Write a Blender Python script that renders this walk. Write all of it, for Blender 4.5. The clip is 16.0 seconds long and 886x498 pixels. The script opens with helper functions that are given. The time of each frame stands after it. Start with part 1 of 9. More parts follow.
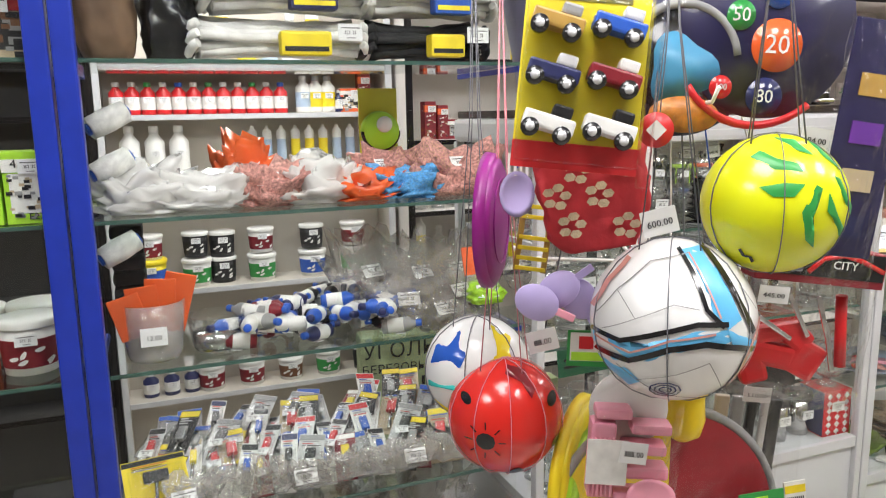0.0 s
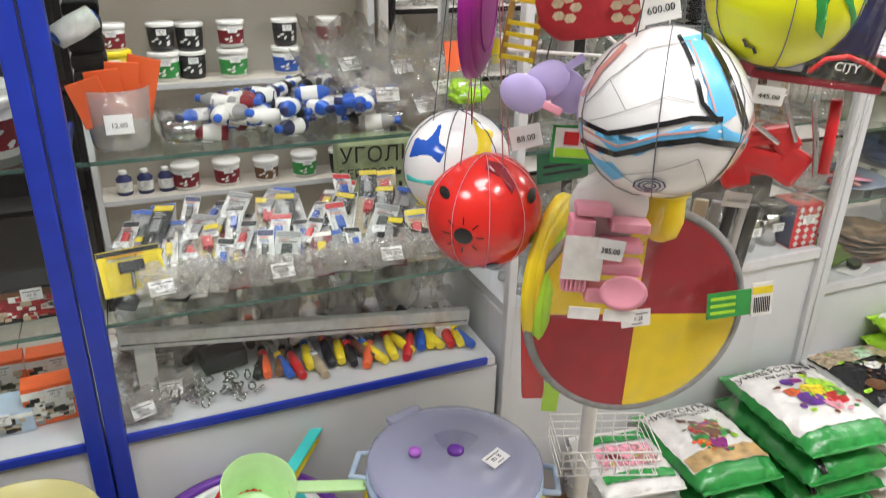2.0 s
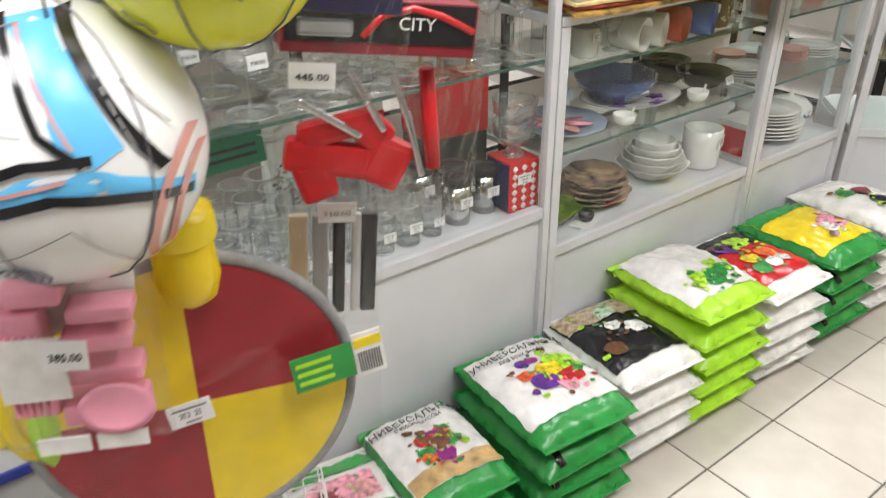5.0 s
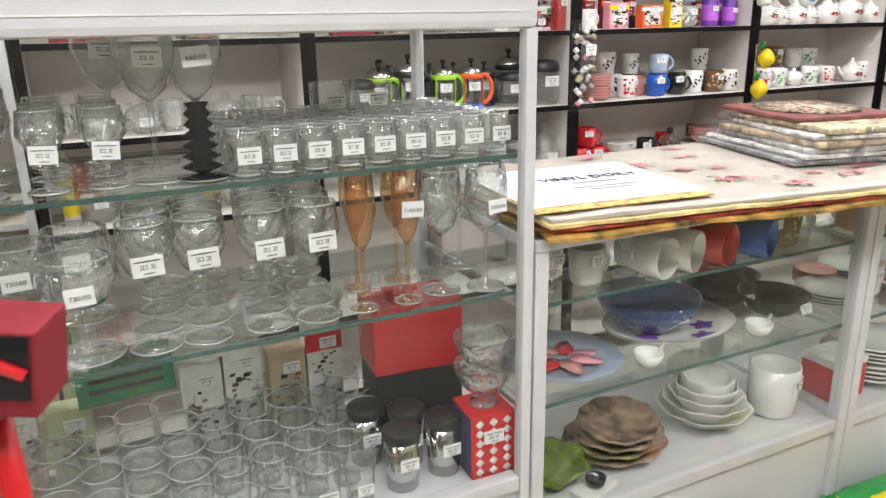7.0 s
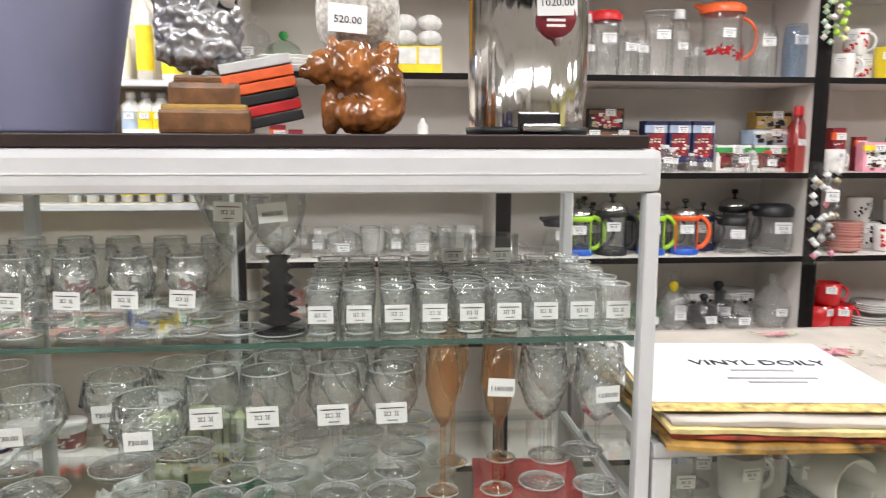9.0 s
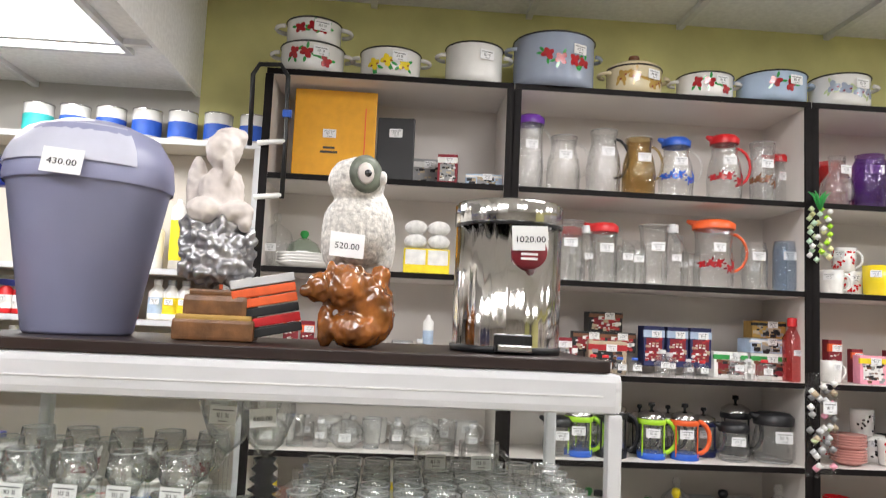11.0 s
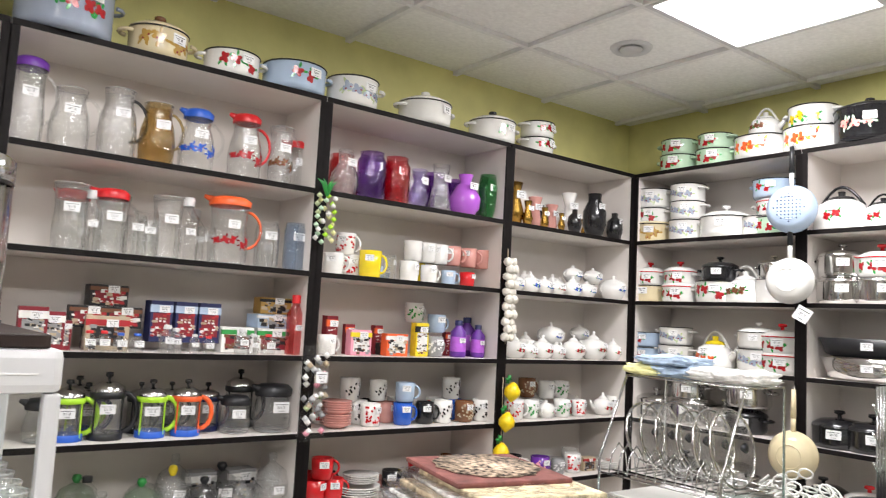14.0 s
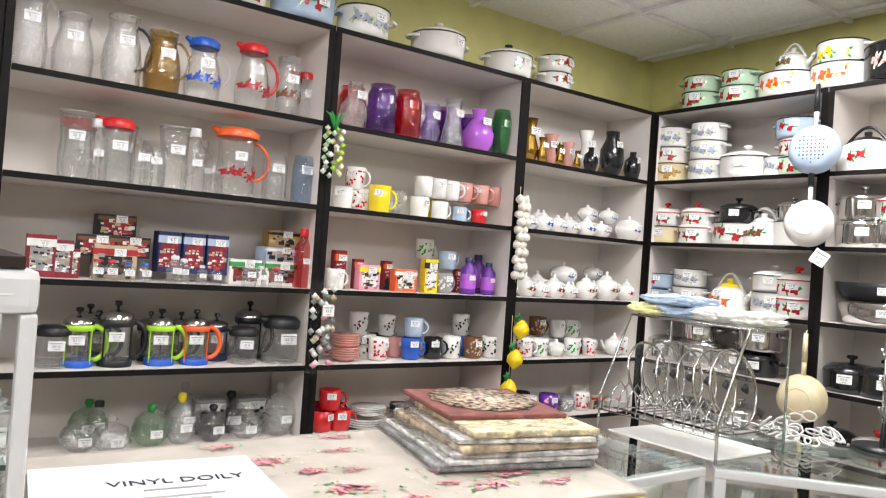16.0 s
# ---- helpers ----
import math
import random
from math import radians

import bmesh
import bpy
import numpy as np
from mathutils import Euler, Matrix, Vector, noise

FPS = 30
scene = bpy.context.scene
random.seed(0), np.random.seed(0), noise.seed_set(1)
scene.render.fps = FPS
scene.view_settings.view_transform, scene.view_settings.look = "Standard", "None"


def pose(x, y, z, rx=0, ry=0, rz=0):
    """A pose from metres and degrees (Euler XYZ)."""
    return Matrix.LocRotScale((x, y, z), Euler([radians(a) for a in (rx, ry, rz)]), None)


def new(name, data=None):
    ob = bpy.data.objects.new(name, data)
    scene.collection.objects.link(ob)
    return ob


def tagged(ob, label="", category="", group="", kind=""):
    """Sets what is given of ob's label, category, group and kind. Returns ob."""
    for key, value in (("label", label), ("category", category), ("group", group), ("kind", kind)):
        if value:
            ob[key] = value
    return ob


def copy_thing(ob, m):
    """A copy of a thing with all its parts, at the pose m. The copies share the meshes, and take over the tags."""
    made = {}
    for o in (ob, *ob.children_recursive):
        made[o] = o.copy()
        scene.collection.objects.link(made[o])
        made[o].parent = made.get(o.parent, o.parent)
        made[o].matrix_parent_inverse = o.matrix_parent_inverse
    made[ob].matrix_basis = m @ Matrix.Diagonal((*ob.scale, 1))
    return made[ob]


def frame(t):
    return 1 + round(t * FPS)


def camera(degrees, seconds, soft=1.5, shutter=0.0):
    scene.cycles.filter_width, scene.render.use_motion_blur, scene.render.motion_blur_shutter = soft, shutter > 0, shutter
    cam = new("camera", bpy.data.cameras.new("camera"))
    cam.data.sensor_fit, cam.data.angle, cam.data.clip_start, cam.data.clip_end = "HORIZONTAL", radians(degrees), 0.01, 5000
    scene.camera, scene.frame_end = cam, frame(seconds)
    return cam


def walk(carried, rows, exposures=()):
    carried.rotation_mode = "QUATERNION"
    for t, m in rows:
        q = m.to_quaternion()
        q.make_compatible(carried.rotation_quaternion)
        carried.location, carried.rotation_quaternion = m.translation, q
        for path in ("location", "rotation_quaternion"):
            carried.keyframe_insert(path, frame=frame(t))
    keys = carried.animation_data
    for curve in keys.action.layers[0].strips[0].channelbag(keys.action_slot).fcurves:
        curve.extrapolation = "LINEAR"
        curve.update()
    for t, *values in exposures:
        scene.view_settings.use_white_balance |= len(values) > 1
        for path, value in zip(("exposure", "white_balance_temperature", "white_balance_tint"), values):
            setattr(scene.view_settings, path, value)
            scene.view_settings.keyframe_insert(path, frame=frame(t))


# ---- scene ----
cam = camera(61.34, 16.0, soft=1.0, shutter=0.4)


def eye(x, y, z, yaw, pitch, roll):
    return pose(x, y, z, 90 + pitch, 0, yaw) @ pose(0, 0, 0, 0, 0, roll)


walk(cam, [(r[0], eye(*r[1:])) for r in (
    (0, -1.737, -1.361, 1.500, -21.22, -10.23, -1.01),
    (0.5, -1.737, -1.355, 1.497, -21.36, -12.43, -0.73),
    (1, -1.738, -1.348, 1.488, -21.62, -15.85, -0.19),
    (1.5, -1.728, -1.332, 1.472, -22.53, -20.23, 0.70),
    (2, -1.729, -1.332, 1.459, -23.04, -24.39, 1.21),
    (2.5, -1.736, -1.337, 1.449, -23.46, -28.68, 1.14),
    (3, -1.707, -1.335, 1.433, -25.68, -32.15, 2.37),
    (3.5, -1.627, -1.351, 1.426, -27.69, -32.84, 3.66),
    (4, -1.498, -1.338, 1.421, -28.92, -28.04, 2.66),
    (4.5, -1.369, -1.249, 1.405, -35.16, -29.99, 3.44),
    (5, -1.213, -1.181, 1.427, -36.72, -28.75, -0.82),
    (5.2, -1.166, -1.164, 1.427, -35.94, -27.50, -1.63),
    (7.3, -0.603, -1.023, 1.452, -23.15, -16.17, -0.59),
    (7.5, -0.566, -1.033, 1.464, -21.36, -16.01, -0.43),
    (8, -0.513, -1.020, 1.463, -20.05, -15.87, -0.66),
    (8.5, -0.438, -0.959, 1.476, -12.79, -10.74, -0.54),
    (9, -0.385, -0.960, 1.495, -5.51, -8.08, 0.16),
    (9.2, -0.363, -0.965, 1.497, -3.73, -7.62, 0.47),
    (11.3, -0.330, -1.071, 1.554, -3.67, 6.97, 2.73),
    (11.5, -0.326, -1.070, 1.554, -4.09, 7.50, 2.66),
    (12, -0.316, -1.073, 1.556, -8.12, 9.21, 2.66),
    (12.5, -0.291, -1.080, 1.558, -15.67, 9.03, 2.86),
    (13, -0.259, -1.086, 1.560, -24.47, 8.52, 3.13),
    (13.5, -0.238, -1.082, 1.571, -31.28, 7.68, 3.16),
    (14, -0.213, -1.080, 1.549, -37.23, 5.59, 3.07),
    (14.5, -0.196, -1.085, 1.553, -37.99, 4.22, 3.57),
    (15, -0.192, -1.066, 1.539, -37.51, 3.16, 3.75),
    (15.5, -0.186, -1.072, 1.539, -36.87, 2.79, 3.68),
    (16, -0.147, -1.095, 1.538, -35.61, 0.91, 4.13),
)], ((0.0, -0.12), (1.5, -0.04), (2.5, 0.08), (4.0, 0.22), (5.0, -0.04), (7.5, 0.06), (8.0, 0.02), (8.5, -0.24), (9.0, -0.04), (9.5, -0.05), (11.5, -0.12), (12.0, -0.08), (12.5, 0.12), (13.5, 0.13), (14.0, 0.0), (14.5, -0.08), (15.0, -0.04), (16.0, 0.0)))

# ---- light ----
world = bpy.data.worlds.new("world")
scene.world = world
world.use_nodes = True
world.node_tree.nodes["Background"].inputs[0].default_value = (0.9, 0.93, 1.0, 1)
world.node_tree.nodes["Background"].inputs[1].default_value = 0.25
CEIL = 2.74
# The panel at (-0.77, -1.50) is unseen, added to brighten the case fronts.
LAMPS = [(2.23, 0.30), (0.43, 0.30), (2.23, -1.50), (0.43, -1.50), (-0.77, -1.50), (-1.5, 1.0), (-2.7, -0.8), (-1.5, -0.8)]


def area_lamp(x, y, z, power):
    d = bpy.data.lights.new("panel_light", "AREA")
    d.shape, d.size, d.size_y, d.energy, d.color = "RECTANGLE", 0.56, 0.56, power, (0.99, 0.97, 1.0)
    o = new("panel_light", d)
    o.matrix_world = pose(x, y, z)


for lx, ly in LAMPS:
    area_lamp(lx, ly, (2.35 if lx < -1.1 else CEIL) - 0.012, (16 if ly > 0 else 10) if lx < -1.1 else (28 if lx > 1 else 18) if ly > 0 else 14 if lx > 1 else 18)


# ---- materials ----
def mat(name, color, rough=0.5, metal=0.0, vary=0.06, scale=30.0, bump=0.0, bscale=80.0, spec=0.5, rand=0.0, coat=0.0, sheen=0.0):
    """A plain surface with faint stains at one scale and grain at another."""
    m = bpy.data.materials.new(name)
    m.use_nodes = True
    nt = m.node_tree
    b = nt.nodes["Principled BSDF"]
    b.inputs["Roughness"].default_value, b.inputs["Metallic"].default_value = rough, metal
    b.inputs["Specular IOR Level"].default_value = spec
    b.inputs["Coat Weight"].default_value = coat
    tc = nt.nodes.new("ShaderNodeTexCoord")
    n = nt.nodes.new("ShaderNodeTexNoise")
    n.inputs["Scale"].default_value, n.inputs["Detail"].default_value = scale, 6
    nt.links.new(tc.outputs["Object"], n.inputs["Vector"])
    mr = nt.nodes.new("ShaderNodeMapRange")
    mr.inputs["From Min"].default_value, mr.inputs["From Max"].default_value = 0.25, 0.75
    mr.inputs["To Min"].default_value, mr.inputs["To Max"].default_value = 1 - vary * 1.6, 1 + vary
    nt.links.new(n.outputs["Fac"], mr.inputs["Value"])
    val = mr.outputs["Result"]
    if rand:
        oi = nt.nodes.new("ShaderNodeObjectInfo")
        r2 = nt.nodes.new("ShaderNodeMapRange")
        r2.inputs["To Min"].default_value, r2.inputs["To Max"].default_value = 1 - rand, 1 + rand
        nt.links.new(oi.outputs["Random"], r2.inputs["Value"])
        mu = nt.nodes.new("ShaderNodeMath")
        mu.operation = "MULTIPLY"
        nt.links.new(val, mu.inputs[0])
        nt.links.new(r2.outputs["Result"], mu.inputs[1])
        val = mu.outputs[0]
    mix = nt.nodes.new("ShaderNodeVectorMath")
    mix.operation = "SCALE"
    mix.inputs[0].default_value = color[:3]
    nt.links.new(val, mix.inputs["Scale"])
    nt.links.new(mix.outputs["Vector"], b.inputs["Base Color"])
    if bump:
        n2 = nt.nodes.new("ShaderNodeTexNoise")
        n2.inputs["Scale"].default_value, n2.inputs["Detail"].default_value = bscale, 4
        nt.links.new(tc.outputs["Object"], n2.inputs["Vector"])
        bp = nt.nodes.new("ShaderNodeBump")
        bp.inputs["Strength"].default_value, bp.inputs["Distance"].default_value = bump, 0.003
        nt.links.new(n2.outputs["Fac"], bp.inputs["Height"])
        nt.links.new(bp.outputs["Normal"], b.inputs["Normal"])
    return m


def clear(name, tint=(0.96, 0.98, 0.97), rough=0.02, ior=1.5, gain=1.0, haze=0.0, hazecol=(0.9, 0.9, 0.9), bump=0.0):
    """Thin clear glass or film: straight-through light and a Fresnel gloss; haze adds a thin milky share."""
    m = bpy.data.materials.new(name)
    m.use_nodes = True
    nt = m.node_tree
    nt.nodes.remove(nt.nodes["Principled BSDF"])
    out = nt.nodes["Material Output"]
    tr, gl, mx = (nt.nodes.new(k) for k in ("ShaderNodeBsdfTransparent", "ShaderNodeBsdfGlossy", "ShaderNodeMixShader"))
    tr.inputs["Color"].default_value = (*tint, 1)
    gl.inputs["Roughness"].default_value = rough
    lw = nt.nodes.new("ShaderNodeLayerWeight")
    lw.inputs["Blend"].default_value = 0.5
    pw = nt.nodes.new("ShaderNodeMath")
    pw.operation = "POWER"
    pw.inputs[1].default_value = 3.2
    nt.links.new(lw.outputs["Facing"], pw.inputs[0])
    mu = nt.nodes.new("ShaderNodeMath")
    mu.operation, mu.use_clamp = "MULTIPLY_ADD", True
    mu.inputs[1].default_value, mu.inputs[2].default_value = 0.75 * gain, ((ior - 1) / (ior + 1)) ** 2 * gain
    nt.links.new(pw.outputs[0], mu.inputs[0])
    nt.links.new(mu.outputs[0], mx.inputs[0])
    base = tr.outputs[0]
    if haze:
        df, m2 = nt.nodes.new("ShaderNodeBsdfDiffuse"), nt.nodes.new("ShaderNodeMixShader")
        df.inputs["Color"].default_value = (*hazecol, 1)
        m2.inputs[0].default_value = haze
        nt.links.new(base, m2.inputs[1])
        nt.links.new(df.outputs[0], m2.inputs[2])
        base = m2.outputs[0]
    if bump:
        tc, nz, bp = nt.nodes.new("ShaderNodeTexCoord"), nt.nodes.new("ShaderNodeTexVoronoi"), nt.nodes.new("ShaderNodeBump")
        nz.inputs["Scale"].default_value = 90
        bp.inputs["Strength"].default_value, bp.inputs["Distance"].default_value = bump, 0.004
        nt.links.new(tc.outputs["Object"], nz.inputs["Vector"])
        nt.links.new(nz.outputs["Distance"], bp.inputs["Height"])
        nt.links.new(bp.outputs["Normal"], gl.inputs["Normal"])
        nt.links.new(bp.outputs["Normal"], lw.inputs["Normal"])
    nt.links.new(base, mx.inputs[1])
    nt.links.new(gl.outputs[0], mx.inputs[2])
    nt.links.new(mx.outputs[0], out.inputs["Surface"])
    return m


def glow(name, color, strength):
    m = bpy.data.materials.new(name)
    m.use_nodes = True
    b = m.node_tree.nodes["Principled BSDF"]
    b.inputs["Base Color"].default_value = (0.9, 0.9, 0.9, 1)
    b.inputs["Emission Color"].default_value, b.inputs["Emission Strength"].default_value = (*color, 1), strength
    return m


WHITE = mat("white_laminate", (0.64, 0.65, 0.67), 0.35, vary=0.04, scale=6, bump=0.03)
WHITEF = mat("white_frame", (0.60, 0.605, 0.62), 0.3, vary=0.04, scale=9)
BLUE = mat("blue_profile", (0.012, 0.035, 0.36), 0.35, vary=0.1, scale=20)
BLACK = mat("black_edge", (0.008, 0.006, 0.006), 0.6, vary=0.2, scale=40, spec=0.15)
BROWN = mat("dark_brown_board", (0.022, 0.011, 0.009), 0.45, vary=0.2, scale=25)
CREAM = mat("cream_laminate", (0.73, 0.685, 0.645), 0.5, vary=0.05, scale=4)
HWBACK = mat("beige_grey_laminate", (0.58, 0.535, 0.47), 0.6, vary=0.06, scale=4)
GREEN = mat("green_wall_paint", (0.66, 0.63, 0.27), 0.75, vary=0.1, scale=5, bump=0.12, bscale=120)
# For walls out of view; tone sets glass reflections and bounced light.
SHOPWALL = mat("far_wall_paint", (0.42, 0.39, 0.35), 0.8, vary=0.3, scale=3, bump=0.1)
GREYWALL = mat("grey_wall_paint", (0.52, 0.50, 0.46), 0.8, vary=0.06, scale=5, bump=0.1, bscale=120)
CEILING = mat("ceiling_tile", (0.88, 0.88, 0.87), 0.9, vary=0.06, scale=60, bump=0.25, bscale=260)
TBAR = mat("ceiling_bar", (0.78, 0.78, 0.78), 0.5, vary=0.05)
TILE = mat("floor_tile", (0.60, 0.555, 0.49), 0.28, vary=0.07, scale=9, bump=0.03, bscale=60, rand=0.04)
GROUT = mat("grout", (0.13, 0.115, 0.10), 0.9, vary=0.2, scale=50, bump=0.3)
PANE = clear("pane_glass", (0.97, 0.985, 0.975), 0.0, 1.45, gain=0.5)
SHELFGLASS = clear("shelf_glass", (0.93, 0.97, 0.95), 0.0, 1.5)
GLASSEDGE = mat("glass_edge", (0.06, 0.12, 0.10), 0.2, vary=0.1)
LAMP = glow("lamp_diffuser", (1.0, 0.98, 0.95), 9.0)


# ---- mesh helpers ----
def bm_box(x0, x1, y0, y1, z0, z1, bevel=0.0, bm=None):
    bm = bm or bmesh.new()
    vs = bmesh.ops.create_cube(bm, size=1.0)["verts"]
    bmesh.ops.scale(bm, vec=(x1 - x0, y1 - y0, z1 - z0), verts=vs)
    bmesh.ops.translate(bm, vec=((x0 + x1) / 2, (y0 + y1) / 2, (z0 + z1) / 2), verts=vs)
    if bevel:
        es = list({e for v in vs for e in v.link_edges})
        bmesh.ops.bevel(bm, geom=es, offset=bevel, segments=2, profile=0.6, affect="EDGES")
    return bm


def bm_lathe(profile, seg=20, bm=None, sx=1.0, sy=1.0, wave=None):
    """Turns a profile of (radius, height) about the z axis; wave(angle, z) may change the radius."""
    bm = bm or bmesh.new()
    rings = []
    for r, z in profile:
        if r < 1e-5:
            rings.append([bm.verts.new((0, 0, z))])
            continue
        ring = []
        for k in range(seg):
            a = 2 * math.pi * k / seg
            rr = r * (wave(a, z) if wave else 1)
            ring.append(bm.verts.new((rr * math.cos(a) * sx, rr * math.sin(a) * sy, z)))
        rings.append(ring)
    for p, q in zip(rings, rings[1:]):
        for k in range(seg):
            a, b = p[k % len(p)], p[(k + 1) % len(p)]
            c, d = q[(k + 1) % len(q)], q[k % len(q)]
            f = [v for i, v in enumerate((a, b, c, d)) if v not in (a, b, c, d)[:i]]
            if len(f) > 2:
                bm.faces.new(f).smooth = True
    return bm


def bm_tube(path, r, seg=8, bm=None, closed=False):
    """A round rod along a path of points."""
    bm = bm or bmesh.new()
    pts = [Vector(p) for p in path]
    n = len(pts)
    rings = []
    for i, p in enumerate(pts):
        a = pts[i - 1] if i or closed else p
        b = pts[(i + 1) % n] if i < n - 1 or closed else p
        d = (b - a).normalized()
        u = d.orthogonal().normalized() if not rings else (rings[-1][1] - d * d.dot(rings[-1][1])).normalized()
        w = d.cross(u)
        rr = r[i] if isinstance(r, (list, tuple)) else r
        rings.append(([bm.verts.new(p + (u * math.cos(2 * math.pi * k / seg) + w * math.sin(2 * math.pi * k / seg)) * rr) for k in range(seg)], u))
    for i in range(n if closed else n - 1):
        p, q = rings[i][0], rings[(i + 1) % n][0]
        for k in range(seg):
            bm.faces.new((p[k], p[(k + 1) % seg], q[(k + 1) % seg], q[k])).smooth = True
    if not closed:
        bm.faces.new(rings[0][0][::-1])
        bm.faces.new(rings[-1][0])
    return bm


def part(name, bm, material, parent=None, label="", at=None):
    """Links a bmesh as one mesh object under a thing or a part."""
    me = bpy.data.meshes.new(name)
    bmesh.ops.recalc_face_normals(bm, faces=bm.faces)
    bm.to_mesh(me)
    bm.free()
    me.materials.append(material)
    ob = new(name, me)
    if parent:
        ob.parent = parent
    if at is not None:
        ob.matrix_basis = at
    return tagged(ob, label)


def thing(name, label, category, group="", kind="", at=None):
    ob = new(name)
    ob.empty_display_size = 0.05
    if at is not None:
        ob.matrix_basis = at
    return tagged(ob, label, category, group, kind)


def solid(name, bm, material, label, category="", group="", kind="", at=None):
    return tagged(part(name, bm, material, None, "", at), label, category, group, kind)


# ---- the room ----
X0, X1, Y0, Y1 = -4.2, 3.25, -3.4, 1.72


def wall(name, label, x0, x1, y0, y1, z0, z1, m):
    return solid(name, bm_box(x0, x1, y0, y1, z0, z1), m, label, "wall", kind="structure")


wall("wall_north", "yellow-green painted wall behind the shelving", -1.1, X1 + 0.15, Y1, Y1 + 0.15, 0, CEIL + 0.2, GREEN)
wall("wall_north_low", "grey painted wall behind the hardware shelves", X0, -1.1, Y1, Y1 + 0.15, 0, CEIL + 0.2, GREYWALL)
wall("wall_east", "yellow-green painted wall behind the pot shelves", X1, X1 + 0.15, Y0, Y1, 0, CEIL + 0.2, GREEN)
wall("wall_west", "grey painted side wall", X0 - 0.15, X0, Y0, Y1, 0, CEIL + 0.2, SHOPWALL)
wall("wall_south", "grey painted wall across the shop", X0, X1, Y0 - 0.15, Y0, 0, CEIL + 0.2, SHOPWALL)
solid("floor", bm_box(X0, X1, Y0, Y1, -0.1, -0.003), GROUT, "dark grout bed under the floor tiles", "floor", kind="structure")


def ceiling():
    bm = bm_box(-1.1, X1, Y0, Y1, CEIL + 0.02, CEIL + 0.1)
    bm_box(X0, -1.1, Y0, Y1, 2.37, 2.45, 0, bm)
    bm_box(-1.115, -1.1, Y0, Y1, 2.35, CEIL + 0.05, 0, bm)
    ob = solid("ceiling", bm, CEILING, "white suspended ceiling of square mineral tiles", "ceiling", kind="structure")
    bars = bmesh.new()
    x = -1.07
    while x < X1:
        bm_box(x - 0.012, x + 0.012, Y0, Y1, CEIL, CEIL + 0.019, 0, bars)
        x += 0.6
    y = 1.21
    while y > Y0:
        bm_box(-1.1, X1, y - 0.012, y + 0.012, CEIL + 0.001, CEIL + 0.019, 0, bars)
        y -= 0.6
    for k in range(6):
        bm_box(-1.7 - 0.6 * k - 0.012, -1.7 - 0.6 * k + 0.012, Y0, Y1, 2.35, 2.369, 0, bars)
    for k in range(9):
        bm_box(X0, -1.12, 1.21 - 0.6 * k - 0.012, 1.21 - 0.6 * k + 0.012, 2.351, 2.369, 0, bars)
    part("ceiling_grid", bars, TBAR, ob, "white metal ceiling bars")


ceiling()


def panel_lamp(x, y, z):
    t = thing("ceiling_light", "square white light panel set flush in the ceiling", "ceiling light", "ceiling lights", at=pose(x, y, z))
    fr = bmesh.new()
    for a in ((-0.3, 0.3, -0.3, -0.28), (-0.3, 0.3, 0.28, 0.3), (-0.3, -0.28, -0.28, 0.28), (0.28, 0.3, -0.28, 0.28)):
        bm_box(*a, -0.006, 0.012, 0, fr)
    part("frame", fr, WHITEF, t)
    part("diffuser", bm_box(-0.28, 0.28, -0.28, 0.28, 0.0, 0.01), LAMP, t, "glowing white diffuser")


# Includes the added panel of LAMPS, built like the others.
for lx, ly in LAMPS:
    panel_lamp(lx, ly, 2.355 if lx < -1.1 else CEIL + 0.003)


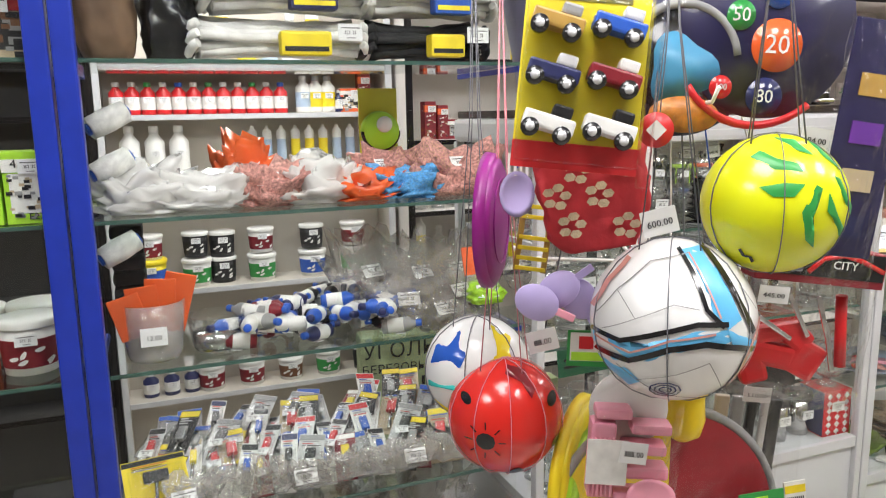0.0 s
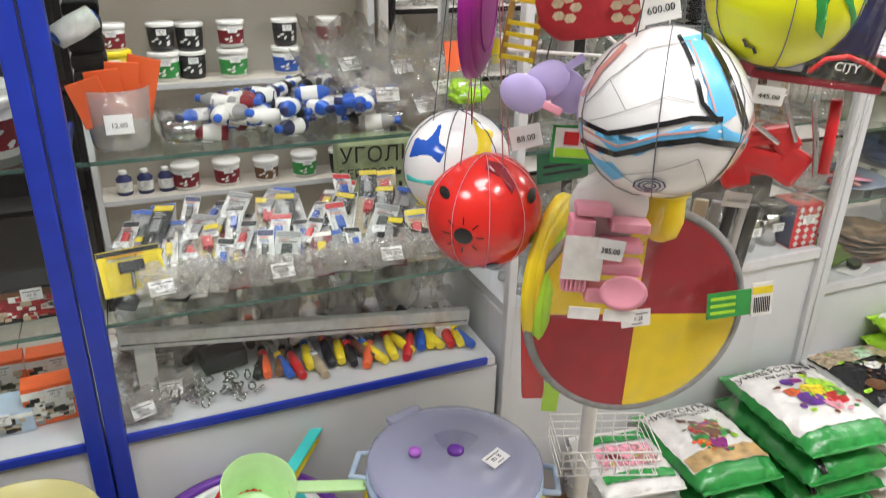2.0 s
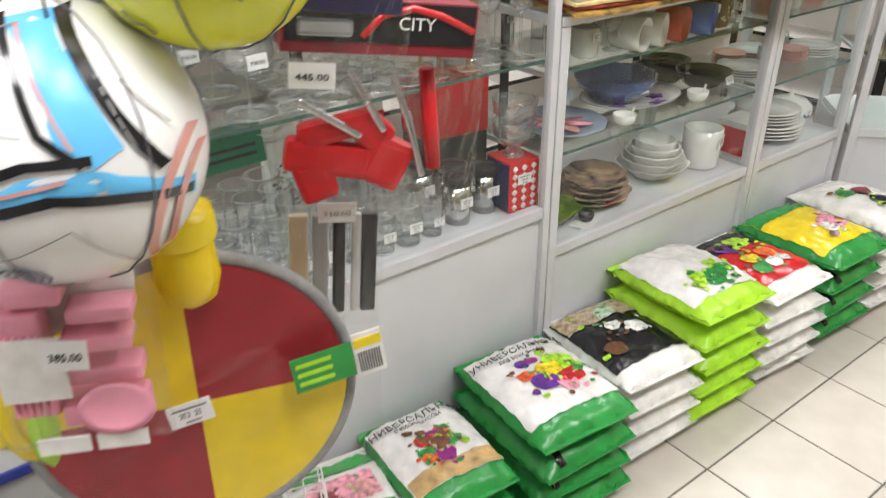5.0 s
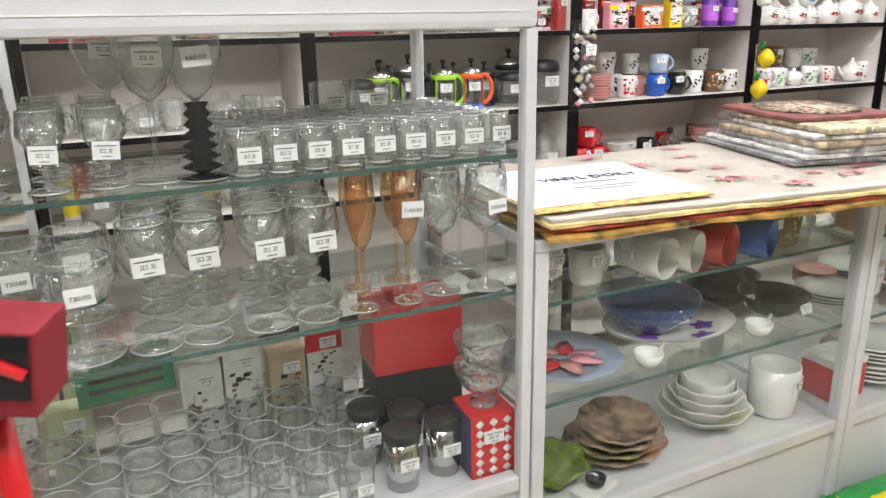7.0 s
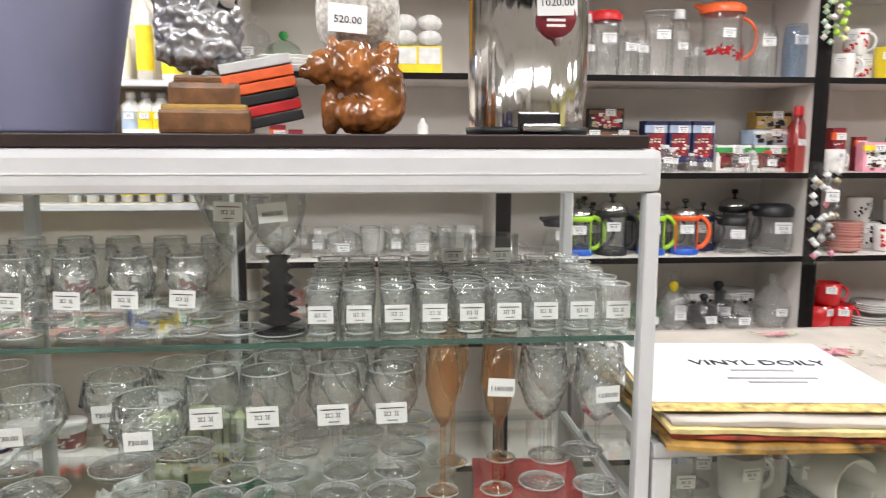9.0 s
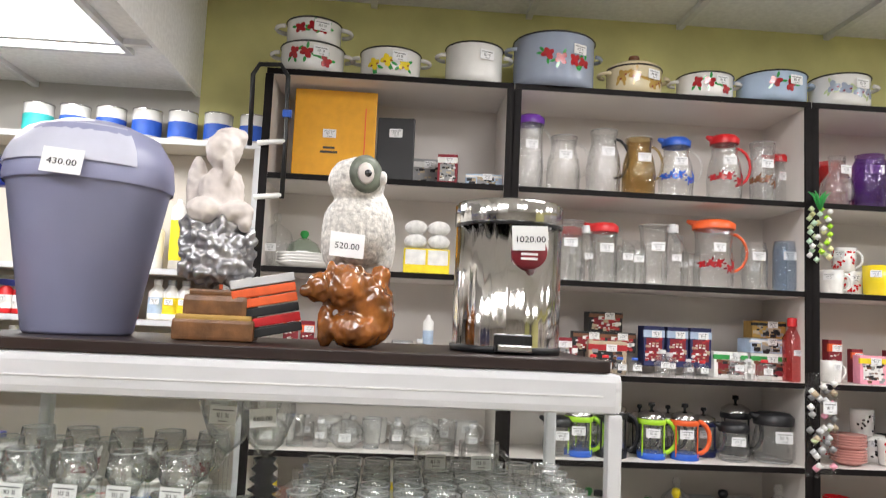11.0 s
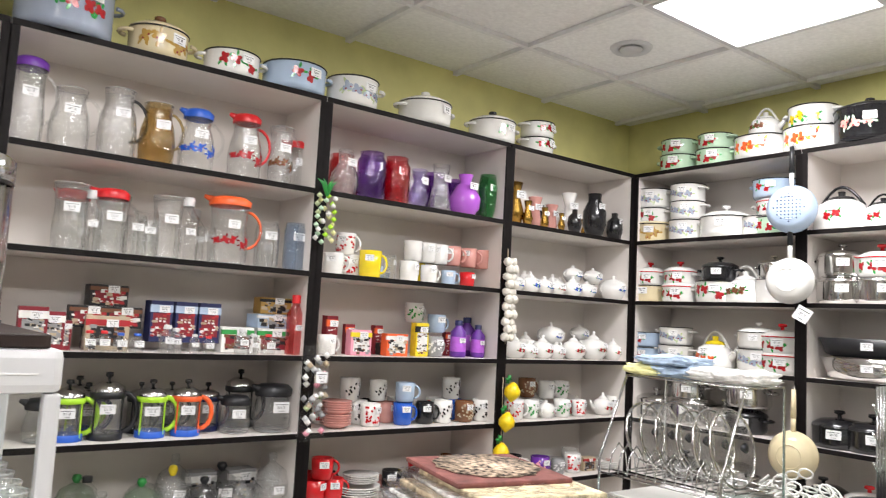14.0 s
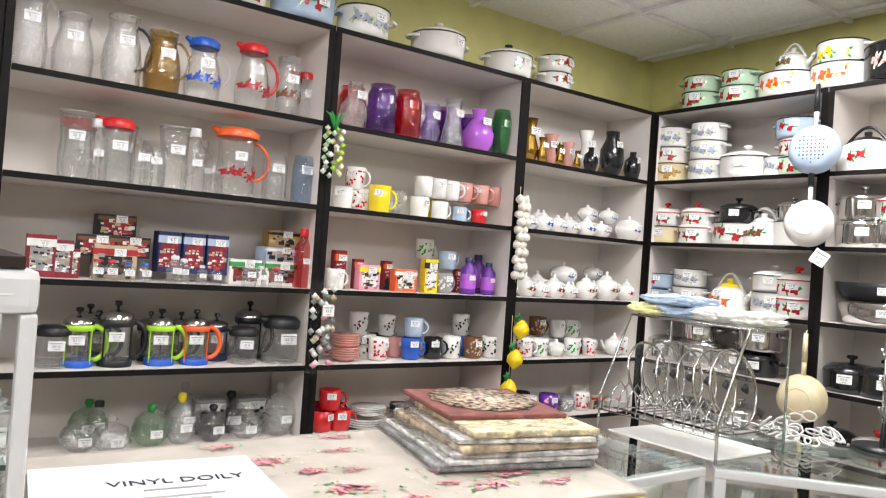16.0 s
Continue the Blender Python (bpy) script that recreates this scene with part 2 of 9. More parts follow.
# ---- display cases ----
def frame_case(name, label, x0, x1, depth, ztop, zglass, shelves, m_frame, m_base, post=0.028, top=0.075, strip=None, glasstop=False, at=None):
    """A glazed display case on a panelled base, its front in the plane y = 0 of its own axes."""
    t = thing(name, label, "display case", "display cases", at=at)
    b = bm_box(x0 + 0.004, x1 - 0.004, 0.012, depth, 0.0, zglass - 0.03, 0.003)
    part("base", b, m_base, t)
    rail = bm_box(x0 + post, x1 - post, 0.0, 0.009 if strip else 0.03, zglass - (0.018 if strip else 0.028), zglass + 0.002, 0.003)
    part("bottom_rail", rail, strip or m_frame, t)
    part("deck", bm_box(x0 + 0.01, x1 - 0.01, 0.0125 if strip else 0.03, depth, zglass - 0.028, zglass - 0.006), m_base, t)
    for px, py in ((x0, 0), (x1 - post, 0), (x0, depth - post), (x1 - post, depth - post))[: (1 if x1 > -1.1 else 2) if strip else 4]:
        part("post", bm_box(px, px + post, py - 0.004, py + post, 0.0, ztop - top, 0.004), m_frame, t)
    if glasstop:
        for y in (-0.004, depth - post):
            part("top_rail", bm_box(x0, x1, y, y + post, ztop - top, ztop - 0.008, 0.004), m_frame, t)
        for x in (x0, x1 - post):
            part("top_rail", bm_box(x, x + post, post, depth - post, ztop - top, ztop - 0.008, 0.004), m_frame, t)
        part("glass_top", bm_box(x0 + 0.002, x1 - 0.002, 0.0, depth, ztop - 0.006, ztop), SHELFGLASS, t, "clear glass counter top")
    else:
        part("top_board", bm_box(x0, x1, -0.006, depth, ztop - top, ztop, 0.012), m_frame, t)
        part("top_groove", bm_box(x0 + 0.03, x1 - 0.03, -0.0075, -0.006, ztop - 0.033, ztop - 0.031), TBAR, t)
    for z in shelves:
        s = part("glass_shelf", bm_box(x0 + 0.02, x1 - 0.02, 0.026, depth - 0.05, z - 0.006, z), SHELFGLASS, t, "clear glass shelf")
        part("front_edge", bm_box(x0 + 0.02, x1 - 0.02, 0.0225, 0.0255, z - 0.0065, z + 0.0005), GLASSEDGE, s, "greenish polished edge")
        for x in (x0 + 0.012, x1 - 0.022):
            part("shelf_rail", bm_box(x, x + 0.01, 0.03, depth - 0.05, z - 0.018, z - 0.007), m_frame, t)
    p = part("front_pane", bm_box(x0 + post, x1 - post, 0.010, 0.0115, zglass, ztop - top), PANE, t, "clear glass front")
    p.visible_shadow = False
    return t


D = 0.45
tall = frame_case("tall_display_case", "white-framed tall glass case full of drinking glasses", -1.0, -0.002, D, 1.488, 0.625, (1.230, 0.988), WHITEF, WHITE, post=0.021, top=0.058)
low = frame_case("display_counter", "white-framed glass counter with cups and plates, covered by tablecloths", 0.002, 0.905, D, 1.09, 0.50, (0.95, 0.745), WHITEF, WHITE, top=0.03, glasstop=True)
frame_case("display_counter", "white-framed glass counter with mugs and dishes", 0.91, 1.47, D, 1.09, 0.50, (0.95, 0.745), WHITEF, WHITE, top=0.03, glasstop=True)
# Blue cases: the unseen top is made of glass to let ceiling light in.
blue = frame_case("hardware_case", "blue-framed glass case packed with hardware goods", -1.868, -1.006, 0.40, 1.80, 0.50, (0.74, 1.055, 1.33, 1.6), BLUE, WHITE, post=0.035, top=0.03, strip=BLUE, glasstop=True)
frame_case("hardware_case", "blue-framed glass case with lamps and small tools", -2.80, -1.872, 0.40, 1.80, 0.50, (0.74, 1.055, 1.33, 1.6), BLUE, WHITE, post=0.035, top=0.03, strip=BLUE, glasstop=True)
side = frame_case("corner_counter", "white-framed glass counter turning the corner", 0.0, 1.25, D, 1.09, 0.50, (0.95, 0.745), WHITEF, WHITE, top=0.03, glasstop=True, at=pose(1.480, -0.02, 0, 0, 0, -48))

# ---- wall shelving ----
LEVELS = (0.12, 0.42, 0.85, 1.12, 1.40, 1.71, 2.02, 2.375)


def wall_shelf(label, x0, x1, depth, levels, at, m=CREAM, edge=BLACK, left=True, zlow=0.05):
    """One bay of open shelving; its front edge in the plane y = 0 of its own axes, its back at y = depth."""
    t = thing("shelf_unit", label, "shelf unit", "wall shelves", at=at)
    part("back", bm_box(x0, x1, depth - 0.008, depth, zlow, levels[-1] - 0.02), m, t)
    for x in ((x0, x1 - 0.018) if left else (x1 - 0.018,)):
        s = part("side", bm_box(x, x + 0.018, 0.004, depth - 0.008, 0, levels[-1] - 0.02), m, t)
        part("side_edge", bm_box(x - 0.004, x + 0.022, -0.004, 0.004, 0, levels[-1] - 0.02), edge, s, "black edge strip")
    for z in levels:
        wide = 0.0 if z == levels[-1] else 0.018
        s = part("shelf", bm_box(x0 + wide, x1 - wide, 0.002, depth - 0.008, z - 0.02, z), m, t)
        part("shelf_edge", bm_box(x0 + wide * 1.3, x1 - wide * 1.3, -0.003, 0.002, z - 0.0185, z + 0.0005), edge, s, "black edge strip")
    return t


SY, SD = 1.405, 0.312
BAYS = ((-0.80, 0.035), (0.04, 1.085), (1.09, 2.03), (2.035, 2.915))
for a, b in BAYS:
    wall_shelf("cream laminate wall shelves with black edges, crowded with goods", a, b, SD, LEVELS, pose(0, SY, 0))
EAST = ((0.0, 0.885), (0.89, 1.78), (1.785, 2.6))
for a, b in EAST:
    wall_shelf("cream laminate corner shelves with black edges, stacked with enamel pots", a, b, 0.32, LEVELS, pose(2.92, SY, 0, 0, 0, -90))
HLEV = (0.45, 0.87, 1.295, 1.515, 1.69, 2.142)
wall_shelf("white-edged shelves behind the hardware case", -1.9, -0.825, 0.18, HLEV, pose(0, 1.53, 0), m=HWBACK, edge=WHITEF)
wall_shelf("dark shelves behind the second blue case", -2.9, -1.905, 0.18, HLEV, pose(0, 1.53, 0), m=mat("dark_grey_board", (0.045, 0.043, 0.042), 0.6, vary=0.15), edge=BLACK)

scene.cycles.transparent_max_bounces = 32

# ---- goods: materials ----
# White haze in GLASS and CRYSTAL stands in for refracted light.
GLASS = clear("clear_glassware", (0.992, 0.995, 0.993), 0.02, 1.5, gain=1.25, haze=0.022, hazecol=(0.95, 0.96, 0.96), bump=0.35)
# Milky white share paints the bright glint along glass edges.
GLINTRIM = clear("glint_rim", (0.97, 0.98, 0.98), 0.03, 1.6, gain=2.0, haze=0.34, hazecol=(0.95, 0.97, 0.97))
CRYSTAL = clear("cut_crystal", (0.99, 0.993, 0.993), 0.02, 1.65, gain=1.5, haze=0.05, hazecol=(0.95, 0.96, 0.96), bump=0.9)
PEACH = clear("peach_lustre_glass", (0.98, 0.87, 0.74), 0.03, 1.5, gain=1.4, haze=0.05, hazecol=(0.75, 0.42, 0.22), bump=0.3)
FILM = clear("clear_plastic_film", (0.985, 0.985, 0.985), 0.07, 1.35, gain=0.9, bump=0.5)
COLORS = {
    "white": (0.80, 0.79, 0.76), "cream": (0.72, 0.62, 0.40), "black": (0.012, 0.012, 0.014), "cherry": (0.40, 0.015, 0.02), "red": (0.60, 0.015, 0.02), "darkred": (0.22, 0.01, 0.02),
    "blue": (0.02, 0.10, 0.50), "lightblue": (0.42, 0.53, 0.68), "greyblue": (0.33, 0.38, 0.48), "green": (0.03, 0.30, 0.06), "lime": (0.42, 0.75, 0.04), "orange": (0.85, 0.13, 0.03),
    "yellow": (0.85, 0.66, 0.02), "purple": (0.13, 0.03, 0.30), "violet": (0.45, 0.12, 0.62), "pink": (0.85, 0.35, 0.45), "brown": (0.17, 0.07, 0.03),
    "gold": (0.45, 0.27, 0.06), "grey": (0.30, 0.30, 0.30), "silver": (0.62, 0.62, 0.62), "navy": (0.02, 0.025, 0.10), "mint": (0.50, 0.68, 0.50), "teal": (0.05, 0.55, 0.52),
    "rose": (0.62, 0.30, 0.26), "beige": (0.50, 0.40, 0.27), "khaki": (0.52, 0.60, 0.34), "lilac": (0.50, 0.42, 0.75), "magenta": (0.26, 0.01, 0.20), "palelemon": (0.85, 0.82, 0.42),
}
CACHE = {}


def paint(c, finish="gloss"):
    """One shared material for each colour and finish."""
    key = (c, finish)
    if key not in CACHE:
        col = COLORS[c]
        if finish == "gloss":
            CACHE[key] = mat(c + "_enamel", col, 0.18, vary=0.05, scale=18, coat=0.3)
        elif finish == "plastic":
            CACHE[key] = mat(c + "_plastic", col, 0.38, vary=0.06, scale=14, bump=0.02)
        elif finish == "paper":
            CACHE[key] = mat(c + "_card", col, 0.55, vary=0.12, scale=35)
        elif finish == "bag":
            CACHE[key] = mat(c + "_foil_bag", col, 0.22, vary=0.14, scale=16, bump=0.9, bscale=42)
        elif finish == "cloth":
            CACHE[key] = mat(c + "_cloth", col, 0.9, vary=0.18, scale=60, bump=0.5, bscale=220)
        elif finish == "glass":
            CACHE[key] = clear(c + "_glass", tuple(max(v, 0.02) ** 0.24 for v in col), 0.03, 1.5, gain=1.5, haze=0.09, hazecol=col, bump=0.5)
        else:
            CACHE[key] = mat(c + "_metal", col, 0.25, metal=1.0, vary=0.08, scale=20)
    return CACHE[key]


STEEL = mat("polished_steel", (0.62, 0.61, 0.60), 0.13, metal=1.0, vary=0.06, scale=12)
WIRE = mat("chromed_wire", (0.60, 0.60, 0.60), 0.2, metal=1.0, vary=0.08)
INK = mat("dark_print", (0.03, 0.03, 0.035), 0.6, vary=0.1)
TAGP = mat("tag_paper", (0.82, 0.82, 0.82), 0.5, vary=0.03, scale=40)


# ---- goods: shapes ----
def words(parent, s, size, m, at, name="lettering"):
    """A line of raised lettering, centred, lying in the xz plane and facing -y."""
    cu = bpy.data.curves.new("lettering", "FONT")
    cu.body, cu.size, cu.align_x, cu.align_y, cu.extrude = s, size, "CENTER", "CENTER", 0.0004
    cu.resolution_u = 2
    tmp = bpy.data.objects.new("lettering", cu)
    me = bpy.data.meshes.new_from_object(tmp)
    bpy.data.objects.remove(tmp)
    me.materials.append(m)
    ob = new(name, me)
    ob.parent = parent
    ob.matrix_basis = at @ pose(0, 0, 0, 90)
    return ob


TAGMESH = {}


def digits():
    """Small print too fine to read: a thin line and a row of figure-sized marks."""
    bm = bm_box(-0.40, 0.40, -0.0018, -0.0012, 0.24, 0.29)
    for k in range(6):
        if k != 3:
            x = -0.22 + 0.085 * k
            bm_box(x - 0.026, x + 0.026, -0.0018, -0.0012, 0.05, 0.09, 0, bm)
            bm_box(x - 0.026, x + 0.026, -0.0018, -0.0012, -0.12, -0.08, 0, bm)
            bm_box(x + 0.010 - 0.03 * (k % 2), x + 0.028 - 0.03 * (k % 2), -0.0018, -0.0012, -0.08, 0.05, 0, bm)
    bm_box(-0.15, 0.2, -0.0018, -0.0012, -0.36, -0.32, 0, bm)
    return bm


def tag(parent, at, text="", w=0.046, h=0.03):
    """A white price tag facing -y: a card with either its price or grey bars."""
    if "card" not in TAGMESH:
        for key, bm, m in (("card", bm_box(-0.5, 0.5, -0.0012, 0.0, -0.5, 0.5), TAGP),
                           ("bars", digits(), INK)):
            me = bpy.data.meshes.new("price_" + key)
            bm.to_mesh(me)
            bm.free()
            me.materials.append(m)
            TAGMESH[key] = me
    o = new("price_tag", TAGMESH["card"])
    o.parent = parent
    o.matrix_basis = at @ Matrix.Diagonal((w, 1, h, 1))
    tagged(o, "white paper price tag")
    if text:
        words(o, text, 0.36, INK, Matrix.Translation((0, -0.0016, -0.06)) @ Matrix.Diagonal((0.75, 1, 1, 1)), "price")
    else:
        p = new("price", TAGMESH["bars"])
        p.parent = o
        tagged(p, kind="stuff")
    return o


def bm_patches(rad, spots, bm=None, thick=0.0012):
    """Petal-like blots that lie on a round wall: spots are (angle, height, half width, half height, turn)."""
    bm = bm or bmesh.new()
    for a0, z0, w, h, turn in spots:
        mid = bm.verts.new(((rad + thick) * math.sin(a0), -(rad + thick) * math.cos(a0), z0))
        ring = []
        for k in range(9):
            t = 2 * math.pi * k / 9
            u, v = w * math.cos(t) * (1 + 0.15 * math.sin(3 * t)), h * math.sin(t)
            u, v = u * math.cos(turn) - v * math.sin(turn), u * math.sin(turn) + v * math.cos(turn)
            a = a0 + u / rad
            ring.append(bm.verts.new(((rad + thick) * math.sin(a), -(rad + thick) * math.cos(a), z0 + v)))
        for k in range(9):
            bm.faces.new((mid, ring[k], ring[(k + 1) % 9])).smooth = True
    return bm


def flowers(parent, rad, z, size, petal="red", leaf="green", seed=1, n=3, name="flower_print"):
    petal = "cherry" if petal == "red" else petal
    rn = random.Random(seed)
    red, grn = [], []
    for k in range(n):
        a = (k - (n - 1) / 2) * 1.5 * size / rad * 0.8 + rn.uniform(-0.1, 0.1)
        zz = z + rn.uniform(-0.35, 0.35) * size
        for j in range(4):
            t = j * 1.57 + rn.random()
            red.append((a + 0.28 * size * math.cos(t) / rad, zz + 0.28 * size * math.sin(t), 0.32 * size, 0.24 * size, t))
        for j in range(3):
            t = rn.uniform(0, 6.28)
            grn.append((a + 0.72 * size * math.cos(t) / rad, zz + 0.62 * size * math.sin(t), 0.30 * size, 0.13 * size, t))
    tagged(part("leaf_print", bm_patches(rad, grn, thick=0.0008), paint(leaf, "gloss"), parent, "printed leaves"), kind="stuff")
    dark = [(a + 0.1 * size / rad, zz - 0.1 * size, w * 0.35, h * 0.35, t) for a, zz, w, h, t in red[::2]]
    tagged(part("blossom_centre", bm_patches(rad, dark, thick=0.0017), paint("darkred" if petal != "darkred" else "yellow"), parent, "printed centres"), kind="stuff")
    tagged(part(name, bm_patches(rad, red), paint(petal, "gloss"), parent, "printed flowers"), kind="stuff")


def loop_handle(r, z0, z1, out, thick, side=1):
    pts = []
    for k in range(9):
        t = math.pi * k / 8
        pts.append((side * (r - 0.003 + out * math.sin(t)), 0, (z0 + z1) / 2 - (z1 - z0) / 2 * math.cos(t)))
    return bm_tube(pts, thick, 6)


def shell(profile, seg=24, wall=0.002, wave=None):
    """An open vessel: the outer profile and back down inside it."""
    inner = [(max(r - wall, 0.0005), z + (wall if i == 0 else 0)) for i, (r, z) in enumerate(profile)][::-1]
    return bm_lathe([(0, profile[0][1])] + profile + inner + [(0, inner[-1][1])], seg, wave=wave)


def pot(c="white", r=0.09, h=0.10, lid=True, lidc=None, knob="black", petal="red", leaf="green", n=3, seed=1, rim="black", label="", metal=False):
    t = thing("cooking_pot", label or "%s enamel cooking pot with printed flowers and two handles" % c, "pot", "enamel pots")
    m = STEEL if metal else paint(c)
    prof = [(r * 0.90, 0), (r * 0.975, 0.008), (r, 0.02), (r, h - 0.004), (r * 1.025, h)]
    part("body", shell(prof, 28), m, t)
    part("rim", bm_tube([(r * 1.025 * math.cos(k * 0.2618), r * 1.025 * math.sin(k * 0.2618), h) for k in range(24)], 0.0025, 5, closed=True), m if metal else paint(rim), t)
    for s in (-1, 1):
        pts = [(s * (r + 0.002 + 0.028 * math.sin(math.pi * k / 6)), 0.032 * math.cos(math.pi * k / 6), h * 0.78) for k in range(7)]
        part("handle", bm_tube(pts, 0.006, 6), m, t)
    if lid:
        part("lid", bm_lathe([(r * 1.02, h + 0.002), (r, h + 0.008), (r * 0.7, h + 0.022), (0, h + 0.03)], 24), STEEL if metal else paint(lidc or c), t)
        part("knob", bm_lathe([(0.008, h + 0.028), (0.006, h + 0.038), (0.018, h + 0.043), (0.016, h + 0.052), (0, h + 0.054)], 12), STEEL if metal else paint(knob), t)
    if n:
        flowers(t, r, h * 0.5, min(h * 0.42, 0.035), petal, leaf, seed, n)
    tag(t, pose(r * 0.35, -r * 0.975, h * 0.68, 0, 0, 20))
    return t


def kettle(c="white", r=0.085, h=0.11, petal="red", n=2, seed=3, lidc="black", label=""):
    t = thing("kettle", label or "%s enamel kettle with printed flowers and an arched handle" % c, "kettle", "kettles")
    m = paint(c)
    part("body", bm_lathe([(0, 0), (r * 0.95, 0), (r, 0.012), (r * 0.98, h * 0.45), (r * 0.8, h * 0.85), (r * 0.5, h), (0, h)], 24), m, t)
    part("lid", bm_lathe([(r * 0.52, h), (r * 0.45, h + 0.010), (0.012, h + 0.018), (0.014, h + 0.034), (0, h + 0.036)], 16), paint(lidc), t)
    part("spout", bm_tube([(r * 0.8, 0, h * 0.35), (r * 1.15, 0, h * 0.62), (r * 1.4, 0, h * 0.95)], [0.018, 0.013, 0.009], 8), m, t)
    part("handle", bm_tube([(-r * 0.8 + 1.6 * r * k / 8, 0, h * 0.82 + 0.075 * math.sin(math.pi * k / 8)) for k in range(9)], 0.006, 6), paint("black") if lidc == "black" else m, t)
    if n:
        flowers(t, r * 0.99, h * 0.42, 0.028, petal, "green", seed, n)
    tag(t, pose(0, -r * 0.9, h * 0.72, -25))
    return t


def jug(m_body, h=0.24, r=0.055, lidc=None, handle=None, neck=0.7, label="", belly=0.35, band=None, wave=None):
    t = thing("glass_jug", label or "clear glass jug with a handle and price tag", "jug", "glass jugs")
    prof = [(r * 0.8, 0), (r * 0.95, 0.01), (r, h * belly), (r * 0.9, h * 0.6), (r * neck, h * 0.8), (r * neck * 1.12, h)]
    part("body", shell(prof, 36, 0.003, wave or (lambda a, z: 1 + 0.022 * math.cos(12 * a))), m_body, t)
    part("handle", loop_handle(r * neck * 1.0, h * 0.28, h * 0.9, r * 0.85, 0.0055), handle or m_body, t)
    glint_rim(t, r * 0.85, 0.004, 0.002, "base_edge")
    if not lidc:
        glint_rim(t, r * neck * 1.12, h, 0.0015)
    if lidc:
        part("lid", bm_lathe([(r * neck * 1.16, h - 0.012), (r * neck * 1.2, h + 0.008), (r * neck * 0.9, h + 0.02), (0, h + 0.022)], 16), paint(lidc, "plastic"), t, lidc + " plastic lid")
        part("spout_lip", bm_tube([(-r * neck * 0.8, 0, h + 0.004), (-r * neck * 1.5, 0, h + 0.016)], [0.016, 0.006], 6), paint(lidc, "plastic"), t)
    if band:
        flowers(t, r * 1.0, h * belly, 0.026, band, "darkred" if band == "red" else band, 5, 5, "fruit_print")
    tag(t, pose(0, -r * 0.93, h * 0.64, 0, 0, random.uniform(-15, 15)))
    return t


def vase(m_body, h=0.2, prof=((0.6, 0), (1, 0.3), (0.7, 0.75), (0.8, 1)), r=0.05, label="", wave=None, name="vase"):
    t = thing(name, (label or "clear glass vase") + " with a price tag", "vase", "vases")
    part("body", shell([(a * r, b * h) for a, b in prof], 24, 0.003, wave), m_body, t)
    tag(t, pose(0, -r * 0.9, h * 0.7, 0, 0, random.uniform(-15, 15)))
    return t


def mug(c="white", h=0.085, r=0.04, dots=None, label="", m=None):
    t = thing("mug", label or "%s ceramic mug with a side handle" % c, "mug", "mugs")
    piv = t
    part("body", shell([(r * 0.82, 0), (r * 0.95, 0.006), (r, h * 0.5), (r * 1.02, h)], 20, 0.004), m or paint(c), piv)
    part("handle", loop_handle(r, h * 0.18, h * 0.85, 0.026, 0.0048), m or paint(c), piv)
    if dots:
        rn = random.Random(len(dots) + int(h * 1000))
        tagged(part("print", bm_patches(r * 1.01, [(rn.uniform(-1.4, 1.4), rn.uniform(0.2, 0.85) * h, 0.0055, 0.004, rn.random() * 3) for _ in range(34)]), paint(dots), piv, "printed pattern"), kind="stuff")
    tag(t, pose(0, -r * 1.02, h * 0.72, 0, 0, random.uniform(-12, 12)), w=0.036, h=0.024)
    return t


def teapot(c="white", r=0.055, petal="red", n=2, label=""):
    t = thing("teapot", label or "white porcelain teapot with printed flowers", "teapot", "porcelain teapots")
    part("body", bm_lathe([(0, 0), (r * 0.6, 0), (r * 0.95, r * 0.45), (r, r * 0.8), (r * 0.8, r * 1.3), (r * 0.4, r * 1.5), (0, r * 1.5)], 20), paint(c), t)
    part("lid", bm_lathe([(r * 0.45, r * 1.48), (r * 0.35, r * 1.65), (0.006, r * 1.8), (0.009, r * 2.0), (0, r * 2.05)], 12), paint(c), t)
    part("spout", bm_tube([(-r * 0.85, 0, r * 0.5), (-r * 1.3, 0, r * 0.9), (-r * 1.5, 0, r * 1.35)], [0.012, 0.008, 0.006], 6), paint(c), t)
    part("handle", loop_handle(r * 0.9, r * 0.35, r * 1.3, 0.03, 0.005), paint(c), t)
    if n:
        flowers(t, r * 1.0, r * 0.8, 0.018, petal, "green", 7, n)
    tag(t, pose(0.01, -r * 0.95, r * 1.05, -12), w=0.036, h=0.024)
    return t


def sugar_bowl(c="white", r=0.05, petal="blue", n=2):
    t = thing("lidded_bowl", "white porcelain lidded bowl with a small print", "bowl", "lidded bowls")
    part("body", bm_lathe([(0, 0), (r * 0.6, 0), (r, r * 0.6), (r, r * 1.0), (0, r * 1.0)], 20), paint(c), t)
    part("lid", bm_lathe([(r * 1.02, r), (r * 0.7, r * 1.3), (0.008, r * 1.45), (0.010, r * 1.65), (0, r * 1.7)], 16), paint(c), t)
    for s in (-1, 1):
        part("handle", loop_handle(r, r * 0.5, r * 0.95, 0.016, 0.004, s), paint(c), t)
    if n:
        flowers(t, r * 1.0, r * 0.7, 0.016, petal, "green", 9, n)
    tag(t, pose(0.0, -r * 1.02, r * 0.85), w=0.036, h=0.024)
    return t


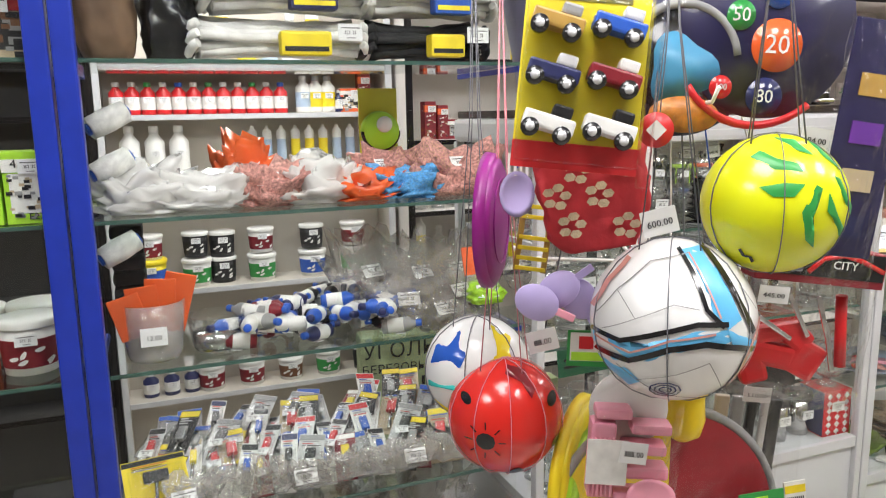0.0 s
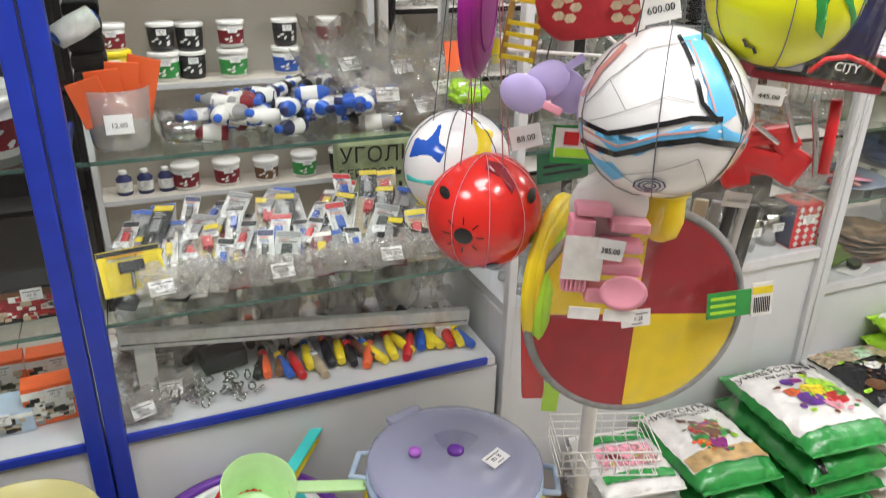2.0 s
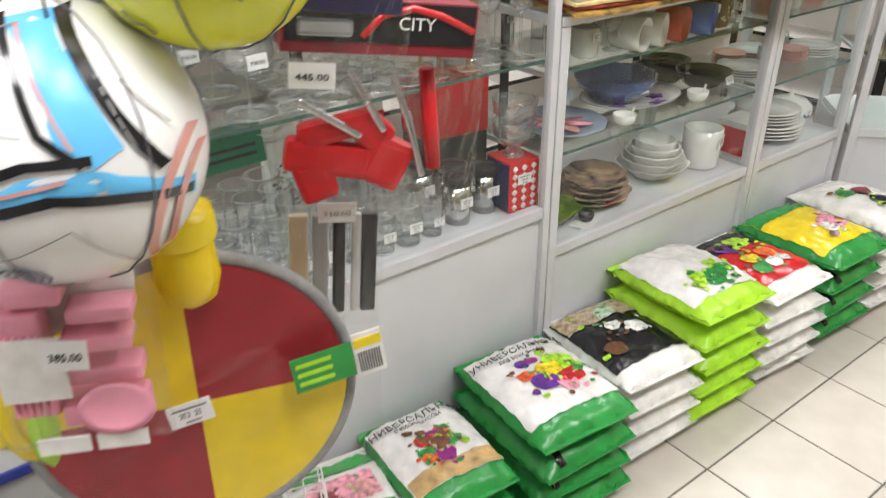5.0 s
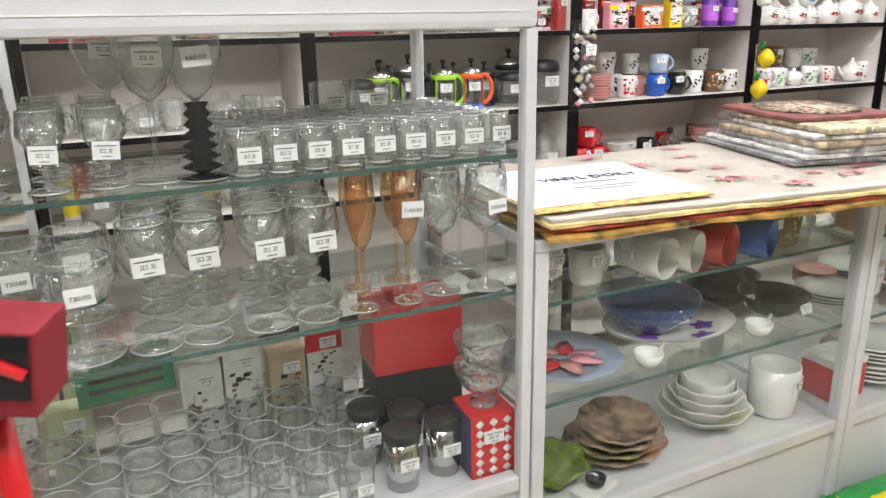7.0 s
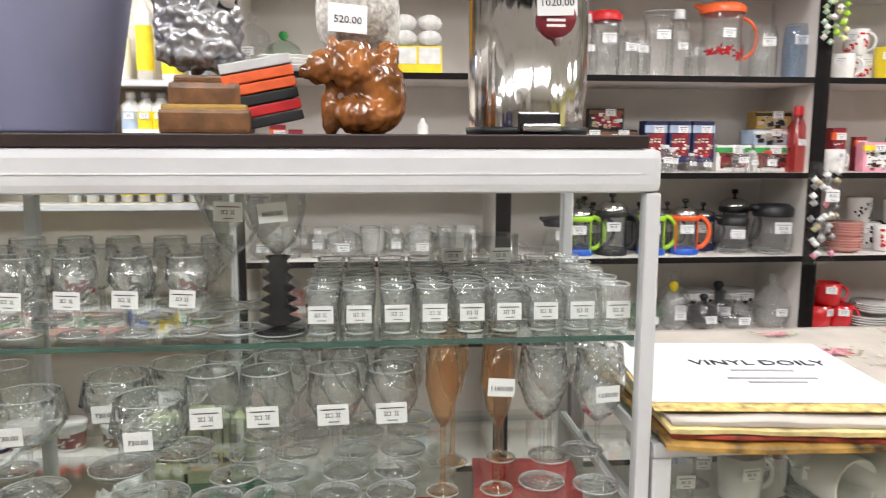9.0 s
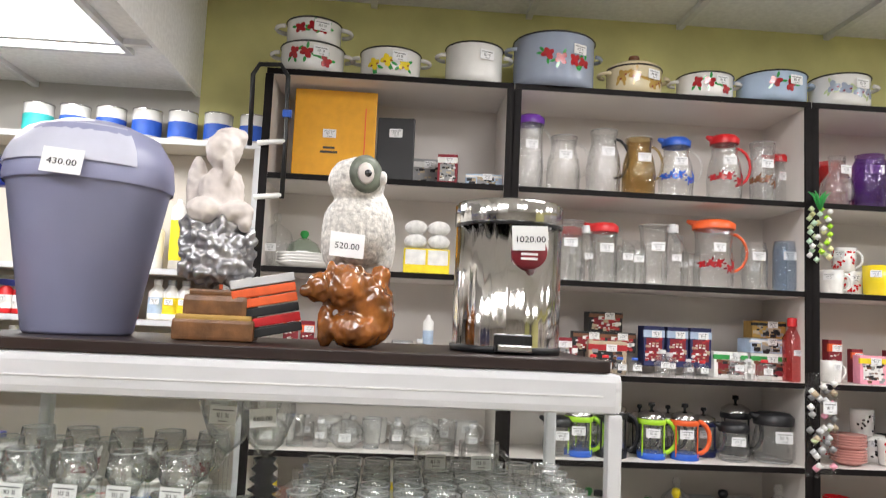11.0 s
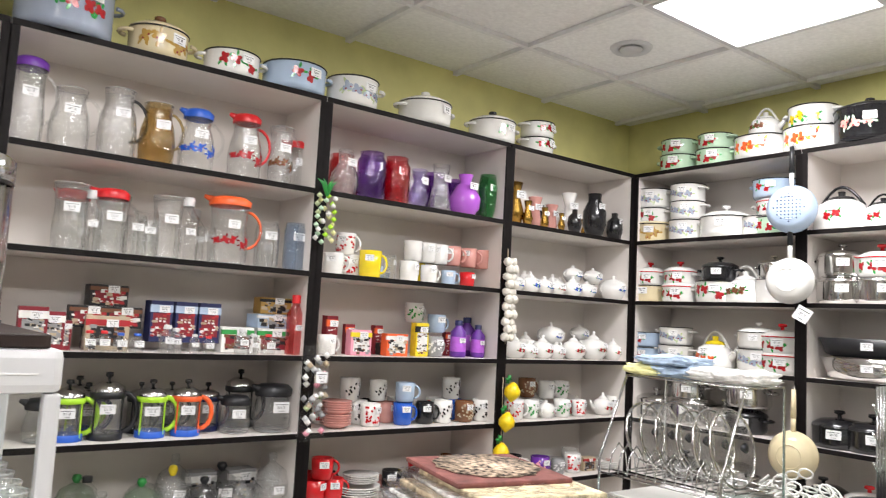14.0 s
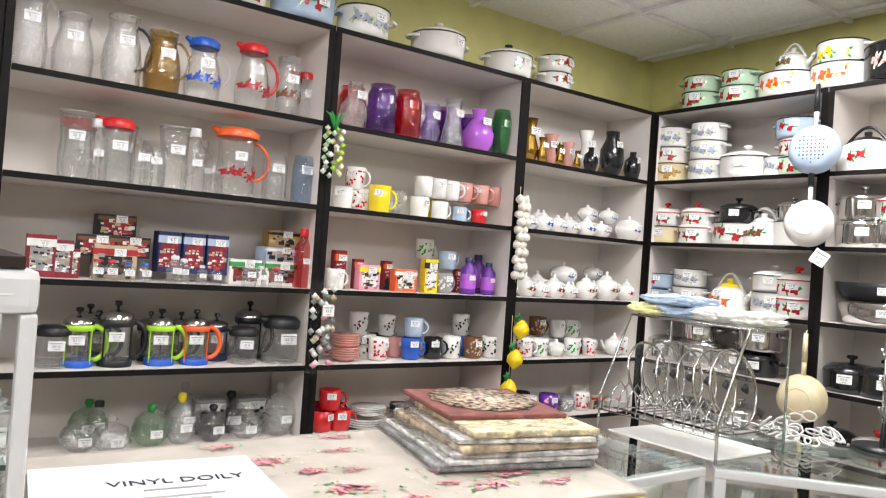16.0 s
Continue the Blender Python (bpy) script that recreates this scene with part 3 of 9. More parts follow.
def box(c="white", w=0.08, d=0.06, h=0.12, band=None, label="", name="gift_box", win=None, text=""):
    t = thing(name, label or "%s printed cardboard box" % c, "box", "boxed goods")
    part("body", bm_box(-w / 2, w / 2, -d / 2, d / 2, 0, h, min(w, h) * 0.02), paint(c, "paper"), t)
    if win:
        part("picture", bm_box(-w * 0.38, w * 0.38, -d / 2 - 0.0012, -d / 2, h * 0.15, h * 0.7), paint(win, "paper"), t, "printed picture panel")
    if band:
        part("band", bm_box(-w / 2 - 0.0006, w / 2 + 0.0006, -d / 2 - 0.0018, -d / 2 + 0.01, h * 0.72, h * 0.9), paint(band, "paper"), t, band + " printed band")
    rn = random.Random(int(w * 1e4 + h * 1e3))
    for q, cc in enumerate(("white" if c in ("black", "navy", "red", "darkred", "blue", "green") else "grey", "brown" if c in ("white", "beige", "pink", "yellow") else "beige", "black" if c not in ("black", "navy") else "cherry")):
        sp = bmesh.new()
        for _ in range(11):
            x, z, s = rn.uniform(-0.40, 0.40) * w, rn.uniform(0.08, 0.70) * h, rn.uniform(0.03, 0.09) * w
            bm_box(x - s, x + s, -d / 2 - 0.0019 - 0.0004 * q, -d / 2 - 0.0012, z - s * 0.6, z + s * 0.6, 0, sp)
        tagged(part("print", sp, paint(cc, "paper"), t, "small printed marks"), kind="stuff")
    tag(t, pose(w * 0.1, -d / 2 - 0.004, h * 0.8), w=0.036, h=0.024)
    return t


def french_press(c="lime", h=0.16, r=0.045, tall=False, hand=None):
    t = thing("french_press", "glass french press with a %s plastic frame and handle" % c, "french press", "french presses")
    part("glass_body", shell([(r * 0.95, 0.004), (r, 0.012), (r, h * 0.8), (r * 1.05, h * 0.84)], 20, 0.002), GLASS, t)
    part("foot_ring", bm_lathe([(r * 1.06, 0), (r * 1.08, 0.02), (r * 1.03, 0.022), (r * 1.01, 0)], 20), paint("blue" if c in ("lime", "orange") else c, "plastic"), t)
    for a in (-0.9, 0.9):
        part("upright", bm_box(-0.0028, 0.0028, -0.0015, 0.0015, 0.01, h * 0.8, 0.001), paint(c, "plastic"), t, at=pose(r * 1.04 * math.sin(a), -r * 1.04 * math.cos(a), 0, 0, 0, math.degrees(a)))
    part("collar", bm_lathe([(r * 1.05, h * 0.72), (r * 1.09, h * 0.74), (r * 1.09, h * 0.82), (r * 1.05, h * 0.83)], 20), paint(c, "plastic"), t)
    part("handle", loop_handle(r * 1.05, h * 0.12, h * 0.8, 0.042, 0.0085), paint(c, "plastic"), t)
    part("lid", bm_lathe([(r * 1.04, h * 0.84), (r, h * 0.92), (r * 0.5, h * 1.0), (0, h * 1.02)], 18), STEEL, t, "steel dome lid")
    part("knob", bm_lathe([(0.004, h), (0.005, h * 1.08), (0.012, h * 1.1), (0.011, h * 1.17), (0, h * 1.18)], 10), paint("black"), t)
    tag(t, pose(-0.005, -r * 1.07, h * 0.55))
    return t


def lidded_glass(r=0.06, h=0.07, m=None, ribs=14, top=None):
    t = thing("glass_bowl", "pressed glass sweet bowl with a domed lid", "bowl", "glass bowls")
    wv = (lambda a, z: 1 + 0.035 * math.cos(ribs * a)) if ribs else None
    part("bowl", shell([(r * 0.5, 0), (r * 0.6, 0.006), (r, h * 0.6), (r, h)], 42, 0.003, wv), m or CRYSTAL, t)
    part("lid", bm_lathe([(r * 1.0, h), (r * 0.8, h * 1.5), (0.012, h * 1.85)], 42, wave=wv), m or CRYSTAL, t)
    part("knob", bm_lathe([(0.008, h * 1.82), (0.016, h * 2.05), (0.012, h * 2.25), (0, h * 2.3)], 12), paint(top, "plastic") if top else m or CRYSTAL, t)
    tag(t, pose(0.0, -r * 1.05, h * 0.8), w=0.04, h=0.026)
    return t


def glint_rim(parent, r, z, thick=0.0011, name="rim"):
    # Edge ring whose whitish colour draws the highlight on the glass.
    part(name, bm_tube([(r * math.cos(k * 0.314), r * math.sin(k * 0.314), z) for k in range(20)], thick, 4, closed=True), GLINTRIM, parent, "rounded glass edge with a painted bright glint")


def goblet(kind="wine", m=None, stem=None, priced="", cut=False):
    """A stemmed glass: foot, stem and bowl of one turned piece."""
    P = {"wine": (0.036, 0.17, 0.09), "big": (0.042, 0.24, 0.11), "flute": (0.026, 0.23, 0.10), "wide": (0.055, 0.15, 0.07), "small": (0.030, 0.11, 0.045), "shot": (0.024, 0.065, 0.006), "tumbler": (0.034, 0.10, 0.004)}
    r, h, s = P[kind]
    t = thing("drinking_glass", {"flute": "slender champagne glass on a thin stem", "shot": "small clear glass for spirits", "tumbler": "clear straight-sided glass tumbler", "wide": "wide cut-glass goblet on a stem"}.get(kind, "clear stemmed wine glass"), "glass", "drinking glasses")
    g = m or GLASS
    wv = (lambda a, z: 1 + 0.03 * math.cos(12 * a)) if cut else None
    if kind in ("shot", "tumbler"):
        part("body", shell([(r * 0.8, 0), (r * 0.85, h * 0.15), (r * 0.97, h * 0.8), (r, h)], 20, 0.002, wv), g, t)
        part("thick_base", bm_lathe([(0, 0.002), (r * 0.74, 0.002), (r * 0.76, h * 0.14), (0, h * 0.15)], 16), CRYSTAL, t)
        glint_rim(t, r, h)
        glint_rim(t, r * 0.8, 0.003, 0.002, "base_edge")
    else:
        part("foot", bm_lathe([(0, 0), (r * 0.9, 0), (r * 0.9, 0.002), (0.006, 0.008), (0.0038, 0.02)], 20), stem or g, t)
        if stem:
            part("stem", bm_lathe([(0.030 * (1 - 0.07 * (k // 2)) if k % 2 else 0.012, 0.010 + (s - 0.012) * k / 13) for k in range(14)], 16), stem, t, "black ridged stem")
        else:
            part("stem", bm_lathe([(0.0045, 0.015), (0.0035, s * 0.5), (0.0045, s)], 8), g, t)
        part("bowl", shell([(0.004, s), (r * 0.6, s + (h - s) * 0.15), (r, s + (h - s) * 0.5), (r * 0.86, h)], 24, 0.0015, wv), g, t)
        glint_rim(t, r * 0.86, h)
        glint_rim(t, r * 0.9, 0.002, 0.0014, "foot_edge")
    if priced:
        small = kind in ("shot", "small", "tumbler")
        tag(t, pose(0, -r * 1.06, h * (0.5 if small else 0.72), 0, random.uniform(-5, 5)), priced if priced != "-" else "", w=0.034 if small else 0.038, h=0.024 if small else 0.026)
    return t


def plate_stack(c="white", r=0.11, n=3, rimc=None, seed=1, petal=None):
    t = thing("plate_stack", "stack of %s %s plates" % (c, "printed" if petal else "plain"), "plates", "plates")
    for k in range(n):
        z = k * 0.009
        p = part("plate", bm_lathe([(0, z), (r * 0.55, z), (r * 0.65, z + 0.004), (r, z + 0.016), (r, z + 0.019), (r * 0.64, z + 0.008), (0, z + 0.005)], 32), paint(c), t)
    if petal:
        rn = random.Random(seed)
        b = bmesh.new()
        for _ in range(16):
            a, q, s = rn.uniform(0, 6.28), rn.uniform(0.1, 0.55) * r, rn.uniform(0.008, 0.02)
            vs = [b.verts.new((q * math.cos(a) + s * math.cos(k) * (1 + 0.3 * math.sin(2 * k)), q * math.sin(a) + s * math.sin(k) * 0.6, (n - 1) * 0.009 + 0.0062)) for k in range(6)]
            b.faces.new(vs)
        tagged(part("print", b, paint(petal), t, "printed picture"), kind="stuff")
    return t


def bottle(c="white", r=0.03, h=0.14, cap="white", lab=None, name="bottle", label="", m=None, cat="bottle", grp="bottles"):
    t = thing(name, label or "%s plastic bottle with a %s cap" % (c, cap), cat, grp)
    part("body", bm_lathe([(0, 0), (r * 0.95, 0), (r, 0.008), (r, h * 0.68), (r * 0.45, h * 0.82), (r * 0.4, h * 0.9), (0, h * 0.9)], 18), m or paint(c, "plastic"), t)
    part("cap", bm_lathe([(r * 0.5, h * 0.86), (r * 0.5, h * 0.98), (r * 0.42, h), (0, h)], 14), paint(cap, "plastic"), t)
    if lab:
        part("label_wrap", bm_lathe([(r * 1.012, h * 0.15), (r * 1.012, h * 0.55)], 18), paint(lab, "paper"), t, lab + " printed wrap")
    tag(t, pose(0, -r * 1.03, h * 0.45), w=min(0.03, r * 1.4), h=0.02)
    return t


def tub(c="white", r=0.05, h=0.10, lid="white", lab="green"):
    t = thing("paint_tub", "%s plastic tub with a %s lid and printed wrap" % (lab, lid), "tub", "paint tubs")
    part("body", bm_lathe([(0, 0), (r * 0.86, 0), (r * 0.98, h * 0.9), (0, h * 0.9)], 22), paint(c, "plastic"), t)
    part("label_wrap", bm_lathe([(r * 0.895, h * 0.14), (r * 0.965, h * 0.66)], 22), paint(lab, "paper"), t, lab + " printed wrap")
    part("lid", bm_lathe([(r * 1.04, h * 0.86), (r * 1.06, h * 0.95), (r * 1.0, h), (0, h)], 22), paint(lid, "plastic"), t)
    rn = random.Random(int(r * 1e4))
    tagged(part("print", bm_patches(r * 0.96, [(rn.uniform(-0.8, 0.8), h * rn.uniform(0.22, 0.5), 0.009, 0.004, rn.random()) for _ in range(6)]), paint("white" if lab != "white" else "blue", "paper"), t, "printed marks"), kind="stuff")
    tag(t, pose(0.0, -r * 1.02, h * 0.68), w=0.036, h=0.022)
    return t


def tin(c="blue", r=0.05, h=0.11):
    t = thing("paint_tin", "%s and white paint tin with a steel rim" % c, "tin", "paint tins")
    part("body", bm_lathe([(0, 0), (r, 0), (r, h), (r * 0.9, h), (r * 0.88, h - 0.006), (0, h - 0.006)], 22), paint("white"), t)
    part("label_wrap", bm_lathe([(r * 1.01, h * 0.12), (r * 1.01, h * 0.62)], 22), paint(c, "paper"), t, c + " printed wrap")
    part("rim", bm_lathe([(r * 1.02, h * 0.96), (r * 1.03, h * 1.0), (r * 0.95, h * 1.01)], 22), STEEL, t)
    return t


def cartridge(c="yellow"):
    t = thing("sealant_tube", "white sealant cartridge with a %s print" % c, "tube", "sealant tubes")
    part("body", bm_lathe([(0, 0), (0.024, 0), (0.024, 0.2), (0.01, 0.215), (0.008, 0.23), (0, 0.23)], 16), paint("white", "plastic"), t)
    part("label_wrap", bm_lathe([(0.0245, 0.03), (0.0245, 0.16)], 16), paint(c, "paper"), t, c + " printed wrap")
    return t


def crumple(sx, sy, sz, m, name, label, category, seed, grp="", tagtext="", res=9, amp=0.3):
    """A soft packed lump: a cushion with creases."""
    rn = random.Random(seed)
    ox = rn.uniform(0, 50)
    bm = bmesh.new()
    bmesh.ops.create_icosphere(bm, subdivisions=4, radius=1.0)
    for v in bm.verts:
        p = v.co
        q = Vector((math.copysign(abs(p.x) ** 0.6, p.x), math.copysign(abs(p.y) ** 0.6, p.y), math.copysign(abs(p.z) ** 0.8, p.z)))
        k = 1 + amp * noise.noise(q * 2.2 + Vector((ox, 0, 0))) + amp * 0.5 * noise.noise(q * 5.5 + Vector((0, ox, 0))) + amp * 0.28 * noise.noise(q * 13 + Vector((ox, 0, 5)))
        v.co = Vector((q.x * sx / 2 * k, q.y * sy / 2 * k, max(0, (q.z + 0.9) / 1.9 * sz * k)))
    for fc in bm.faces:
        fc.smooth = m is not CLR if amp >= 0.4 else True
    t = solid(name, bm, m, label, category, grp)
    if tagtext is not None:
        tag(t, pose(rn.uniform(-0.1, 0.1) * sx, -sy * 0.36, sz * 0.75, -40, 0, rn.uniform(-20, 20)), tagtext)
    return t


CLR = clear("crumpled_clear_bag", (0.94, 0.93, 0.92), 0.10, 1.45, 1.2, 0.20, (0.78, 0.75, 0.72), 0.7)
PROTO = {}


def put(kind, x, y, z, rz=0.0, s=1.0, rx=0.0, ry=0.0):
    """Stands a piece of goods of a kind from MAKERS at a place; the first one is built, the others are copies."""
    m = pose(x, y, z, rx, ry, rz) @ Matrix.Scale(s, 4)
    if kind not in PROTO:
        ob = MAKERS[kind]()
        PROTO[kind] = (ob, s)
        ob.matrix_basis = m
        return ob
    ob, s0 = PROTO[kind]
    c = copy_thing(ob, pose(x, y, z, rx, ry, rz))
    c.matrix_basis = m
    return c


MAKERS = {
    # enamel ware
    "p_cherry": lambda: pot("white", 0.095, 0.085, False, petal="red", n=3),
    "p_white": lambda: pot("white", 0.088, 0.12, False, n=0, label="plain white enamel pot with two handles"),
    "p_daisy": lambda: pot("white", 0.092, 0.085, False, petal="yellow", n=3, seed=4),
    "p_bigblue": lambda: pot("greyblue", 0.125, 0.155, False, petal="red", n=4, seed=6),
    "p_cream": lambda: pot("cream", 0.085, 0.085, True, petal="gold", leaf="gold", n=4, knob="brown"),
    "p_lowblue": lambda: pot("lightblue", 0.11, 0.095, False, petal="red", n=2, seed=8),
    "p_bluefl": lambda: pot("white", 0.09, 0.10, False, petal="greyblue", leaf="khaki", n=4, seed=2),
    "p_lidwhite": lambda: pot("white", 0.10, 0.085, True, petal="lightblue", n=0, knob="white"),
    "p_lidknob": lambda: pot("white", 0.10, 0.09, True, petal="green", n=1, knob="black"),
    "p_red2": lambda: pot("white", 0.075, 0.07, False, petal="red", n=3, seed=5),
    "p_mint": lambda: pot("mint", 0.085, 0.075, False, petal="red", n=3, seed=11),
    "p_fruit": lambda: pot("white", 0.11, 0.095, False, petal="orange", leaf="lime", n=4, seed=12),
    "p_black": lambda: pot("black", 0.12, 0.13, True, petal="rose", leaf="mint", n=3, seed=13),
    "p_yellow": lambda: pot("cream", 0.08, 0.075, False, petal="rose", n=0),
    "p_dark": lambda: pot("black", 0.085, 0.07, True, n=0),
    "p_redrim": lambda: pot("white", 0.08, 0.07, True, petal="red", n=3, knob="red", rim="red", seed=14),
    "p_steel": lambda: pot("silver", 0.09, 0.085, True, n=0, metal=True, label="polished steel pot with lid and side handles"),
    "k_red": lambda: kettle("white", 0.10, 0.12, "red", 2),
    "k_polka": lambda: kettle("white", 0.085, 0.10, "brown", 3, 5, "white", "white enamel kettle with small printed dots"),
    "k_sun": lambda: kettle("white", 0.085, 0.10, "orange", 3, 6, "yellow", "white enamel kettle with a yellow lid and printed sunflowers"),
    # jugs
    "j_pat": lambda: jug(CRYSTAL, 0.25, 0.05, "purple", neck=0.85, wave=lambda a, z: 1 + 0.03 * math.cos(10 * a) * math.cos(140 * z)),
    "j_clear": lambda: jug(GLASS, 0.20, 0.06, None),
    "j_grey": lambda: jug(CRYSTAL, 0.23, 0.062, None, handle=paint("black", "plastic"), label="smoky glass jug with a black handle"),
    "j_gold": lambda: jug(paint("gold", "glass"), 0.21, 0.06, None, label="amber gold glass jug with a handle"),
    "j_blue": lambda: jug(GLASS, 0.20, 0.062, "blue", band="blue", label="glass jug with a blue printed belly and blue lid"),
    "j_red": lambda: jug(GLASS, 0.22, 0.062, "red", handle=paint("red", "plastic"), band="red", label="glass jug with berry print, red lid and handle"),
    "j_tall": lambda: jug(CRYSTAL, 0.22, 0.045, None, neck=0.9, band="brown"),
    "j_redlid": lambda: jug(GLASS, 0.19, 0.05, "red", neck=0.9),
    "j_orange": lambda: jug(GLASS, 0.22, 0.07, "orange", handle=paint("orange", "plastic"), neck=0.9, band="red", label="glass jug with fruit print, orange lid and handle"),
    "j_plain": lambda: jug(GLASS, 0.21, 0.05, None, neck=0.95),
    "jar": lambda: vase(GLASS, 0.17, ((0.9, 0), (1, 0.1), (1, 0.8), (0.85, 1)), 0.045, "clear glass storage jar", name="glass_jar"),
    "jar_blue": lambda: vase(paint("lightblue", "glass"), 0.18, ((0.9, 0), (1, 0.1), (1, 0.8), (0.85, 1)), 0.042, "pale blue glass jar", name="glass_jar"),
    "decanter": lambda: bottle("white", 0.035, 0.20, "silver", None, "glass_decanter", "clear glass decanter with a stopper", GLASS, "decanter", "decanters"),
    "redbottle": lambda: bottle("red", 0.032, 0.22, "red", None, "glass_bottle", "tall red glass bottle", paint("red", "glass")),
    # vases
    "v_clear": lambda: vase(CRYSTAL, 0.19, ((0.5, 0), (1.0, 0.25), (0.9, 0.5), (0.45, 0.7), (0.5, 1)), 0.06),
    "v_purple": lambda: vase(paint("purple", "glass"), 0.20, ((0.8, 0), (1, 0.08), (1, 0.8), (0.8, 0.92), (0.85, 1)), 0.06, "dark purple ribbed glass vase", lambda a, z: 1 + 0.04 * math.cos(16 * a)),
    "v_red": lambda: vase(paint("red", "glass"), 0.20, ((0.8, 0), (1, 0.08), (1, 0.8), (0.8, 0.92), (0.85, 1)), 0.058, "deep red ribbed glass vase", lambda a, z: 1 + 0.04 * math.cos(16 * a)),
    "v_floral": lambda: vase(paint("lilac", "glass"), 0.17, ((0.6, 0), (1, 0.3), (0.5, 0.7), (0.8, 1)), 0.045, "frosted lilac floral vase"),
    "v_ridge": lambda: vase(CRYSTAL, 0.21, ((0.9, 0), (1, 0.1), (0.55, 0.7), (0.75, 1)), 0.05, "", lambda a, z: 1 + 0.05 * math.cos(300 * z)),
    "v_violet": lambda: vase(paint("violet"), 0.19, ((0.55, 0), (1, 0.2), (1.05, 0.45), (0.6, 0.72), (0.35, 0.8), (0.5, 1)), 0.068, "round violet ceramic vase with horizontal ribs", lambda a, z: 1 + 0.02 * math.cos(420 * z)),
    "v_green": lambda: vase(paint("green", "glass"), 0.21, ((0.6, 0), (0.9, 0.3), (1, 0.7), (0.8, 1)), 0.046, "green glass vase with painted flowers"),
    "v_gold": lambda: vase(paint("gold", "metal"), 0.17, ((0.7, 0), (1, 0.3), (0.5, 0.7), (0.8, 1)), 0.036, "gold-coloured ornamental vase"),
    "v_pink": lambda: vase(paint("rose"), 0.17, ((0.6, 0), (0.9, 0.3), (0.6, 0.7), (1, 1)), 0.036, "pink ceramic vase"),
    "v_white": lambda: vase(paint("white"), 0.20, ((0.7, 0), (0.8, 0.3), (0.55, 0.7), (1, 1)), 0.036, "white ceramic vase with a flared mouth"),
    "v_black": lambda: vase(paint("black"), 0.23, ((0.6, 0), (1, 0.3), (1, 0.6), (0.55, 0.85), (0.6, 1)), 0.06, "large glossy black vase"),
    "v_blacks": lambda: vase(paint("black"), 0.15, ((0.7, 0), (1, 0.4), (0.9, 0.7), (0.35, 0.85), (0.4, 1)), 0.045, "small black vase"),
    # cups
    "m_white": lambda: mug("white"), "m_blue": lambda: mug("blue", 0.09), "m_light": lambda: mug("lightblue", 0.08), "m_black": lambda: mug("black", 0.09), "m_red": lambda: mug("red", 0.08, 0.042),
    "m_pink": lambda: mug("rose", 0.085), "m_zebra": lambda: mug("white", 0.095, 0.04, "black", "white mug with a black pattern"), "m_dots": lambda: mug("white", 0.09, 0.04, "red", "white mug with a red print"),
    "m_brown": lambda: mug("brown", 0.09, 0.042, "beige"), "m_flower": lambda: mug("white", 0.085, 0.04, "green", "white mug with a leafy print"), "m_purple": lambda: mug("purple", 0.09, 0.045, "pink"),
    "m_yellow": lambda: mug("yellow", 0.11, 0.045), "m_grey": lambda: mug("grey", 0.085, 0.04, "white"),
    "teapot": lambda: teapot(), "teapot_b": lambda: teapot("white", 0.05, "blue", 2), "teapot_l": lambda: teapot("white", 0.07, "red", 3), "sugar": lambda: sugar_bowl(), "sugar_r": lambda: sugar_bowl("white", 0.048, "red", 2), "tureen": lambda: sugar_bowl("white", 0.085, "blue", 3),
    "bowl": lambda: lidded_glass(0.06, 0.05), "bowl_lat": lambda: lidded_glass(0.062, 0.085, ribs=18), "bowl_green": lambda: lidded_glass(0.06, 0.06, paint("mint", "glass"), 10, "green"), "bowl_yel": lambda: lidded_glass(0.055, 0.075, None, 0, "yellow"), "bowl_dk": lambda: lidded_glass(0.05, 0.055, paint("grey", "glass"), 0, "black"),
    "wbowl": lambda: plate_stack("white", 0.09, 4), "rbowl": lambda: plate_stack("rose", 0.06, 5),
    # boxes
    "b_dark": lambda: box("black", 0.12, 0.08, 0.07, "brown", win="darkred"), "b_blue": lambda: box("navy", 0.075, 0.06, 0.14, "lightblue", win="darkred", label="dark blue gift box with a berry print"), "b_white": lambda: box("beige", 0.13, 0.08, 0.11, "cherry", win="black"),
    "b_red": lambda: box("darkred", 0.08, 0.06, 0.13, "white", win="grey"), "b_fruit": lambda: box("white", 0.12, 0.08, 0.09, "green", win="darkred"), "b_gold": lambda: box("gold", 0.12, 0.08, 0.06, "black"), "b_bluew": lambda: box("lightblue", 0.14, 0.08, 0.05, "white"),
    "b_pink": lambda: box("pink", 0.09, 0.05, 0.10, "yellow", win="white"), "b_orange": lambda: box("orange", 0.10, 0.05, 0.09, "white", win="white"), "b_yellow": lambda: box("yellow", 0.06, 0.05, 0.14, "black", win="white"), "b_lime": lambda: box("lime", 0.07, 0.05, 0.12, "white", win="white", text="x"),
    "b_tall": lambda: box("darkred", 0.05, 0.04, 0.15, "orange"), "b_grey": lambda: box("grey", 0.09, 0.06, 0.10, "white"),
    "s_jar": lambda: bottle("white", 0.022, 0.06, "blue", None, "spice_jar", "small clear jar with a blue lid", GLASS, "jar", "small jars"), "s_jarr": lambda: bottle("white", 0.022, 0.065, "red", None, "spice_jar", "small clear jar with a red lid", GLASS, "jar", "small jars"), "s_jars": lambda: bottle("white", 0.026, 0.09, "silver", None, "spice_jar", "clear cruet with a steel lid", CRYSTAL, "jar", "small jars"),
    "purpleb": lambda: bottle("purple", 0.035, 0.16, "navy", "violet", label="purple bottle with a dark cap"),
    "fp_lime": lambda: french_press("lime"), "fp_black": lambda: french_press("black", 0.18, 0.05), "fp_orange": lambda: french_press("orange"), "fp_navy": lambda: french_press("navy"),
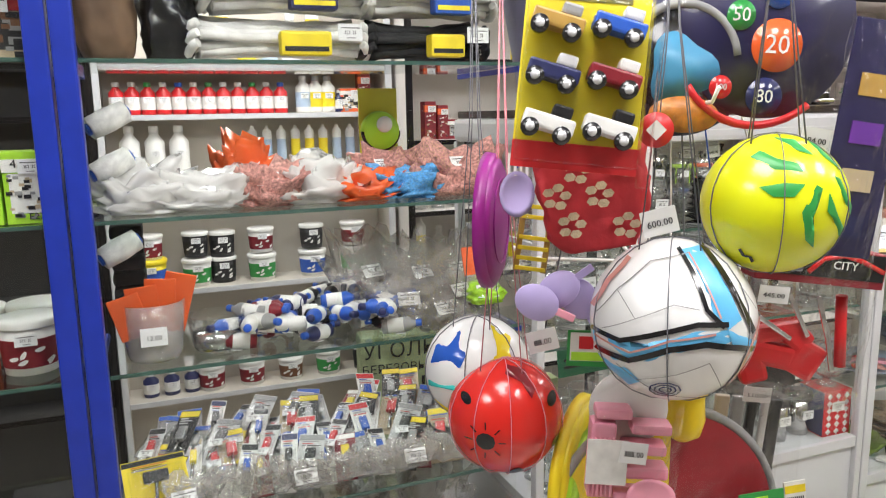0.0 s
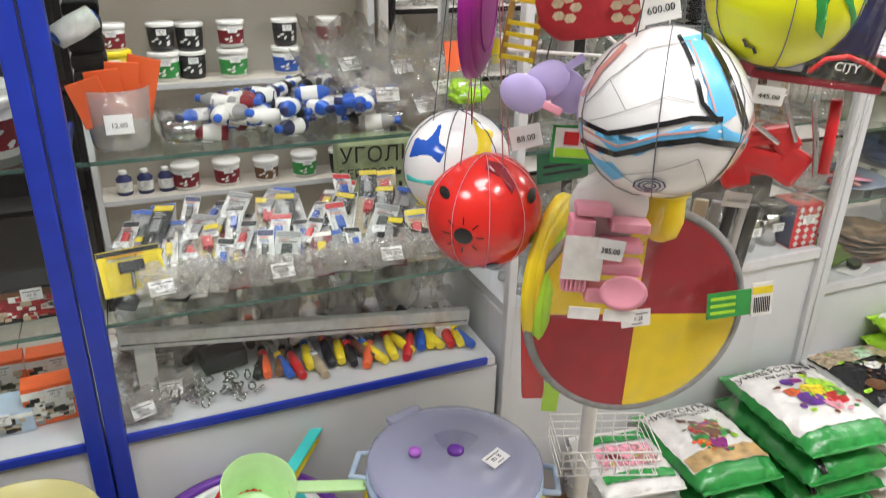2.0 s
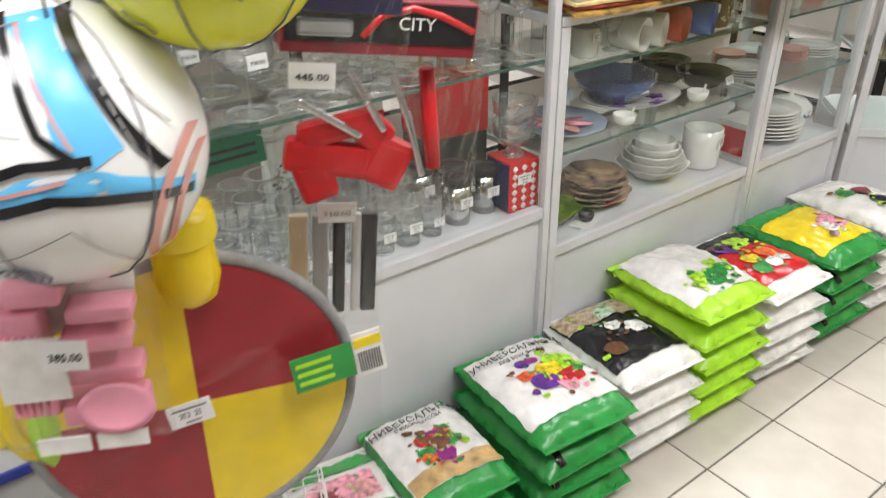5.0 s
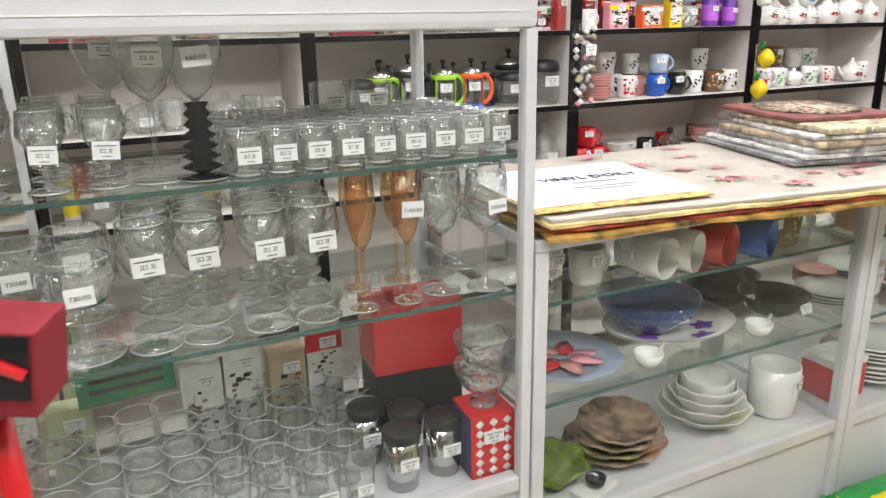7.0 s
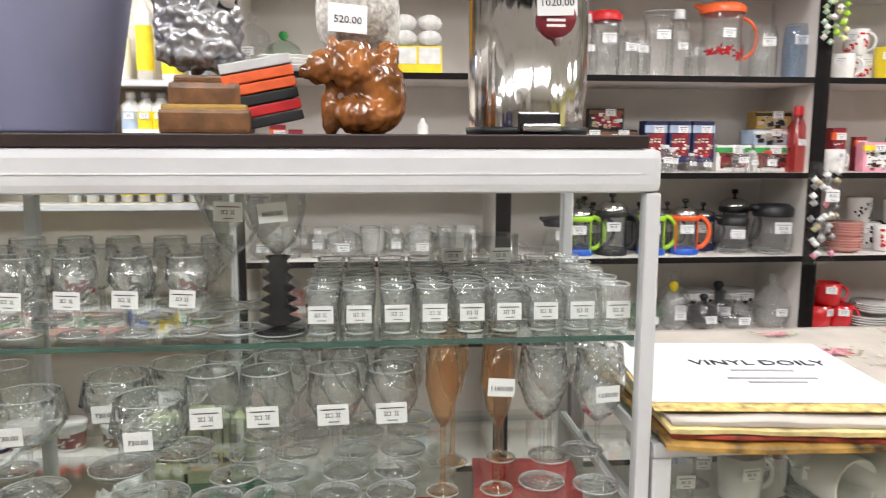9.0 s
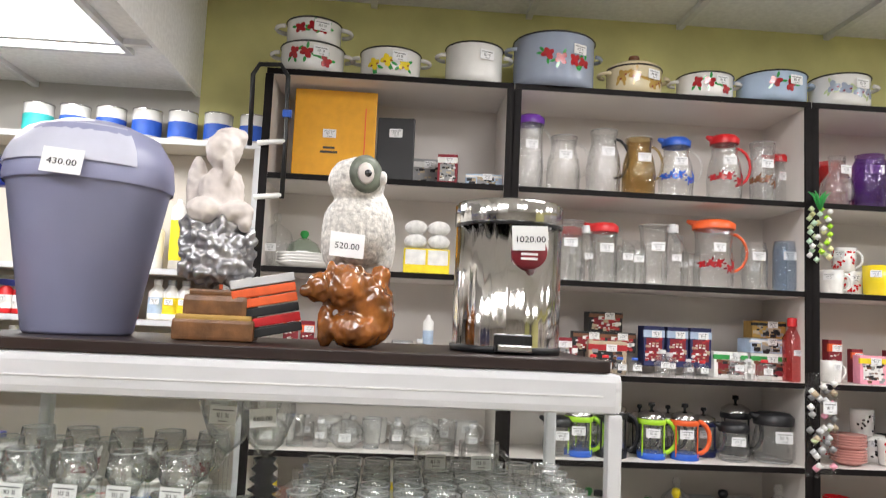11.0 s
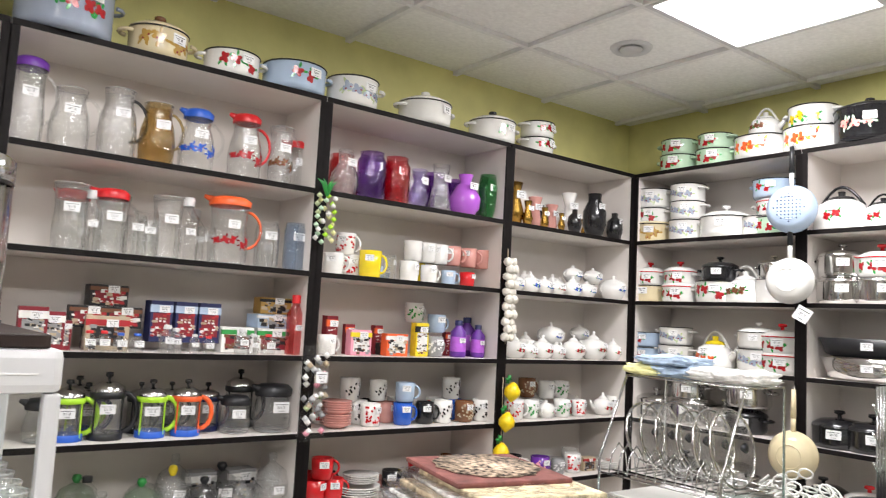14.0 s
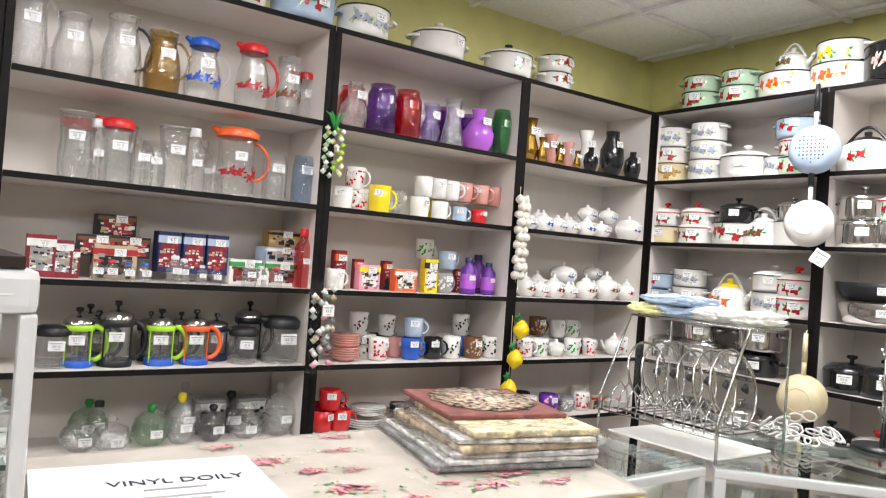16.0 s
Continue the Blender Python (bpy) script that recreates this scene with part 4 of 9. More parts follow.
    "tea_glass": lambda: jug(GLASS, 0.11, 0.055, "black", neck=0.8, label="round glass teapot with a black lid"), "brush": lambda: bottle("black", 0.032, 0.14, "black", None, "black_jar", "glass jar with a black lid", GLASS, "jar"),
    # glasses
    "g_wine": lambda: goblet("wine"), "g_winep": lambda: goblet("wine", priced="-"), "g_big": lambda: goblet("big", priced="-"), "g_bigblack": lambda: goblet("big", stem=paint("black"), priced="660.00"), "g_flute": lambda: goblet("flute", PEACH), "g_flutec": lambda: goblet("flute"),
    "g_wide": lambda: goblet("wide", CRYSTAL, priced="730.00", cut=True), "g_small": lambda: goblet("small", CRYSTAL, cut=True), "g_smallp": lambda: goblet("small", CRYSTAL, priced="-", cut=True), "g_shot": lambda: goblet("shot", CRYSTAL), "g_shotp": lambda: goblet("shot", CRYSTAL, priced="-"),
    "g_tum": lambda: goblet("tumbler"), "g_tump": lambda: goblet("tumbler", priced="-"), "g_cut": lambda: goblet("big", CRYSTAL, cut=True), "g_1160": lambda: goblet("flute", PEACH, priced="1160.00"), "g_1250": lambda: goblet("big", CRYSTAL, priced="1250.00", cut=True),
    "g_mugsm": lambda: mug("silver", 0.11, 0.036, label="clear glass mug with a side handle", m=GLASS),
    # hardware
    "btl_red": lambda: bottle("red", 0.026, 0.115, "white", "white", label="small red tinting-colour bottle with a white cap"), "btl_green": lambda: bottle("red", 0.026, 0.115, "green", "white", label="small red tinting-colour bottle with a green cap"), "btl_blue": lambda: bottle("red", 0.026, 0.115, "blue", "white", label="small red tinting-colour bottle with a blue cap"),
    "btl_white": lambda: bottle("white", 0.035, 0.18, "white"), "btl_glue": lambda: bottle("white", 0.03, 0.14, "white", "lightblue"), "btl_sp": lambda: bottle("white", 0.03, 0.14, "grey", "yellow"), "btl_ink": lambda: bottle("navy", 0.026, 0.085, "white", "white"),
    "tub_red": lambda: tub("white", 0.052, 0.10, "white", "darkred"), "tub_green": lambda: tub("white", 0.052, 0.10, "white", "green"), "tub_dk": lambda: tub("black", 0.05, 0.10, "white", "black"), "tub_yel": lambda: tub("yellow", 0.055, 0.11, "yellow", "blue"), "tub_blue": lambda: tub("white", 0.052, 0.10, "white", "blue"), "tub_or": lambda: tub("white", 0.05, 0.09, "white", "brown"),
    "tin": lambda: tin("blue"), "tin_t": lambda: tin("teal"), "cart": lambda: cartridge("yellow"), "cart_w": lambda: cartridge("lightblue"),
}


# ---- goods on the wall shelves ----
# on top of the wall shelves
put("p_cherry", -0.664, 1.500, 2.376, 1, 1.14)
put("p_red2", -0.664, 1.500, 2.476, 3, 1.25)
put("p_daisy", -0.391, 1.500, 2.376, -3, 1.14)
put("p_white", -0.097, 1.500, 2.376, 0, 1.14)
put("p_bigblue", 0.188, 1.500, 2.376, 6, 1.14)
put("p_cream", 0.481, 1.500, 2.376, 6, 1.14)
put("p_cherry", 0.742, 1.500, 2.376, -6, 1.03)
put("p_lowblue", 0.990, 1.500, 2.376, -5, 1.08)
put("p_bluefl", 1.247, 1.500, 2.376, -7, 1.14)
put("p_lidwhite", 1.608, 1.500, 2.376, -1, 1.14)
put("p_lidknob", 1.995, 1.500, 2.376, -8, 1.08)
put("p_red2", 2.285, 1.500, 2.376, -1, 1.08)
put("p_red2", 2.285, 1.500, 2.454, 2, 1.08)
put("p_mint", 3.040, 1.221, 2.376, -94, 1.12)
put("p_mint", 3.040, 1.221, 2.462, -87, 1.06)
put("p_mint", 3.040, 1.009, 2.376, -89, 1.12)
put("p_mint", 3.040, 1.009, 2.462, -98, 1.01)
put("p_fruit", 3.040, 0.767, 2.376, -89, 1.12)
put("k_polka", 3.040, 0.752, 2.488, -94, 0.896)
put("p_fruit", 3.040, 0.527, 2.376, -91, 1.12)
put("p_daisy", 3.040, 0.527, 2.486, -93, 1.12)
put("p_black", 3.040, 0.290, 2.376, -87, 1.12)
# glass jugs, vases, cups and boxes on the north shelves
put("j_pat", 0.113, 1.500, 2.021, -1, 1)
put("j_clear", 0.235, 1.500, 2.021, -5, 1)
put("j_grey", 0.378, 1.500, 2.021, 1, 1)
put("j_gold", 0.505, 1.500, 2.021, 4, 1)
put("j_blue", 0.641, 1.500, 2.021, -3, 1)
put("j_red", 0.818, 1.500, 2.021, -4, 1)
put("j_tall", 0.959, 1.500, 2.021, -2, 1)
put("j_redlid", 1.058, 1.580, 2.021, 7, 0.95)
put("j_redlid", 0.294, 1.635, 1.711, 19, 1)
put("j_plain", 0.425, 1.635, 1.711, 7, 1)
put("jar", 0.536, 1.635, 1.711, 16, 1)
put("decanter", 0.707, 1.635, 1.711, 14, 1)
put("jar", 0.986, 1.635, 1.711, -5, 0.75)
put("j_plain", 0.264, 1.500, 1.711, -7, 1)
put("decanter", 0.324, 1.500, 1.711, 2, 1)
put("j_redlid", 0.384, 1.500, 1.711, 1, 1)
put("jar", 0.465, 1.500, 1.711, -2, 0.8)
put("jar", 0.506, 1.500, 1.711, -4, 0.75)
put("j_plain", 0.566, 1.500, 1.711, -1, 1)
put("decanter", 0.634, 1.500, 1.711, -0, 1.1)
put("j_orange", 0.781, 1.500, 1.711, -4, 1)
put("jar", 0.930, 1.500, 1.711, -3, 1)
put("jar_blue", 1.042, 1.500, 1.711, -1, 1)
put("decanter", 0.318, 1.600, 1.711, 6, 0.8)
put("jar", 0.739, 1.600, 1.711, 1, 0.8)
put("b_red", 0.189, 1.500, 1.401, -3, 1)
put("b_red", 0.242, 1.500, 1.401, -4, 0.9)
put("b_dark", 0.413, 1.580, 1.401, -1, 1)
put("b_dark", 0.362, 1.580, 1.472, -5, 1)
put("b_dark", 0.470, 1.600, 1.472, -5, 1)
put("b_dark", 0.418, 1.600, 1.543, 0, 1)
put("b_white", 0.408, 1.520, 1.401, -7, 1)
put("s_jarr", 0.342, 1.440, 1.401, -0, 1)
put("s_jarr", 0.385, 1.440, 1.401, -2, 1)
put("s_jar", 0.435, 1.440, 1.401, 3, 1)
put("s_jar", 0.486, 1.440, 1.401, 4, 1)
put("b_blue", 0.582, 1.560, 1.431, 3, 1)
put("b_blue", 0.667, 1.560, 1.431, 3, 1)
put("b_blue", 0.753, 1.560, 1.431, -2, 1)
put("s_jars", 0.580, 1.440, 1.401, 3, 1)
put("s_jars", 0.617, 1.470, 1.401, -3, 0.9)
put("s_jarr", 0.720, 1.440, 1.401, 1, 0.9)
put("s_jars", 0.672, 1.440, 1.401, -3, 0.7)
put("b_fruit", 0.853, 1.550, 1.401, -1, 1)
put("b_fruit", 0.994, 1.550, 1.401, -7, 1)
put("b_gold", 1.003, 1.570, 1.546, -4, 1)
put("b_bluew", 0.992, 1.570, 1.493, 8, 1)
put("s_jars", 0.840, 1.440, 1.401, -4, 1)
put("s_jarr", 0.938, 1.440, 1.401, 3, 1.1)
put("s_jars", 0.881, 1.440, 1.401, 2, 0.8)
put("redbottle", 1.052, 1.470, 1.401, 4, 1)
put("fp_lime", 0.370, 1.635, 1.121, -1, 1)
put("tea_glass", 0.625, 1.635, 1.121, 4, 1)
put("fp_black", 0.928, 1.635, 1.121, -17, 1)
put("fp_lime", 0.314, 1.500, 1.121, -7, 1)
put("fp_black", 0.428, 1.500, 1.121, -5, 1)
put("fp_lime", 0.568, 1.500, 1.121, -6, 1)
put("fp_orange", 0.685, 1.500, 1.121, -6, 1)
put("fp_navy", 0.785, 1.580, 1.121, -6, 0.9)
put("fp_black", 0.559, 1.600, 1.121, 1, 0.8)
put("tea_glass", 0.858, 1.500, 1.121, -5, 1)
put("fp_black", 0.666, 1.610, 1.121, 7, 0.8)
put("tea_glass", 1.001, 1.500, 1.121, 3, 1.3)
put("fp_navy", 0.392, 1.600, 1.121, 1, 0.9)
put("tea_glass", 0.244, 1.500, 1.121, 3, 1)
put("bowl_green", 0.390, 1.635, 0.851, -9, 1)
put("bowl", 0.608, 1.635, 0.851, 17, 1)
put("bowl", 0.829, 1.635, 0.851, 14, 1)
put("bowl", 0.343, 1.500, 0.851, 4, 1)
put("brush", 0.410, 1.580, 0.851, -0, 1)
put("bowl", 0.429, 1.460, 0.851, 5, 1)
put("bowl_green", 0.559, 1.500, 0.851, 4, 1)
put("bowl_yel", 0.658, 1.500, 0.851, 3, 1)
put("bowl_dk", 0.769, 1.500, 0.851, 7, 1)
put("bowl_lat", 0.690, 1.580, 0.851, 2, 1)
put("bowl", 0.891, 1.500, 0.851, -2, 1)
put("bowl_lat", 1.019, 1.500, 0.851, 1, 1)
put("bowl_dk", 0.868, 1.600, 0.851, -5, 1.2)
put("b_grey", 0.792, 1.620, 0.851, -5, 1.2)
put("b_grey", 0.940, 1.620, 0.851, 4, 1.2)
put("v_red", 1.297, 1.635, 2.021, 11, 1)
put("v_violet", 1.539, 1.635, 2.021, 19, 1)
put("v_purple", 1.784, 1.635, 2.021, 14, 1)
put("v_clear", 1.237, 1.500, 2.021, 1, 1)
put("v_purple", 1.360, 1.500, 2.021, -7, 1)
put("v_red", 1.481, 1.500, 2.021, -0, 1)
put("v_floral", 1.599, 1.500, 2.021, 7, 1)
put("v_ridge", 1.716, 1.500, 2.021, 5, 1)
put("v_violet", 1.855, 1.500, 2.021, -0, 1)
put("v_green", 1.987, 1.500, 2.021, -1, 1)
put("v_purple", 1.883, 1.600, 2.021, -5, 0.9)
put("v_clear", 1.623, 1.610, 2.021, -5, 0.9)
put("jar", 1.296, 1.635, 1.711, -17, 0.6)
put("m_light", 1.525, 1.635, 1.711, 16, 0.8)
put("m_yellow", 1.731, 1.635, 1.711, 6, 1)
put("m_white", 1.214, 1.500, 1.711, -43, 1)
put("m_dots", 1.324, 1.560, 1.711, -10, 1)
put("m_dots", 1.299, 1.560, 1.796, -54, 1)
put("m_yellow", 1.381, 1.500, 1.711, -35, 1)
put("jar", 1.476, 1.500, 1.711, 28, 0.6)
put("m_white", 1.575, 1.500, 1.711, 18, 1)
put("m_white", 1.678, 1.500, 1.711, -3, 0.9)
put("m_light", 1.785, 1.500, 1.711, -27, 0.8)
put("m_red", 1.891, 1.500, 1.711, 18, 0.8)
put("m_white", 1.610, 1.530, 1.801, 55, 1)
put("m_white", 1.691, 1.540, 1.801, -8, 1)
put("m_white", 1.766, 1.550, 1.801, -52, 1)
put("m_pink", 1.831, 1.540, 1.801, -53, 1)
put("m_pink", 1.922, 1.540, 1.801, -50, 1)
put("m_pink", 2.006, 1.540, 1.801, 55, 1)
put("b_tall", 1.250, 1.560, 1.401, 1, 1)
put("m_white", 1.209, 1.500, 1.401, 5, 0.9)
put("b_tall", 1.343, 1.570, 1.401, -5, 0.8)
put("b_pink", 1.350, 1.500, 1.401, -4, 1)
put("b_dark", 1.526, 1.580, 1.401, 3, 0.7)
put("b_tall", 1.496, 1.600, 1.401, 6, 0.8)
put("b_orange", 1.522, 1.500, 1.401, -3, 1)
put("b_yellow", 1.648, 1.500, 1.401, -7, 1)
put("m_grey", 1.725, 1.500, 1.401, 6, 1)
put("m_light", 1.779, 1.560, 1.501, -3, 1)
put("m_flower", 1.685, 1.600, 1.541, 4, 1)
put("purpleb", 1.858, 1.500, 1.401, -5, 1)
put("purpleb", 1.971, 1.500, 1.401, 3, 0.9)
put("purpleb", 1.986, 1.600, 1.401, 5, 1.1)
put("b_tall", 1.872, 1.600, 1.401, 4, 0.7)
put("m_dots", 1.270, 1.635, 1.121, -6, 1)
put("m_black", 1.503, 1.635, 1.121, 9, 1)
put("m_zebra", 1.642, 1.635, 1.121, -14, 1)
put("m_dots", 1.851, 1.635, 1.121, -7, 1)
put("rbowl", 1.270, 1.500, 1.121, -6, 1)
put("rbowl", 1.270, 1.500, 1.171, 30, 1)
put("m_zebra", 1.412, 1.580, 1.121, -28, 1)
put("m_zebra", 1.372, 1.580, 1.211, 30, 1)
put("m_dots", 1.425, 1.500, 1.121, 24, 1)
put("m_zebra", 1.507, 1.580, 1.211, 38, 0.9)
put("m_blue", 1.583, 1.500, 1.121, -11, 1)
put("m_light", 1.589, 1.500, 1.213, -24, 1)
put("m_black", 1.696, 1.500, 1.121, -21, 1)
put("m_zebra", 1.792, 1.500, 1.121, 26, 1)
put("m_blue", 1.911, 1.580, 1.121, 37, 1)
put("m_zebra", 1.895, 1.580, 1.211, 16, 1)
put("m_brown", 1.911, 1.500, 1.121, -1, 1)
put("m_zebra", 2.009, 1.500, 1.121, -17, 1)
put("m_pink", 1.549, 1.580, 1.121, 27, 1)
put("m_red", 1.234, 1.635, 0.851, 15, 1)
put("m_black", 1.305, 1.635, 0.851, -16, 1)
put("rbowl", 1.473, 1.635, 0.851, -11, 1)
put("m_red", 1.774, 1.635, 0.851, 13, 1)
put("m_red", 1.194, 1.500, 0.851, 28, 1)
put("m_red", 1.274, 1.500, 0.851, -15, 1)
put("m_red", 1.225, 1.500, 0.931, -18, 1)
put("wbowl", 1.387, 1.500, 0.851, -6, 1)
put("wbowl", 1.400, 1.500, 0.901, 3, 0.8)
put("m_black", 1.547, 1.500, 0.851, -32, 1)
put("rbowl", 1.544, 1.600, 0.851, 27, 0.8)
put("bowl_dk", 1.680, 1.500, 0.851, 3, 1)
put("wbowl", 1.870, 1.500, 0.851, 22, 1.1)
put("rbowl", 1.885, 1.500, 0.901, -22, 1.2)
put("m_brown", 1.902, 1.600, 0.911, 37, 0.6)
put("v_gold", 2.202, 1.635, 2.021, 10, 0.6)
put("v_blacks", 2.462, 1.635, 2.021, -6, 1)
put("v_gold", 2.798, 1.635, 2.021, 18, 0.7)
put("v_gold", 2.160, 1.500, 2.021, 3, 1.2)
put("v_gold", 2.207, 1.460, 2.021, 5, 0.7)
put("v_pink", 2.370, 1.580, 2.021, -7, 1)
put("v_gold", 2.319, 1.460, 2.021, -7, 0.6)
put("v_pink", 2.509, 1.600, 2.021, 4, 0.9)
put("v_white", 2.592, 1.560, 2.021, -3, 1.1)
put("v_blacks", 2.528, 1.460, 2.021, 0, 0.8)
put("v_black", 2.719, 1.500, 2.021, -5, 1)
put("v_blacks", 2.880, 1.500, 2.021, 8, 1)
put("v_gold", 2.415, 1.440, 2.021, 0, 0.5)
put("sugar", 2.230, 1.635, 1.711, 13, 1)
put("sugar", 2.417, 1.635, 1.711, -17, 1)
put("teapot_b", 2.625, 1.635, 1.711, -1, 1)
put("sugar", 2.181, 1.500, 1.711, -7, 1)
put("teapot_b", 2.280, 1.500, 1.711, 6, 1)
put("sugar", 2.375, 1.500, 1.711, -1, 1)
put("sugar_r", 2.461, 1.500, 1.711, -7, 1)
put("teapot_b", 2.574, 1.500, 1.711, -7, 1)
put("sugar", 2.678, 1.500, 1.711, 1, 1)
put("tureen", 2.885, 1.500, 1.711, -7, 0.9)
put("teapot", 2.337, 1.600, 1.711, -5, 1)
put("sugar", 2.605, 1.530, 1.786, -1, 1)
put("sugar", 2.754, 1.530, 1.786, -0, 1)
put("teapot", 2.544, 1.610, 1.711, 1, 1)
put("teapot", 2.194, 1.500, 1.401, 2, 1)
put("sugar_r", 2.285, 1.500, 1.401, -2, 1)
put("teapot", 2.379, 1.500, 1.401, 2, 1)
put("sugar_r", 2.476, 1.500, 1.401, -5, 1)
put("teapot_l", 2.597, 1.500, 1.401, -4, 0.85)
put("teapot_l", 2.744, 1.500, 1.401, 5, 1)
put("teapot", 2.899, 1.500, 1.401, -6, 1)
put("teapot", 2.361, 1.600, 1.401, -4, 1.1)
put("tureen", 2.517, 1.580, 1.461, -4, 0.8)
put("sugar", 2.747, 1.600, 1.491, -0, 1)
put("sugar_r", 2.265, 1.635, 1.121, -20, 1)
put("teapot", 2.474, 1.635, 1.121, -19, 1)
put("m_flower", 2.739, 1.635, 1.121, -2, 1)
put("m_dots", 2.216, 1.500, 1.121, -27, 1)
put("m_flower", 2.314, 1.500, 1.121, 14, 1)
put("sugar_r", 2.420, 1.500, 1.121, 24, 1)
put("m_flower", 2.529, 1.500, 1.121, 6, 1)
put("m_dots", 2.651, 1.500, 1.121, 16, 0.9)
put("teapot", 2.830, 1.500, 1.121, -9, 1)
put("m_red", 2.684, 1.580, 1.121, -36, 0.8)
put("m_brown", 2.364, 1.580, 1.211, -5, 1)
put("m_white", 2.500, 1.580, 1.201, -10, 1)
put("m_flower", 2.600, 1.580, 1.201, 8, 1)
put("m_zebra", 2.919, 1.500, 1.121, -29, 1)
put("m_grey", 2.329, 1.635, 0.851, -11, 0.8)
put("wbowl", 2.618, 1.635, 0.851, 13, 0.9)
put("m_white", 2.742, 1.635, 0.851, -9, 1)
put("m_purple", 2.394, 1.500, 0.851, -1, 1)
put("m_white", 2.265, 1.500, 0.851, 7, 1)
put("m_grey", 2.517, 1.500, 0.851, -4, 0.8)
put("b_white", 2.721, 1.500, 0.851, -6, 0.6)
put("m_dots", 2.617, 1.500, 0.851, 3, 1)
put("wbowl", 2.872, 1.500, 0.851, 1, 0.9)
put("m_black", 2.293, 1.580, 0.851, 2, 1)
put("rbowl", 2.939, 1.500, 0.851, -7, 0.8)
put("b_grey", -0.243, 1.600, 2.021, -1, 1.1)
put("b_red", -0.173, 1.500, 2.021, -8, 0.85)
put("b_bluew", -0.047, 1.500, 2.021, -4, 0.9)
put("bowl_green", -0.660, 1.550, 1.711, 3, 1)
put("bowl_lat", -0.757, 1.550, 1.711, -7, 1)
put("wbowl", -0.643, 1.500, 1.711, -3, 1.1)
put("b_tall", -0.680, 1.500, 1.401, 8, 1)
put("b_tall", -0.624, 1.500, 1.401, 8, 0.9)
put("b_red", -0.577, 1.500, 1.401, -0, 0.6)
put("b_dark", -0.283, 1.500, 1.401, 4, 0.8)
put("s_jars", -0.241, 1.500, 1.401, 2, 1)
put("s_jarr", -0.196, 1.500, 1.401, -1, 1)
put("b_grey", -0.301, 1.600, 1.401, 6, 0.8)
put("cart_w", -0.216, 1.500, 1.401, -5, 0.75)
put("s_jarr", -0.168, 1.500, 1.401, 5, 1)
put("b_red", 0.272, 1.500, 1.401, -7, 0.7)
put("s_jars", 0.238, 1.500, 1.401, 6, 1)
for i in range(9):
    put(("bowl", "g_tum", "s_jars")[i % 3], -0.73 + 0.085 * i, 1.50, 1.121)
    put(("cart", "bowl_lat", "jar", "g_tum", "bowl")[i % 5], -0.72 + 0.085 * i, 1.52, 0.851)
    put(("m_white", "s_jars")[i % 2], -0.70 + 0.08 * i, 1.62, 1.121)
# enamel pots on the east shelves
put("p_cream", 3.040, 1.372, 2.021, -87, 1.12)
put("p_cherry", 3.040, 1.372, 2.118, -91, 0.952)
put("p_bluefl", 3.040, 1.372, 2.200, -87, 1.01)
put("p_bluefl", 3.040, 1.164, 2.021, -91, 1.01)
put("p_bluefl", 3.040, 1.164, 2.122, -86, 0.952)
put("p_bluefl", 3.040, 1.164, 2.211, -96, 0.952)
put("p_lidwhite", 3.040, 0.948, 2.021, -90, 1.18)
put("p_bluefl", 3.040, 0.768, 2.021, -84, 0.896)
put("p_mint", 3.040, 0.699, 2.021, -83, 1.06)
put("p_redrim", 3.040, 0.699, 2.105, -94, 1.01)
put("p_lowblue", 3.040, 0.699, 2.189, -94, 0.896)
put("k_red", 3.040, 0.404, 2.021, -84, 1.12)
put("k_red", 3.040, 0.239, 2.021, -92, 0.84)
put("p_yellow", 3.040, 1.384, 1.711, -97, 1.12)
put("p_redrim", 3.040, 1.384, 1.796, -87, 1.01)
put("p_redrim", 3.040, 1.199, 1.711, -91, 1.12)
put("p_redrim", 3.040, 1.199, 1.795, -86, 1.01)
put("p_cherry", 3.040, 0.975, 1.711, -90, 1.18)
put("p_dark", 3.040, 0.975, 1.812, -90, 1.01)
put("k_polka", 3.040, 0.841, 1.711, -91, 1.12)
put("p_white", 3.040, 0.702, 1.711, -93, 0.896)
put("p_steel", 3.040, 0.702, 1.823, -84, 0.784)
put("p_steel", 3.040, 0.401, 1.711, -87, 1.12)
put("p_steel", 3.040, 0.401, 1.823, -85, 1.06)
put("p_steel", 3.040, 0.243, 1.711, -84, 1.12)
put("p_redrim", 3.040, 0.243, 1.823, -94, 1.12)
put("p_bluefl", 3.040, 1.218, 1.401, -83, 0.952)
put("p_bluefl", 3.040, 1.218, 1.496, -84, 0.896)
put("p_lowblue", 3.040, 1.392, 1.401, -90, 0.784)
put("p_lowblue", 3.040, 1.392, 1.479, -89, 0.784)
put("k_sun", 3.040, 0.994, 1.401, -96, 1.12)
put("p_bluefl", 3.040, 0.775, 1.401, -86, 1.01)
put("p_lidwhite", 3.040, 0.775, 1.502, -95, 0.896)
put("p_redrim", 3.040, 0.661, 1.401, -89, 1.12)
put("p_redrim", 3.040, 0.661, 1.485, -96, 1.12)
put("p_steel", 3.040, 1.325, 1.121, -97, 1.12)
put("p_steel", 3.040, 1.123, 1.121, -88, 1.23)
put("p_steel", 3.040, 1.123, 1.233, -90, 1.01)
put("p_dark", 3.040, 0.834, 1.121, -87, 1.12)
put("p_steel", 3.040, 0.820, 1.233, -85, 1.12)
put("p_steel", 3.040, 0.937, 1.121, -82, 1.01)
put("p_dark", 3.040, 0.412, 1.121, -97, 1.23)
put("p_dark", 3.040, 0.277, 1.121, -88, 1.23)
